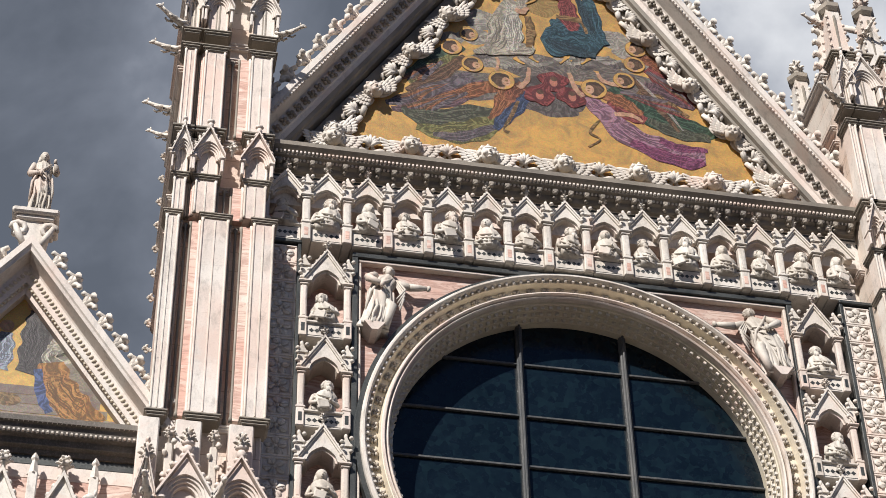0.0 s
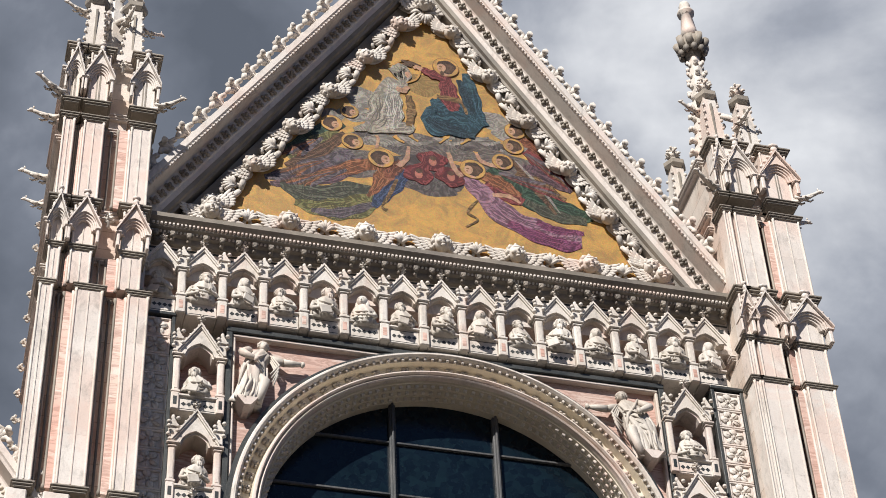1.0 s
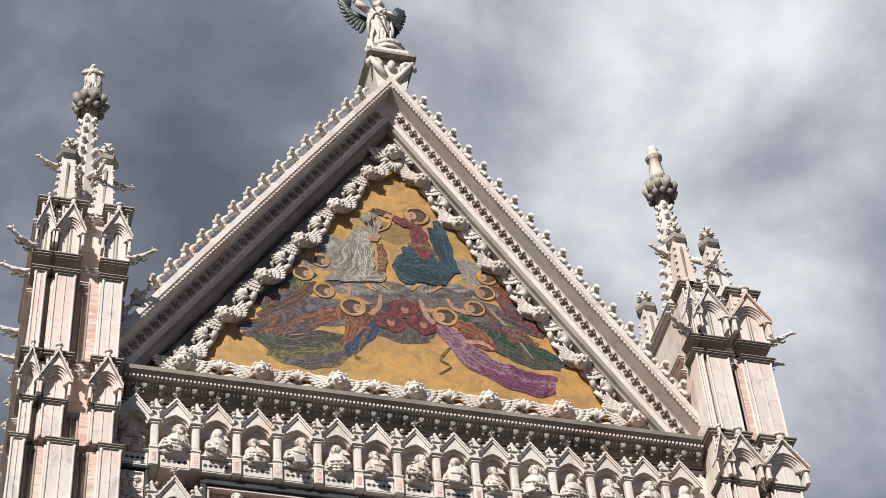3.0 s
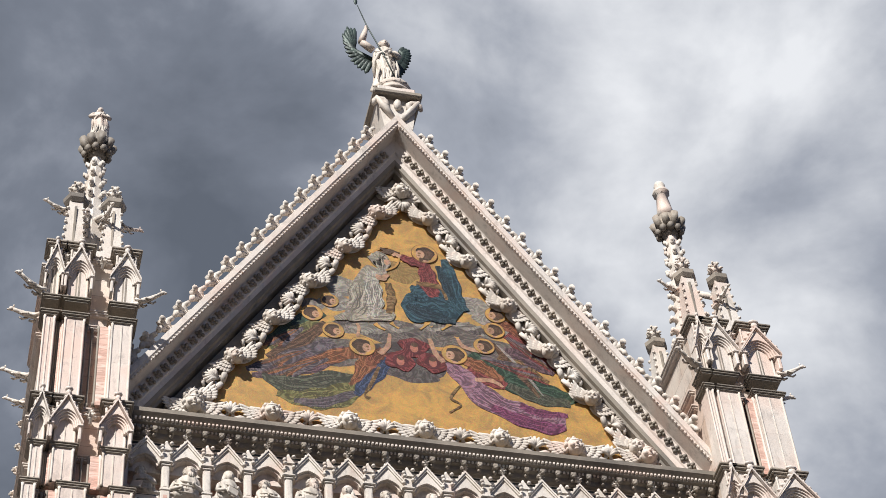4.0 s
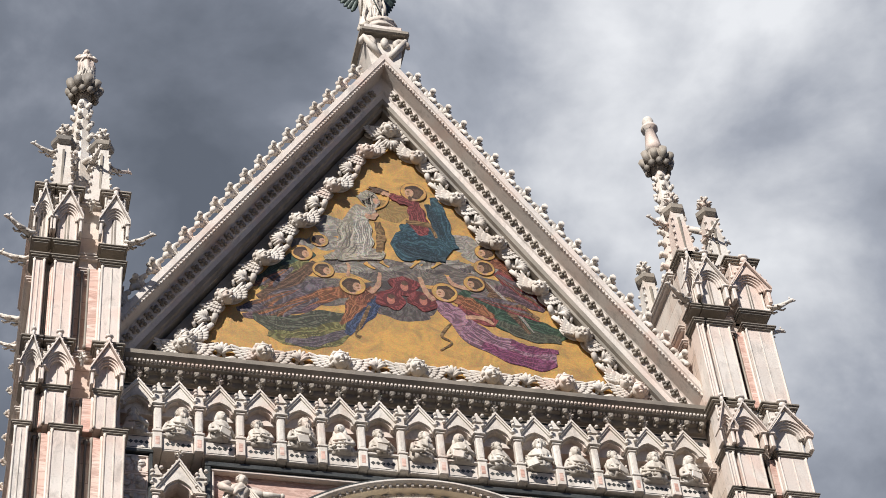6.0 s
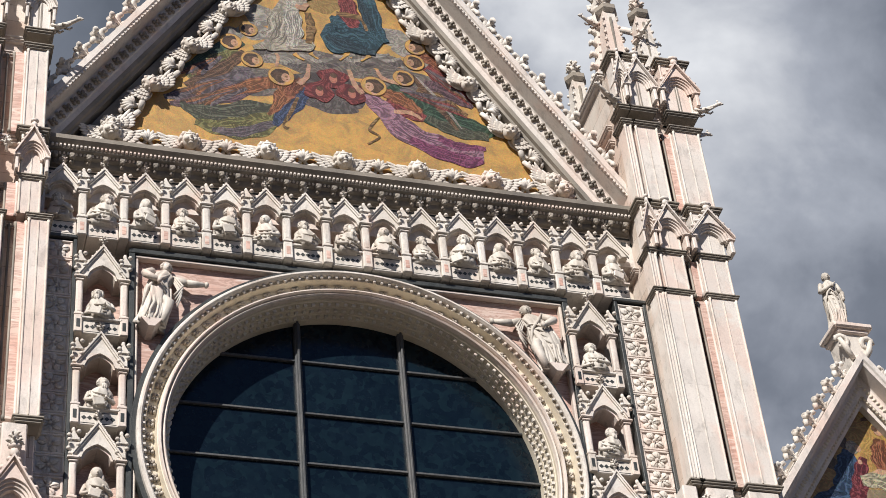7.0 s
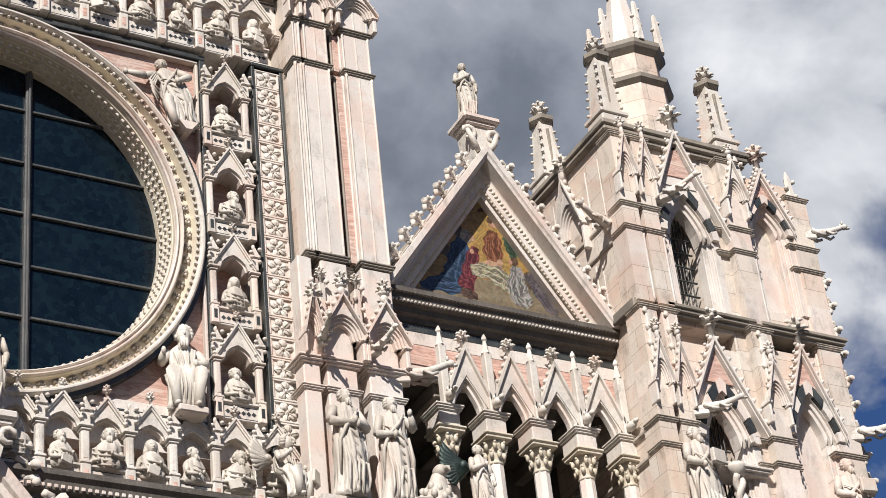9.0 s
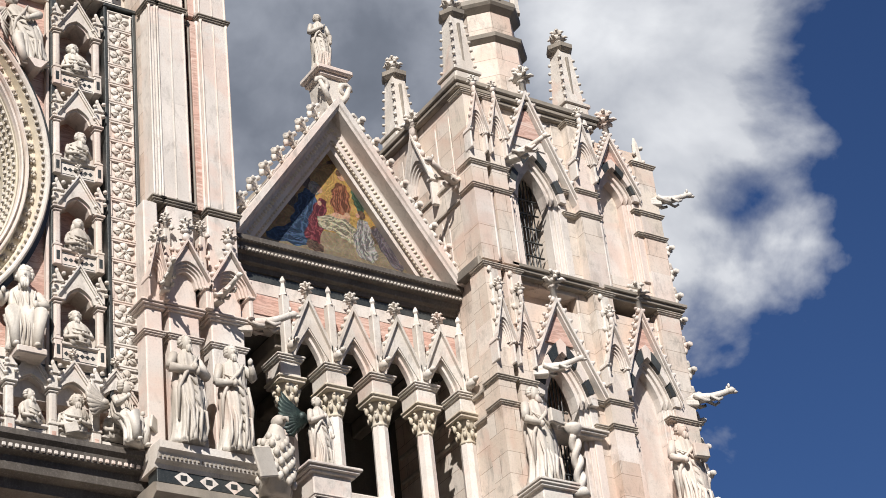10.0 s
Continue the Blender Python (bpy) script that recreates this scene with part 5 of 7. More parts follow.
swash(mos, MY, dusk_green, (-0.88, 28.79, 0.13), (-1.41, 28.56, 0.33), (-2.09, 28.39, 0.32), (-2.65, 28.49, 0.13), (-2.80, 28.64, 0.03), seed=7)
swash(mos, MY, olive, (-0.94, 28.63, 0.13), (-1.53, 28.23, 0.28), (-2.09, 28.11, 0.20), (-2.55, 28.18, 0.08), seed=8)
swash(mos, MY, slate, (-1.11, 28.40, 0.07), (-1.74, 28.06, 0.12), (-2.25, 28.04, 0.05), seed=9)
swash(mos, MY, blue, (-0.47, 29.51, 0.09), (-0.65, 29.11, 0.18), (-0.94, 28.63, 0.14), (-1.11, 28.35, 0.06), seed=10)
swash(mos, MY, ember, (-0.76, 29.54, 0.12), (-0.92, 29.15, 0.16), (-1.09, 28.76, 0.08), (-1.22, 28.59, 0.03), seed=11)
swash(mos, MY, rust, (-0.52, 29.58, 0.12), (-0.73, 29.37, 0.14), (-0.81, 29.09, 0.07), seed=12)
swash(mos, MY, brown, (-0.65, 29.14, 0.03), (-0.83, 28.65, 0.04), (-0.95, 28.38, 0.02), (-0.86, 28.30, 0.05), seed=3, name="ribbon")
feathers(mos, MY, [wood, ember, slate], -1.91, 29.36, -2.85, 28.74, 6, 0.30, 0.045)
feathers(mos, MY, [wood, ember, slate], -1.60, 29.19, -2.75, 28.50, 6, 0.30, 0.045)
feathers(mos, MY, [wood, ember, slate], -2.05, 29.93, -2.79, 29.22, 6, 0.30, 0.045)
swash(mos, MY, red, (1.88, 30.42, 0.11), (2.19, 30.16, 0.20), (2.48, 29.83, 0.14), (2.85, 29.63, 0.05), seed=1)
swash(mos, MY, rust, (1.80, 30.72, 0.10), (2.11, 30.53, 0.14), (2.46, 30.13, 0.04), seed=2)
swash(mos, MY, purple, (1.78, 29.94, 0.13), (2.26, 29.79, 0.20), (2.72, 29.49, 0.06), seed=3)
swash(mos, MY, brown, (1.65, 29.77, 0.13), (2.07, 29.54, 0.18), (2.58, 29.24, 0.06), seed=4)
swash(mos, MY, green, (1.11, 29.76, 0.14), (1.61, 29.32, 0.24), (2.23, 29.04, 0.27), (2.76, 28.90, 0.22), (3.16, 28.93, 0.09), seed=5)
swash(mos, MY, dusk_green, (1.80, 29.05, 0.07), (2.32, 28.81, 0.15), (2.96, 28.76, 0.09), seed=6)
swash(mos, MY, wood, (1.58, 30.14, 0.04), (1.96, 29.52, 0.08), (2.37, 28.84, 0.03), seed=7)
swash(mos, MY, PUFF, (1.63, 30.15, 0.01), (2.07, 29.54, 0.04), (2.45, 28.88, 0.01), seed=8, name="feather")
swash(mos, MY, red, (1.02, 29.34, 0.15), (1.38, 29.21, 0.23), (1.74, 29.01, 0.10), seed=9)
swash(mos, MY, ember, (0.98, 29.59, 0.10), (1.30, 29.45, 0.16), (1.70, 29.18, 0.06), seed=10)
swash(mos, MY, lilac, (0.73, 29.36, 0.14), (0.99, 29.07, 0.22), (1.33, 28.66, 0.26), (1.79, 28.40, 0.28), (2.26, 28.29, 0.27), (2.81, 28.26, 0.15), seed=11)
swash(mos, MY, plum, (1.42, 28.44, 0.08), (1.93, 28.20, 0.15), (2.50, 28.07, 0.15), (2.78, 28.15, 0.07), seed=12)
swash(mos, MY, plum, (1.97, 28.57, 0.07), (2.33, 28.43, 0.10), (2.87, 28.45, 0.05), seed=13)
swash(mos, MY, lilac, (0.65, 29.46, 0.11), (0.80, 29.31, 0.15), (1.05, 29.11, 0.14), seed=14)
swash(mos, MY, brown, (0.87, 28.91, 0.02), (0.66, 28.56, 0.03), (0.84, 28.40, 0.02), (0.61, 28.18, 0.02), seed=3, name="ribbon")
feathers(mos, MY, [red, wood, slate], 1.32, 29.72, 2.65, 29.33, 6, 0.30, 0.045)
feathers(mos, MY, [red, wood, slate], 1.87, 30.34, 2.74, 29.67, 6, 0.30, 0.045)
disc(mos, MY, red, 0.04, 29.76, 0.26, 1.08, "red_wing", 22, 0.0, 0.10)
disc(mos, MY, wine, 0.04, 29.76, 0.17, 0.88, "red_wing", 18, 0.0, 0.05)
disc(mos, MY, FLUSH, 0.04, 29.74, 0.11, 0.68, "figure_shape", 24, 0.0, 0.00)
disc(mos, MY, HAIR, 0.05, 29.83, 0.06, 1.12, "figure_shape", 24, 0.0, 0.00)
disc(mos, MY, red, -0.24, 29.37, 0.26, 1.08, "red_wing", 22, 4.0, 0.10)
disc(mos, MY, wine, -0.24, 29.37, 0.17, 0.88, "red_wing", 18, 4.0, 0.05)
disc(mos, MY, FLUSH, -0.24, 29.35, 0.11, 0.68, "figure_shape", 24, 4.0, 0.00)
disc(mos, MY, HAIR, -0.23, 29.44, 0.06, 1.12, "figure_shape", 24, 4.0, 0.00)
disc(mos, MY, red, 0.38, 29.42, 0.26, 1.08, "red_wing", 22, 5.0, 0.10)
disc(mos, MY, wine, 0.38, 29.42, 0.17, 0.88, "red_wing", 18, 5.0, 0.05)
disc(mos, MY, FLUSH, 0.38, 29.41, 0.11, 0.68, "figure_shape", 24, 5.0, 0.00)
disc(mos, MY, HAIR, 0.38, 29.50, 0.06, 1.12, "figure_shape", 24, 5.0, 0.00)
swash(mos, MY, SKIN, (-0.63, 29.48, 0.06), (-0.46, 29.71, 0.05), (-0.41, 30.05, 0.03), seed=2, name="arm_shape")
swash(mos, MY, SKIN, (-1.05, 29.76, 0.03), (-0.99, 30.10, 0.03), (-1.03, 30.22, 0.03), seed=2, name="arm_shape")
swash(mos, MY, SKIN, (0.59, 29.46, 0.06), (0.45, 29.66, 0.05), (0.35, 30.05, 0.04), seed=2, name="arm_shape")
swash(mos, MY, SKIN, (1.31, 29.87, 0.05), (1.01, 29.94, 0.05), (0.90, 30.14, 0.03), seed=2, name="arm_shape")
swash(mos, MY, SKIN, (1.16, 29.10, 0.05), (1.48, 29.12, 0.05), (1.69, 28.99, 0.03), seed=2, name="arm_shape")
swash(mos, MY, GOLD, (-0.22, 30.23, 0.02), (-0.30, 30.28, 0.02), (-0.37, 30.36, 0.05), seed=1, name="trumpet")
swash(mos, MY, GOLD, (0.19, 30.27, 0.02), (0.26, 30.35, 0.02), (0.34, 30.48, 0.05), seed=1, name="trumpet")
swash(mos, MY, GOLD, (0.61, 30.33, 0.02), (0.69, 30.41, 0.02), (0.78, 30.52, 0.05), seed=1, name="trumpet")
swash(mos, MY, GOLD, (-0.49, 30.14, 0.02), (-0.59, 30.19, 0.03), (-0.68, 30.28, 0.05), seed=1, name="trumpet")
haloed(mos, MY, -1.86, 30.34, 0.15, True, True, 1)
haloed(mos, MY, -1.52, 30.74, 0.13, True, True, 1)
haloed(mos, MY, -1.47, 29.94, 0.15, True, True, 1)
haloed(mos, MY, -0.93, 29.60, 0.18, True, True, 1)
haloed(mos, MY, 0.79, 29.67, 0.18, True, True, -1)
haloed(mos, MY, 1.39, 30.00, 0.15, True, True, -1)
haloed(mos, MY, 1.63, 30.47, 0.15, True, True, -1)
haloed(mos, MY, 1.69, 30.90, 0.15, True, True, -1)
swash(mos, MY, pale, (-1.45, 30.29, 0.05), (-1.02, 30.44, 0.13), (-0.47, 30.53, 0.15), (-0.29, 30.62, 0.05), seed=4)
swash(mos, MY, pale, (-0.65, 31.86, 0.11), (-0.81, 31.38, 0.26), (-0.87, 30.90, 0.31), (-1.01, 30.53, 0.28), (-1.24, 30.34, 0.09), seed=5)
swash(mos, MY, PALER, (-0.69, 31.72, 0.09), (-0.68, 31.24, 0.17), (-0.66, 30.77, 0.16), (-0.75, 30.45, 0.07), seed=6)
swash(mos, MY, brown, (-0.38, 31.45, 0.06), (-0.33, 31.06, 0.09), (-0.39, 30.59, 0.06), seed=7)
swash(mos, MY, pale, (-0.68, 32.01, 0.13), (-0.50, 32.11, 0.20), (-0.47, 31.84, 0.11), (-0.55, 31.55, 0.07), seed=8)
swash(mos, MY, HALO, (-0.67, 32.25, 0.02), (-0.37, 32.48, 0.02), (-0.13, 32.28, 0.02), (-0.19, 31.97, 0.02), (-0.40, 31.80, 0.02), seed=8, name="halo", wob=0.0)
disc(mos, MY, SKIN, -0.37, 32.04, 0.09, 0.64, "figure_shape", 24, 6.0, 0.00)
swash(mos, MY, SKIN, (-0.61, 31.61, 0.05), (-0.48, 31.56, 0.07), (-0.37, 31.70, 0.04), seed=1, name="arm_shape")
disc(mos, MY, HAIR, -0.33, 32.37, 0.08, 2.08, "crown", 14, 1.0, 0.25)
swash(mos, MY, teal, (0.78, 32.34, 0.07), (0.90, 31.84, 0.13), (0.96, 31.28, 0.14), (1.11, 30.92, 0.09), seed=9)
swash(mos, MY, teal, (-0.09, 31.06, 0.15), (0.16, 30.97, 0.48), (0.60, 30.99, 0.44), (0.99, 30.77, 0.15), seed=6)
swash(mos, MY, deep, (-0.04, 30.88, 0.07), (0.30, 30.70, 0.15), (0.90, 30.60, 0.08), seed=16)
swash(mos, MY, teal, (0.07, 31.29, 0.14), (0.35, 31.34, 0.19), (0.68, 31.32, 0.14), seed=17)
swash(mos, MY, red, (0.38, 32.14, 0.09), (0.42, 31.84, 0.17), (0.46, 31.44, 0.18), (0.54, 31.21, 0.08), seed=7)
swash(mos, MY, red, (0.42, 32.11, 0.10), (0.15, 32.16, 0.12), (-0.09, 32.27, 0.07), seed=8)
swash(mos, MY, brown, (0.19, 31.55, 0.05), (0.45, 31.53, 0.07), (0.69, 31.48, 0.06), (0.78, 31.17, 0.04), seed=2)
swash(mos, MY, deep, (0.65, 32.12, 0.05), (0.77, 31.65, 0.10), (0.87, 31.19, 0.07), seed=18)
swash(mos, MY, SKIN, (-0.09, 32.25, 0.05), (-0.18, 32.30, 0.05), (-0.25, 32.26, 0.03), seed=1, name="arm_shape")
haloed(mos, MY, 0.38, 32.40, 0.19, True, True, -1)
disc(mos, MY, HAIR, 0.32, 32.24, 0.06, 0.72, "figure_shape", 24, 3.0, 0.00)

# ---- the top of the gable ----
top = thing("apex_pedestal", "white marble pedestal with curling leaves at the gable's tip", "pedestal", (-0.06, 0.27, 35.98))
part("plinth", Shape().box(-0.40, 0.40, -0.36, 0.5, 0.70, 0.92, 0.02), WHITE, top)
part("slab", Shape().box(-0.52, 0.52, -0.46, 0.62, 0.56, 0.70, 0.03), GREY, top)
part("neck", Shape().prism([(-0.30, -0.35), (0.30, -0.35), (0.42, 0.56), (-0.42, 0.56)], -0.28, 0.44), PALE, top)
part("statue_base", Shape().lathe([(0.40, 0.92), (0.42, 0.97), (0.33, 1.06), (0.34, 1.16), (0.40, 1.2)], 14), PALE, top)
vol = Shape()
for s in (-1, 1):
    p = [(s * (0.34 + (0.17 - 0.014 * k) * math.cos(0.2 - k * 0.7)), -0.3, 0.33 + (0.19 - 0.015 * k) * math.sin(0.2 - k * 0.7) * -1) for k in range(9)]
    vol.tube(p, [0.04, 0.07, 0.08, 0.08, 0.075, 0.07, 0.06, 0.05, 0.03], 7)
    vol.tube([(s * 0.1, -0.3, -0.1), (s * 0.28, -0.34, 0.2), (s * 0.45, -0.34, 0.50)], [0.06, 0.08, 0.05], 7)
vol.blob((0, -0.32, 0.35), (0.09, 0.09, 0.16), 8, 5)
part("leaf_volute", vol, PALE, top)
ag = standing(11, False, False, "none", 0.02, 0.95)
arm(ag, -1, (-0.12, 0.0, 0.80), (-0.26, -0.02, 0.90), (-0.19, -0.03, 1.20), 1.15)
arm(ag, 1, (0.14, 0.0, 0.80), (0.18, -0.05, 0.66), (0.05, -0.14, 0.62), 1.0)


def raised_wing(g, root, wrist, tips, mat=1):
    """A wing lifted from the shoulder: a bone up to the wrist, from which long feathers fan out, the last ones from nearer the body."""
    r, w = Vector(root), Vector(wrist)
    g.tube([r, r.lerp(w, 0.5) + Vector((0, 0, -0.02)), w], [0.035, 0.045, 0.035], 7, mat)
    n = len(tips)
    for row, (reach, width) in enumerate(((1.0, 0.034), (0.62, 0.036))):
        for k in range(2 * n - 1):
            a = Vector(tips[k // 2])
            if k % 2:
                a = (a + Vector(tips[k // 2 + 1])) / 2 * 0.98 + w * 0.02
            u = k / (2 * n - 2)
            base = w.lerp(r, max(0.0, u * 1.25 - 0.35))
            tip = base.lerp(a, reach) + Vector((0, -0.012 * row, 0))
            g.tube([base, base.lerp(tip, 0.5) + Vector((0, -0.01, 0)), base.lerp(tip, 0.85), tip], [0.02, width, width * 0.9, 0.008], 6, mat, squash=0.35)


raised_wing(ag, (-0.08, 0.10, 0.72), (-0.33, 0.12, 0.90), [(-0.30, 0.12, 1.37), (-0.39, 0.12, 1.38), (-0.45, 0.12, 1.22), (-0.45, 0.12, 1.06), (-0.43, 0.12, 0.86), (-0.37, 0.12, 0.68), (-0.29, 0.12, 0.56), (-0.20, 0.12, 0.48)])
raised_wing(ag, (0.08, 0.10, 0.72), (0.24, 0.12, 0.95), [(0.30, 0.12, 1.13), (0.375, 0.12, 1.09), (0.395, 0.12, 0.98), (0.38, 0.12, 0.86), (0.34, 0.12, 0.72), (0.29, 0.12, 0.60), (0.24, 0.12, 0.50)])
ag.tube([(-0.29, -0.05, 1.62), (-0.19, -0.06, 1.20), (0.0, -0.12, 0.50), (0.08, -0.16, 0.1)], [0.006, 0.009, 0.009, 0.009], 5, 1)
ag.blob((-0.31, -0.05, 1.69), (0.025, 0.012, 0.07), 6, 4, 1)
solid("angel_statue", ag, [STATUE, BRONZE], "white marble winged figure with dark bronze wings and a lance", "statue", move(-0.20, 0.27, 37.14, 0, 1.80))


# ---- corner piers of the central bay ----
def ledge_profile(g, x0, x1, y, z, out=0.07, h=0.10, back=0.4):
    """A moulded string course of three steps on one face."""
    g.box(x0 - out * 0.4, x1 + out * 0.4, y - out * 0.4, y + back, z, z + h * 0.35, 0.008)
    g.box(x0 - out * 0.75, x1 + out * 0.75, y - out * 0.75, y + back, z + h * 0.3, z + h * 0.65, 0.012)
    g.box(x0 - out, x1 + out, y - out, y + back, z + h * 0.65, z + h, 0.01)
    return g


def gablet(w, h, top_h):
    """A blind pointed niche under a small crocketed gable, its foot at z = 0; faces -y."""
    g = Shape()
    for k in range(4):
        g.arch(w * (0.80 - 0.10 * k), h * 0.34, h * (0.36 - 0.04 * k), h * (0.95 - 0.09 * k), -0.09 + 0.03 * k, 0.12, half=w * 0.5, eave=h * 0.34, point=0.12)
    for s in (-1, 1):
        xa, xb = sorted((s * w * 0.40, s * w * 0.5))
        g.box(xa, xb, -0.085, 0.12, 0.0, h * 0.345, 0.012)
        g.box(min(xa, xb) - 0.02, xb + 0.02, -0.11, 0.12, h * 0.30, h * 0.345, 0.01)
        p = [(0, h), (0, h + 0.05), (s * w * 0.53, h * 0.36 + 0.03), (s * w * 0.53, h * 0.36 - 0.03)]
        g.prism(p if s > 0 else p[::-1], -0.14, -0.04)
        for k in range(4):
            t = (k + 0.7) / 4.7
            g.blob((s * w * 0.53 * t, -0.09, h + 0.07 + (h * 0.36 - h) * t), (0.035, 0.04, 0.04), 6, 4)
    g.blob((0, -0.09, h + 0.08), (0.05, 0.05, 0.08), 7, 5)
    g.blob((0, -0.09, h + 0.18), (0.07, 0.06, 0.05), 7, 5)
    return g


def pinnacle(w, h, cap=True):
    """A square tapering shaft with crocketed corners, a dark moulded cap and a knot of leaves."""
    g = Shape()
    g.box(-w * 0.62, w * 0.62, -w * 0.62, w * 0.62, 0, h * 0.16, 0.02)
    g.box(-w * 0.7, w * 0.7, -w * 0.7, w * 0.7, h * 0.16, h * 0.2, 0.012)
    v = [(sx * w * 0.5, sy * w * 0.5, h * 0.2) for sx, sy in ((-1, -1), (1, -1), (1, 1), (-1, 1))] + [(sx * w * 0.33, sy * w * 0.33, h * 0.78) for sx, sy in ((-1, -1), (1, -1), (1, 1), (-1, 1))]
    g.add(v, [[0, 1, 5, 4], [1, 2, 6, 5], [2, 3, 7, 6], [3, 0, 4, 7]])
    for k in range(6):
        z = h * (0.26 + 0.085 * k)
        r = w * (0.52 - 0.028 * k)
        for sx, sy in ((-1, -1), (1, -1), (1, 1), (-1, 1)):
            g.blob((sx * r, sy * r, z), (0.035, 0.035, 0.03), 5, 3)
    g.box(-w * 0.06, w * 0.06, -w * 0.47, -w * 0.30, h * 0.26, h * 0.7, 0.005, 1)
    g.lathe([(w * 0.45, h * 0.77), (w * 0.62, h * 0.80), (w * 0.64, h * 0.84), (w * 0.4, h * 0.86)], 6, 1, smooth=False)
    f = finial_shape(h * 0.24, w * 0.42)
    g.add(f.v, f.f, 0, True, Matrix.Translation((0, 0, h * 0.82)))
    return g


PINNACLE = cached("pinnacle", lambda: pinnacle(0.36, 2.0), [PALE, GREY])
GABLET = cached("gablet", lambda: gablet(0.50, 1.0, 0.4), WHITE)
LOW_PILASTERS = {-1: ((-0.07, 0.14), (0.50, 0.93), (1.33, 1.66)), 1: ((0.0, 0.13), (0.15, 0.66), (0.97, 1.48))}
PILASTERS = {-1: ((0.0, 0.19), (0.35, 0.69), (1.15, 1.50)), 1: ((0.0, 0.13), (0.21, 0.64), (0.95, 1.47))}


def corner_pier(side):
    x0 = 5.18 if side > 0 else -6.78
    PIL = PILASTERS[side]
    between = lambda row: tuple((p[1], q[0]) for p, q in zip(row, row[1:]))
    GAP = between(PIL)
    at_height = lambda z: LOW_PILASTERS[side] if z < 24.45 else PIL
    W = PIL[-1][1]
    up = 0.16 if side > 0 else 0.0
    # heights of the string courses, upwards
    Z = (20.40, 24.4, 25.22 + up * 0.5, 26.22 + up, 28.24 + up, 28.62 + up, 29.98 + up)
    r = thing("corner_pier", "tall white and pink marble pier with pilasters, gargoyles and a spire", "pier", (x0, 0, 0), "piers beside the gable")
    part("core", Shape().box(0.02, W - 0.02, -0.30, 2.55, 14.2, Z[6] + 0.03, 0.02), ASHLAR, r)
    if side < 0:
        part("lower_core", Shape().box(-0.05, 1.64, -0.305, 1.3, 14.2, 24.4, 0.02), ASHLAR, r)
    for z0, z1 in ((Z[0] + 0.12, Z[1]), (Z[1] + 0.1, Z[2]), (Z[3] + 0.14, Z[4])):
        for a, b in between(at_height(z0)):
            m = a + (b - a) * (0.55 if side > 0 else 0.60)
            part("pink_panel", Shape().box(m, b, -0.50, -0.2, z0, z1, 0.006), PINK, r, "pink marble panel in the recess")
            for x, y in ((a + 0.035, -0.46), ((a + m) / 2 + 0.01, -0.40), (m - 0.02, -0.46)):
                part("colonnette", Shape().lathe([(0.035, z0), (0.035, z0 + 0.08), (0.022, z0 + 0.1), (0.022, z1 - 0.1), (0.036, z1 - 0.05), (0.036, z1)], 8, move=Matrix.Translation((x, y, 0))), GREY, r, "thin grey shaft")
            part("colonnette", Shape().lathe([(0.035, z0), (0.024, z0 + 0.1), (0.024, z1 - 0.1), (0.036, z1)], 8, move=Matrix.Translation((b - 0.02, -0.51, 0))), WHITE, r, "thin white shaft")
    for z0, z1 in ((Z[0] + 0.12, Z[1]), (Z[1] + 0.1, Z[2]), (Z[2] + 0.1, Z[3]), (Z[3] + 0.14, Z[4]), (Z[5] + 0.12, Z[6])):
        for a, b in at_height(z0):
            n = max(1, round((z1 - z0) / 0.95))
            h = (z1 - z0) / n
            key = "pil_%.2f_%.3f" % (b - a, h)
            if key not in MESH:
                MESH[key] = Shape().box(0, b - a, -0.6, -0.28, 0.0, h, 0.0012).mesh("ashlar", [WHITE])
            for k in range(n):
                part("ashlar", MESH[key], None, r, at=(a, 0, z0 + k * h))
            roll = Shape()
            for x in (a + 0.012, b - 0.012):
                roll.lathe([(0.03, z0), (0.022, z0 + 0.06), (0.022, z1 - 0.06), (0.03, z1)], 7, move=Matrix.Translation((x, -0.597, 0)))
            roll.box((a + b) / 2 - 0.012, (a + b) / 2 + 0.012, -0.612, -0.59, z0 + 0.04, z1 - 0.04, 0.004)
            part("edge_roll", roll, ROSY if (a > 0.4) == (z0 < 25) else PALE, r, "thin rolls along the edges")
    for z, o, h in ((Z[1], 0.06, 0.10), (Z[2], 0.07, 0.10), (Z[3], 0.10, 0.14), (Z[4], 0.08, 0.11), (Z[5], 0.08, 0.11), (Z[6], 0.10, 0.14), (Z[0], 0.07, 0.11)):
        for a, b in at_height(z):
            part("string_course", ledge_profile(Shape(), a, b, -0.6, z, o, h), GREY, r, "weathered string course")
        for a, b in between(at_height(z)):
            part("string_course", ledge_profile(Shape(), a - 0.02, b + 0.02, -0.33, z, o, h), WHITE, r)
        part("string_course", ledge_profile(Shape(), -0.02, W + 0.02, 0.0, z, o, h, 2.5), WHITE, r)
    for a, b in PIL:
        c, w = (a + b) / 2, b - a
        part("gablet", GABLET, None, r, at=Matrix.Translation((c, -0.66, Z[2] + 0.1)) @ Matrix.Diagonal((max(w, 0.22) * 1.4 / 0.46, 1.05, 0.92, 1)))
        part("gablet", GABLET, None, r, at=Matrix.Translation((c, -0.64, Z[5] + 0.28)) @ Matrix.Diagonal((max(w, 0.22) * 1.35 / 0.46, 1.0, 1.0, 1)))
        # No recess here: a flat grey strip draws the lancet's shade.
        part("lancet", Shape().box(c - 0.045, c + 0.045, -0.606, -0.5, Z[5] + 0.14, Z[5] + 0.8, 0.01), GREY, r, "grey strip standing in for the shade of a narrow lancet")
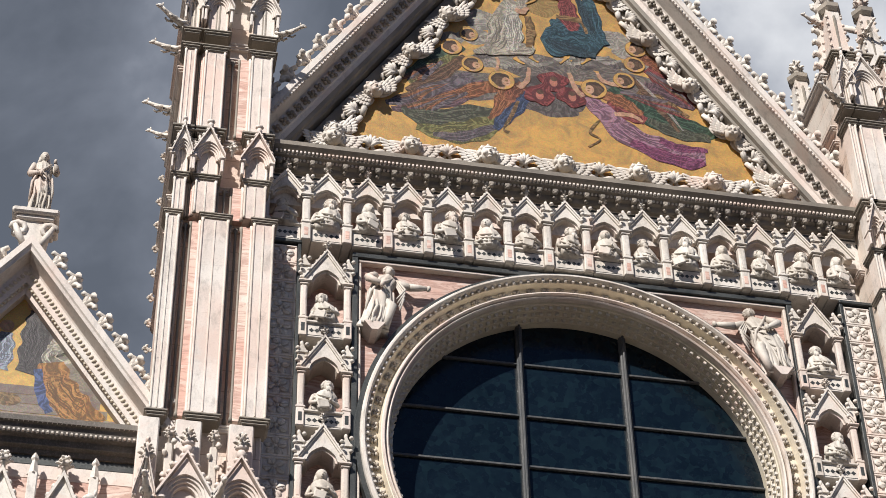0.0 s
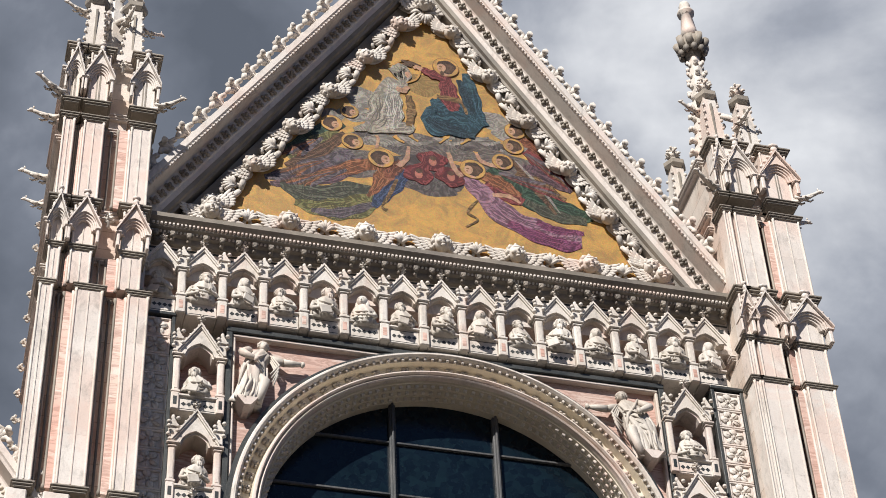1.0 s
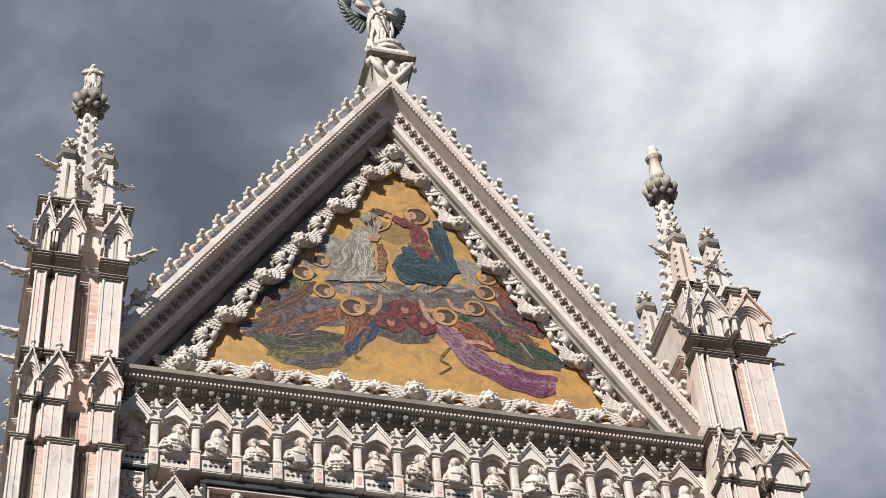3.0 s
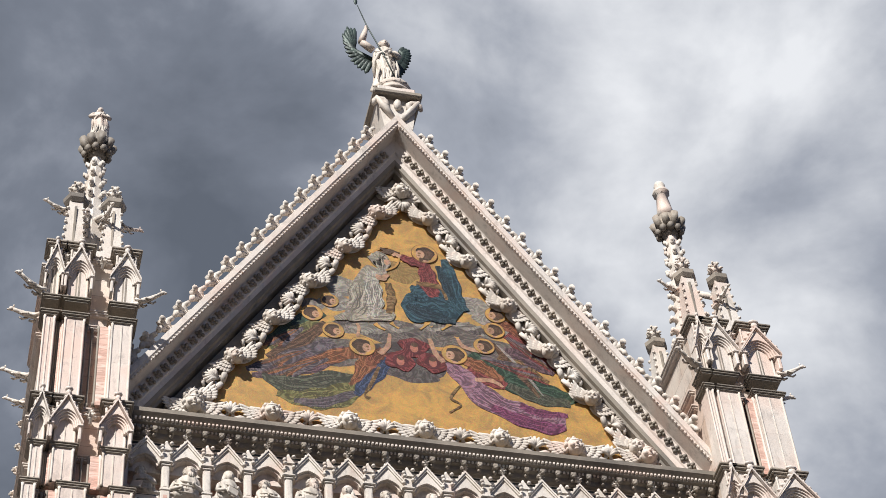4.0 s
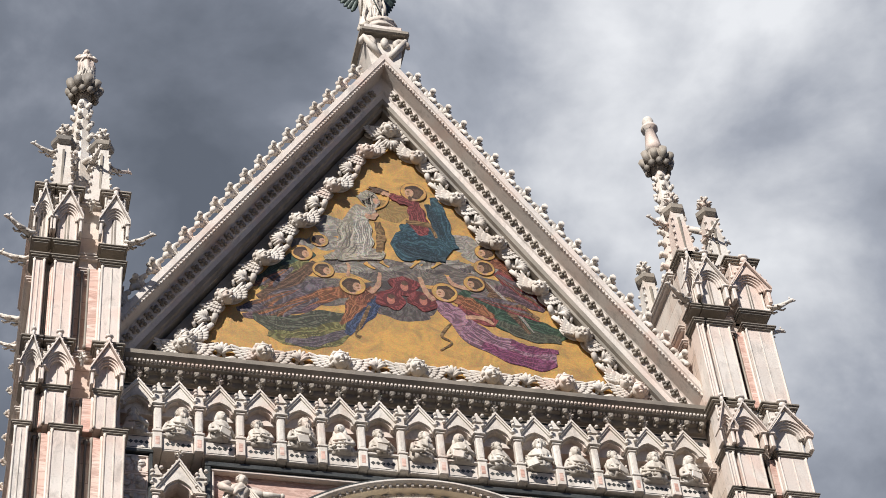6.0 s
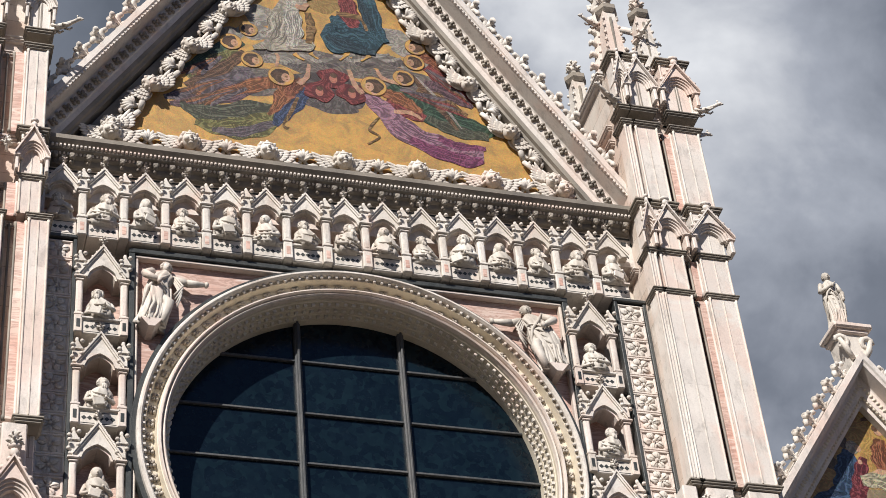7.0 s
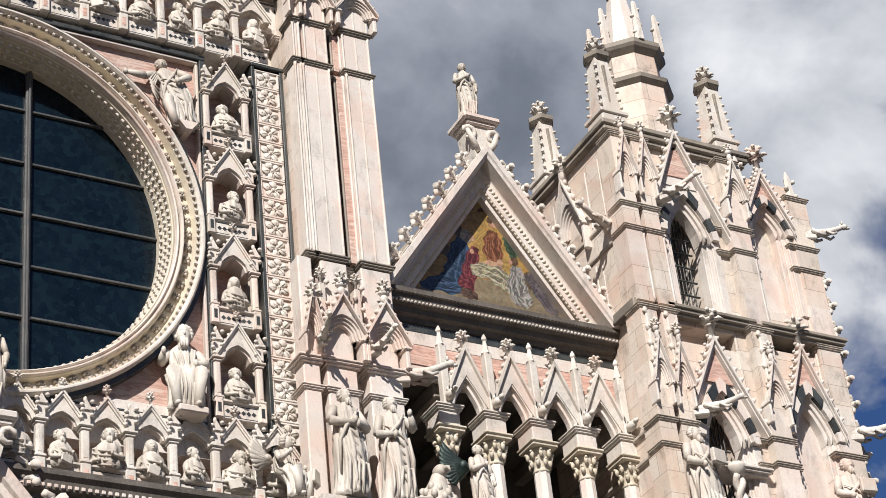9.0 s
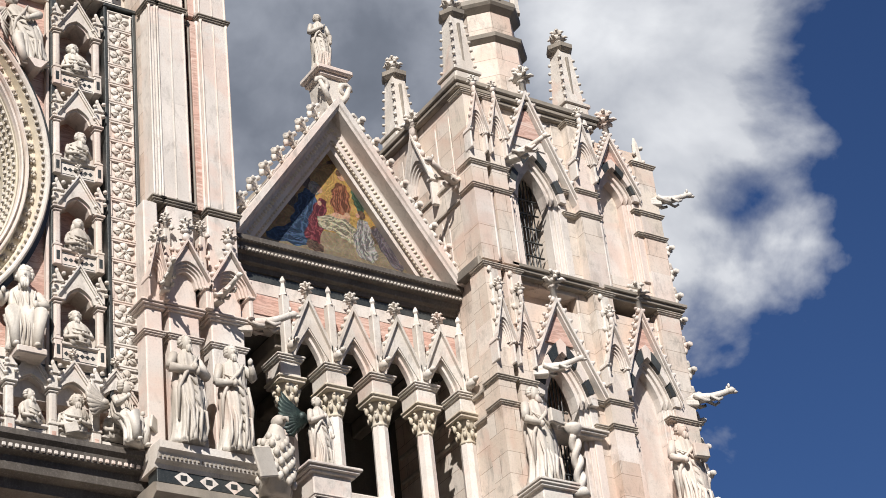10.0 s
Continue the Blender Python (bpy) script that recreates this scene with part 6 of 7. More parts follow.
    for a, b in GAP:
        part("leaf_knot", cached("leaf_knot", lambda: finial_shape(0.34, 0.10), PALE), None, r, at=((a + b) / 2, -0.5, Z[3] - 0.32))
        part("leaf_knot", MESH["leaf_knot"], None, r, at=((a + b) / 2, -0.5, Z[6] - 0.3))
    # beasts at the string courses
    out = -1 if side < 0 else 1
    ex = 0.0 if side < 0 else W
    for x, y, z, rz, s in ((0.0, -0.55, Z[5] + 0.22, -60, 0.8), (W, -0.55, Z[5] + 0.25, 66, 0.72), (ex, 0.0, Z[5] + 0.2, 90 * out, 0.75), (ex, 1.5, Z[5] + 0.2, 90 * out, 0.75), (ex, 2.1, Z[5] + 0.1, 90 * out, 0.6)):
        part("gargoyle", GARGOYLE, None, r, "carved beast that leans out", at=move(x, y, z, rz, s))
    for k in range(18):
        part("crocket", CROCKET, None, r, at=pose(ex, 2.4, 19.5 + k * 0.56, 0, 90 * out, 0) @ Matrix.Diagonal((0.5, 0.5, 0.5, 1)))
    # crown
    cx = W / 2 + (0.0 if side < 0 else 0.08)
    for x, y, h in ((cx - 0.36, 0.17, 2.5), (cx + 0.34, 0.17, 2.5), (cx - 0.36, 2.1, 2.5), (cx + 0.34, 2.1, 2.5)):
        part("pinnacle", PINNACLE, None, r, at=Matrix.Translation((x, y, Z[6] + 0.14)) @ Matrix.Diagonal((1.05, 1.05, h / 2.0, 1)))
    part("crown_base", Shape().box(0.1, W - 0.08, -0.2, 2.4, Z[6] + 0.14, Z[6] + 0.5, 0.03), WHITE, r)
    sp = Shape().lathe([(0.38, 30.4), (0.36, 31.6), (0.27, 32.4), (0.19, 33.4), (0.12, 34.55), (0.11, 34.7)], 8, smooth=False)
    for k in range(10):
        z = 31.3 + k * 0.34
        rad = 0.37 - 0.026 * k
        for j in range(6):
            t = j * math.pi / 3 + 0.2
            sp.tube([(rad * 0.8 * math.cos(t), rad * 0.8 * math.sin(t), z - 0.05), (rad * 1.1 * math.cos(t), rad * 1.1 * math.sin(t), z + 0.03), (rad * 1.32 * math.cos(t), rad * 1.32 * math.sin(t), z + 0.05), (rad * 1.4 * math.cos(t), rad * 1.4 * math.sin(t), z - 0.01)], [0.04, 0.06, 0.055, 0.02], 5)
    part("spire", sp, PALE, r, at=(cx, 1.1, 0))
    bulb = Shape().lathe([(0.12, 34.62), (0.20, 34.78), (0.24, 35.0), (0.22, 35.22), (0.17, 35.3)], 10)
    for k in range(9):
        t = k * 0.698
        bulb.tube([(0.18 * math.cos(t), 0.18 * math.sin(t), 34.78), (0.28 * math.cos(t), 0.28 * math.sin(t), 34.95), (0.33 * math.cos(t), 0.33 * math.sin(t), 35.08 + 0.06 * (k % 2)), (0.31 * math.cos(t), 0.31 * math.sin(t), 35.0)], [0.05, 0.085, 0.08, 0.03], 6)
        bulb.blob((0.24 * math.cos(t + 0.3), 0.24 * math.sin(t + 0.3), 34.78), (0.08, 0.08, 0.10), 6, 4)
    part("leaf_bulb", bulb, GREY, r, "dark weathered knot of leaves", at=(cx, 1.1, 0))
    for k in range(4):
        t = k * math.pi / 2 + 0.3
        part("gargoyle", GARGOYLE, None, r, at=move(cx + 0.5 * math.cos(t - math.pi / 2), 0.4 + 0.3 * math.sin(t - math.pi / 2), 31.6 + 0.45 * (k % 2), math.degrees(t), 0.62))
    g = Shape()
    for x in (cx - 0.36, cx + 0.34):
        g.tube([(x, 0.3, 32.0), (cx + (x - cx) * 0.6, 0.7, 32.5), (cx, 1.0, 32.6)], [0.07, 0.07, 0.07], 6)
    part("flying_rib", g, PALE, r)
    if side < 0:
        solid("spire_statue", cached("stand_21", lambda: standing(21, False, True, "crossed", 0, 1.15), STATUE), None, "small white marble figure with crossed arms on a spire", "statue", move(x0 + cx, 1.1, 35.3, 0, 0.98))
    else:
        tip = Shape().lathe([(0.20, 35.28), (0.17, 35.5), (0.115, 36.0), (0.19, 36.05), (0.18, 36.12), (0.09, 36.18), (0.13, 36.3), (0.10, 36.4), (0.03, 36.48)], 9)
        part("spire_tip", tip, PALE, r, at=(cx, 1.1, 0))
    # lower stage behind the standing figures
    for k, (a, b, y) in enumerate(((PIL[0][0] - 0.22, PIL[0][1] - 0.06, -0.60), (PIL[1][0] - 0.03, PIL[1][1] + 0.06, -0.62), (PIL[2][0] - 0.04, PIL[2][1] + 0.02, -0.62))):
        part("shaft", Shape().box(a, b, y, -0.28, 15.9, 18.42, 0.02), WHITE, r)
        part("string_course", ledge_profile(Shape(), a, b, y, 17.92, 0.06, 0.09), WHITE, r)
        part("string_course", ledge_profile(Shape(), a, b, y, 18.40, 0.10, 0.12), WHITE, r)
        part("gablet", GABLET, None, r, at=Matrix.Translation(((a + b) / 2, y - 0.06, 18.5)) @ Matrix.Diagonal(((1.55 if k else 0.6), 1.3, 1.12, 1)))
        part("finial", cached("gablet_finial", lambda: finial_shape(0.5, 0.13), PALE), None, r, at=((a + b) / 2, y - 0.18, 19.62 if k else 19.3))
        part("turret", Shape().box(a + 0.02, b - 0.02, -0.60, -0.28, 18.45, 20.4, 0.02), WHITE, r)
    for a, b in GAP:
        p = Shape().box((a + b) / 2 - 0.06, (a + b) / 2 + 0.06, -0.68, -0.5, 18.9, 19.9, 0.02)
        for k in range(6):
            p.blob(((a + b) / 2 + 0.06 * (1 if k % 2 else -1), -0.70, 18.9 + 0.2 * k), (0.045, 0.04, 0.05), 7, 5, rough=0.7, seed=k)
        part("small_pinnacle", p, PALE, r)
        part("leaf_knot", MESH["leaf_knot"], None, r, at=((a + b) / 2, -0.62, 19.9))
    part("gargoyle", GARGOYLE, None, r, "carved winged beast over the arcade", at=move(W if side > 0 else 0.0, -0.55, 18.5, 68 * side, 1.15))
    part("gargoyle", GARGOYLE, None, r, at=move(0.95, -0.75, 18.75, 10, 0.8))
    part("gargoyle", GARGOYLE, None, r, at=move(0.05, -0.75, 18.75, -12, 0.8))
    base = Shape().along([(-0.3, 15.56), (0.56, 15.56), (0.58, 15.62), (0.66, 15.66), (0.70, 15.76), (0.76, 15.80), (0.76, 15.92), (-0.3, 15.96)], (-0.25, -0.25, 0), (W + 0.15, -0.25, 0))
    part("base_ledge", base, PALE, r)
    part("lower_ledge", Shape().along([(-0.3, 14.9), (0.44, 14.9), (0.50, 15.1), (0.62, 15.16), (0.62, 15.30), (0.52, 15.34), (-0.3, 15.36)], (-0.25, -0.25, 0), (W + 0.15, -0.25, 0)), GREY, r)
    bd = Shape()
    for k in range(26):
        x = -0.22 + k * (W + 0.34) / 26
        bd.box(x, x + 0.035, -0.94, -0.90, 15.68, 15.73, 0.006)
    tagged(part("dentil_row", bd, GREY, r), kind="stuff")
    part("dark_band", Shape().box(-0.2, W + 0.1, -0.80, -0.5, 15.34, 15.58, 0.01), DARK, r, "dark marble band")
    for k in range(4):
        x = 0.23 + k * 0.415 if side > 0 else 0.1 + k * 0.415
        q = 0.125
        part("diamond", Shape().prism([(x - q * 1.25, 15.46), (x, 15.46 - q), (x + q * 1.25, 15.46), (x, 15.46 + q)], -0.806, -0.79), WHITE, r, "white inlaid diamond")
        part("diamond_heart", Shape().box(x - 0.055, x + 0.055, -0.812, -0.80, 15.46 - 0.045, 15.46 + 0.045, 0.004), DARK, r)
    return r


for side in (-1, 1):
    corner_pier(side)
for x, seed, arms, rz in ((5.47, 31, "crossed", 8), (6.26, 32, "raised", -6), (-6.25, 33, "book", 4), (-5.55, 34, "breast", 0)):
    solid("standing_statue", cached("stand_%d" % seed, lambda: standing(seed, seed != 34, False, arms, 0, 0.98), STATUE), None, "life-size white marble bearded figure in falling robes on the pier's ledge", "statue", move(x, -0.88, 15.95, rz, 1.88, 1.62), "standing figures")

# ---- lower cornice and the portal's gable ----
lc = thing("lower_cornice", "dark weathered marble cornice with dentils under the lower gallery", "cornice", kind="structure")
part("moulding", Shape().along([(-0.4, 15.2), (0.10, 15.2), (0.12, 15.36), (0.30, 15.40), (0.32, 15.62), (0.44, 15.66), (0.46, 15.80), (0.52, 15.86), (0.52, 15.95), (-0.4, 15.98)], (-5.2, 0, 0), (5.2, 0, 0)), BLACKENED, lc)
dn = Shape()
for k in range(104):
    dn.box(-5.18 + k * 0.1, -5.12 + k * 0.1, -0.47, -0.42, 15.68, 15.74, 0.008)
tagged(part("dentil_row", dn, WHITE, lc, "small white dentils"), kind="stuff")
pg = thing("portal_gable", "white marble gable over the middle doorway with broad leaves", "gable", (0, 0, 0))
PSL = math.radians(50)
for side in (-1, 1):
    rk = part("slope_moulding", half_rake(side, 0.0, 16.20, 13.2, PSL, -0.3, [(0.28, 0.0), (0.28, -0.16), (0.22, -0.2), (0.2, -0.3), (0.1, -0.36), (-0.3, -0.36), (-0.3, 0.0)]), WHITE, pg)
    for k in range(6):
        part("crocket", CROCKET, None, rk, at=slope_pose(side, 0.0, 16.20, PSL, 0.65 + k * 0.62, 0.10, -0.02, -0.3) @ Matrix.Diagonal((1.35, 1.35, 1.35, 1)))
part("carved_field", Shape().prism([(-2.4, 13.2), (2.4, 13.2), (0, 16.0)], -0.25, 0.1), PALE, pg)
ped = thing("pedestal", "white marble pedestal with curling leaves on the portal gable", "pedestal", (0.0, -0.57, 16.0))
part("slab", Shape().box(-0.36, 0.36, -0.30, 0.36, 0.44, 0.58, 0.03).box(-0.30, 0.30, -0.24, 0.3, 0.36, 0.45, 0.02), WHITE, ped)
part("neck", Shape().prism([(-0.14, -0.15), (0.14, -0.15), (0.26, 0.36), (-0.26, 0.36)], -0.18, 0.25), PALE, ped)
lf = Shape()
for s in (-1, 1):
    lf.tube([(s * (0.24 + 0.11 * math.cos(k * 0.75)), -0.22, 0.2 + 0.11 * math.sin(k * 0.75)) for k in range(8)], [0.03, 0.05, 0.05, 0.05, 0.05, 0.045, 0.04, 0.03], 6)
part("leaf_volute", lf, PALE, ped)
solid("veiled_statue", cached("stand_41", lambda: standing(41, False, True, "breast", 0.0, 0.95), STATUE), None, "white marble veiled woman with hand on breast before the rose", "statue", move(0.02, -0.57, 16.58, -8, 1.6, 1.22))

# ---- side bays ----
def side_bay(side):
    c = 8.94 if side > 0 else -8.89
    g = thing("side_gable", "pointed side gable of white marble with crockets over a moulded cornice", "gable", (c, 0, 0), "side gables")
    sl, za = math.atan(1.46 if side > 0 else 1.40), 23.74 if side > 0 else 23.80
    prof = [(0.42, 0.0), (0.42, -0.10), (0.39, -0.12), (0.37, -0.16), (0.12, -0.18), (0.10, -0.20), (0.08, -0.40), (0.02, -0.42), (0.0, -0.50), (-0.5, -0.50), (-0.5, 0.02)]
    for s in (-1, 1):
        rk = part("slope_moulding", half_rake(s, 0, za, 20.36, sl, -0.02, prof), WHITE, g)
        for k in range(9):
            part("crocket", CROCKET, None, rk, at=slope_pose(s, 0, za, sl, 0.55 + k * 0.46, 0.22, -0.02, -0.02) @ Matrix.Diagonal((1.05, 1.05, 0.88, 1)))
        ds = Shape()
        for k in range(46):
            ds.blob((0, 0, 0), (0.034, 0.03, 0.045), 6, 4, move=slope_pose(s, 0, za, sl, 0.45 + k * 0.085, 0.09, -0.285, -0.02))
            ds.box(-0.02, 0.02, -0.02, 0.02, -0.02, 0.02, 0.006, move=slope_pose(s, 0, za, sl, 0.6 + k * 0.08, 0.06, -0.425, -0.02))
        tagged(part("bead_moulding", ds, YELLOW, rk, "rows of small beads"), kind="stuff")
    part("field_wall", Shape().prism([(-2.5, 20.36), (2.5, 20.36), (0, 23.6)], 0.14, 0.8), GREY, g)
    body = Shape().along([(-0.6, 19.9), (0.06, 19.9), (0.08, 19.98), (0.16, 20.0), (0.18, 20.10), (0.27, 20.12), (0.30, 20.26), (0.36, 20.28), (0.36, 20.37), (-0.6, 20.38)], (-2.26, 0, 0), (2.42 if side > 0 else 2.26, 0, 0))
    part("cornice", body, BLACKENED, g, "dark weathered cornice")
    dn = Shape()
    for k in range(64):
        dn.box(-2.2 + k * 0.07, -2.165 + k * 0.07, -0.31, -0.27, 20.13, 20.17, 0.006)
        dn.blob((-2.2 + k * 0.07, -0.335, 20.29), (0.022, 0.03, 0.022), 5, 3)
    tagged(part("dentil_row", dn, PALE, g, "small dentils"), kind="stuff")
    p = thing("pedestal", "white marble pedestal with leaves on a side gable", "pedestal", (c, -0.1, 23.72), "side pedestals")
    part("slab", Shape().box(-0.37, 0.37, -0.33, 0.35, 0.56, 0.68, 0.03).box(-0.30, 0.30, -0.26, 0.3, 0.48, 0.57, 0.02), WHITE, p)
    part("neck", Shape().prism([(-0.16, -0.2), (0.16, -0.2), (0.24, 0.48), (-0.24, 0.48)], -0.2, 0.25), PALE, p)
    lf = Shape()
    for s in (-1, 1):
        lf.tube([(s * (0.25 + 0.12 * math.cos(k * 0.75)), -0.2, 0.3 + 0.12 * math.sin(k * 0.75)) for k in range(8)], [0.03, 0.05, 0.06, 0.06, 0.05, 0.045, 0.04, 0.03], 6)
        lf.tube([(s * 0.1, -0.22, -0.1), (s * 0.22, -0.26, 0.12), (s * 0.3, -0.24, 0.34)], [0.05, 0.06, 0.04], 6)
    part("leaf_volute", lf, PALE, p)
    solid("gable_statue", cached("stand_5%d" % (side + 1), lambda: standing(51 + side, False, side < 0, "raised" if side < 0 else "breast", 0.0, 0.95), STATUE), None, "white marble robed figure on the tip of a side gable", "statue", move(c - 0.1 * (side > 0), -0.1, 24.40, -10 * side, 1.36 if side > 0 else 1.46, 1.12 if side > 0 else 1.2), "gable figures")
    # wall above the arcade
    w = solid("wall_side", Shape().box(-2.3, 2.4, -0.02, 0.35, 19.12, 19.5, 0.006), PINK, "pink and white banded marble wall above the arcade", "wall", (c, 0, 0), kind="structure")
    part("white_course", Shape().box(-2.3, 2.4, -0.025, 0.35, 19.5, 19.74, 0.006), WHITE, w, "white marble course")
    part("black_course", Shape().box(-2.3, 2.4, -0.028, 0.35, 19.742, 19.9, 0.006), DARK, w, "black marble course")
    part("pink_course", Shape().box(-2.3, 2.4, 0.0, 0.35, 18.96, 19.118, 0.006), ROSY, w)
    # loggia behind the columns, its shade put into the dark plaster colour
    r = solid("loggia_wall", Shape().box(-2.3, 2.4, 2.6, 2.8, 14.2, 19.4, 0.01).box(-2.3, 2.4, 0.1, 2.6, 19.0, 19.25, 0.01).box(-2.3, 2.4, -0.2, 2.6, 15.5, 15.72, 0.01).box(-2.32, -2.2, 0.2, 2.7, 14.2, 19.3).box(2.3, 2.42, 0.2, 2.7, 14.2, 19.3), INNER, "plastered loggia behind the columns, coloured dark for shade", "wall", (c, 0, 0), kind="structure")
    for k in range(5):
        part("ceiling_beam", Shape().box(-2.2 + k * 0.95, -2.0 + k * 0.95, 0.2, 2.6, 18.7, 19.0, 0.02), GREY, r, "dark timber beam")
    par = solid("parapet", Shape().along([(-0.1, 15.3), (0.3, 15.3), (0.34, 15.62), (0.42, 15.68), (0.46, 15.80), (0.46, 15.90), (0.38, 15.96), (-0.1, 15.98)], (-2.2, 0, 0), (2.3, 0, 0)), PALE, "moulded marble parapet under the columns", "parapet", (c, 0, 0), kind="structure")
    dn = Shape()
    for k in range(45):
        dn.box(-2.15 + k * 0.1, -2.09 + k * 0.1, -0.38, -0.33, 15.70, 15.76, 0.008)
    tagged(part("dentil_row", dn, GREY, par), kind="stuff")
    # arcade
    for k in range(5):
        x = c - side * 1.27 + side * 0.862 * k if side > 0 else c + 1.36 - 0.875 * k
        col = thing("arcade_column", "octagonal white marble column with a carved leaf capital", "column", (x, -0.08, 0), "arcade columns")
        part("shaft", Shape().lathe([(0.17, 15.96), (0.18, 16.05), (0.14, 16.12), (0.135, 17.3), (0.13, 17.42)], 8, smooth=False), WHITE, col)
        part("capital", cached("capital", lambda: capital_shape(0.165, 0.46), YELLOW), None, col, at=(0, 0, 17.38))
        part("impost", ledge_profile(Shape().box(-0.19, 0.19, -0.19, 0.30, 17.88, 18.2, 0.015), -0.19, 0.19, -0.19, 18.18, 0.07, 0.11, 0.5), PALE, col)
        part("small_pinnacle", Shape().box(-0.07, 0.07, -0.20, -0.05, 18.3, 19.45, 0.015).lathe([(0.10, 19.43), (0.07, 19.47), (0.035, 19.68), (0.06, 19.71), (0.045, 19.76), (0.01, 19.82)], 4, move=Matrix.Translation((0, -0.13, 0)), smooth=False), PALE, col)
        part("beast_head", cached("beast_head", lambda: Shape().blob((0, -0.1, 0), (0.08, 0.14, 0.09), 7, 5).blob((0, -0.24, 0.03), (0.05, 0.08, 0.05), 6, 4).blob((0.05, -0.1, 0.09), (0.03, 0.03, 0.05), 5, 3).blob((-0.05, -0.1, 0.09), (0.03, 0.03, 0.05), 5, 3), PALE), None, col, at=(0.0, -0.2, 18.42))
        if k < 5:
            xm = x + (0.431 if side > 0 else -0.4375)
            if abs(xm) < 11.5:
                a = thing("arcade_arch", "pointed white marble arch with a crocketed gable over the arcade", "arch", (xm, -0.08, 0), "arcade arches")
                part("arch", Shape().arch(0.60, 18.28, 0.62, 19.05, -0.12, 0.07, half=0.43, eave=18.9, point=0.6), PALE, a)
                part("inner_arch", Shape().arch(0.50, 18.28, 0.54, 19.0, -0.04, 0.06, half=0.42, eave=18.6, point=0.6), WHITE, a)
                rim = Shape()
                for s in (-1, 1):
                    q = [(0, 19.42), (0, 19.52), (s * 0.40, 18.62), (s * 0.40, 18.50)]
                    rim.prism(q if s > 0 else q[::-1], -0.2, -0.05)
                    q = [(0, 19.42), (s * 0.40, 18.52), (s * 0.40, 18.3), (0.0, 18.95)]
                    rim.prism(q if s > 0 else q[::-1], -0.14, -0.08)
                    for j in range(5):
                        t = (j + 0.7) / 5.8
                        rim.blob((s * 0.42 * t, -0.12, 19.54 - 0.92 * t), (0.04, 0.045, 0.045), 6, 4)
                part("gable", rim, PALE, a)
                part("finial", cached("arch_finial", lambda: finial_shape(0.36, 0.13), PALE), None, a, at=(0, -0.13, 19.46))


for side in (-1, 1):
    side_bay(side)

# pictures in the side gables
LAYER[0] = 0.0
SY = 0.12
ms = thing("side_mosaic", "gold-ground mosaic of mourners in blue, red and grey robes", "mosaic", (0, 0, 0), "side mosaics")
part("gold_ground", Shape().prism([(6.75, 20.4), (11.1, 20.4), (8.94, 23.4)], SY, SY + 0.01), tone(0.36, 0.22, 0.06, 0.35), ms)
swash(ms, SY, tone(0.25, 0.20, 0.12, 0.2), (7.51, 20.63, 0.13), (9.23, 20.66, 0.13), (11.00, 20.69, 0.11), seed=0, name="step_shape", wob=0.02)
swash(ms, SY, tone(0.22, 0.17, 0.10, 0.2), (7.61, 20.76, 0.13), (9.16, 20.81, 0.13), (10.76, 20.86, 0.11), seed=1, name="step_shape", wob=0.02)
swash(ms, SY, tone(0.25, 0.20, 0.12, 0.2), (7.76, 20.87, 0.13), (9.09, 20.94, 0.13), (10.45, 21.00, 0.11), seed=2, name="step_shape", wob=0.02)
swash(ms, SY, tone(0.22, 0.17, 0.10, 0.2), (8.05, 21.01, 0.13), (9.03, 21.07, 0.13), (10.03, 21.13, 0.11), seed=3, name="step_shape", wob=0.02)
swash(ms, SY, tone(0.17, 0.12, 0.05, 0.5), (9.75, 22.23, 0.07), (9.88, 22.08, 0.13), (10.01, 21.91, 0.07), seed=0, name="rock_shape")
swash(ms, SY, tone(0.15, 0.10, 0.05, 0.5), (9.91, 21.89, 0.09), (10.04, 21.74, 0.18), (10.16, 21.57, 0.09), seed=1, name="rock_shape")
swash(ms, SY, tone(0.13, 0.09, 0.05, 0.5), (10.13, 21.57, 0.11), (10.26, 21.42, 0.21), (10.38, 21.25, 0.10), seed=2, name="rock_shape")
swash(ms, SY, tone(0.17, 0.12, 0.05, 0.5), (10.35, 21.25, 0.09), (10.47, 21.10, 0.18), (10.59, 20.93, 0.09), seed=3, name="rock_shape")
swash(ms, SY, tone(0.15, 0.10, 0.05, 0.5), (9.73, 21.50, 0.09), (9.86, 21.36, 0.18), (9.98, 21.19, 0.09), seed=4, name="rock_shape")
swash(ms, SY, tone(0.13, 0.09, 0.05, 0.5), (8.28, 22.34, 0.07), (8.41, 22.19, 0.13), (8.53, 22.02, 0.07), seed=5, name="rock_shape")
swash(ms, SY, tone(0.17, 0.12, 0.05, 0.5), (8.03, 21.82, 0.07), (8.16, 21.68, 0.13), (8.28, 21.51, 0.07), seed=6, name="rock_shape")
swash(ms, SY, wood, (8.92, 22.64, 0.03), (9.29, 22.80, 0.07), (9.54, 22.75, 0.04), seed=2, name="cloud_line")
swash(ms, SY, tone(0.035, 0.075, 0.14), (7.62, 20.82, 0.06), (7.99, 20.93, 0.17), (8.32, 21.00, 0.23), (8.49, 21.09, 0.11), seed=3)
swash(ms, SY, tone(0.035, 0.075, 0.14), (8.27, 21.06, 0.20), (8.40, 21.42, 0.22), (8.48, 21.75, 0.18), (8.55, 21.96, 0.10), seed=4)
swash(ms, SY, tone(0.20, 0.035, 0.04), (8.49, 20.92, 0.15), (8.61, 21.28, 0.15), (8.72, 21.65, 0.12), (8.80, 21.84, 0.06), seed=5)
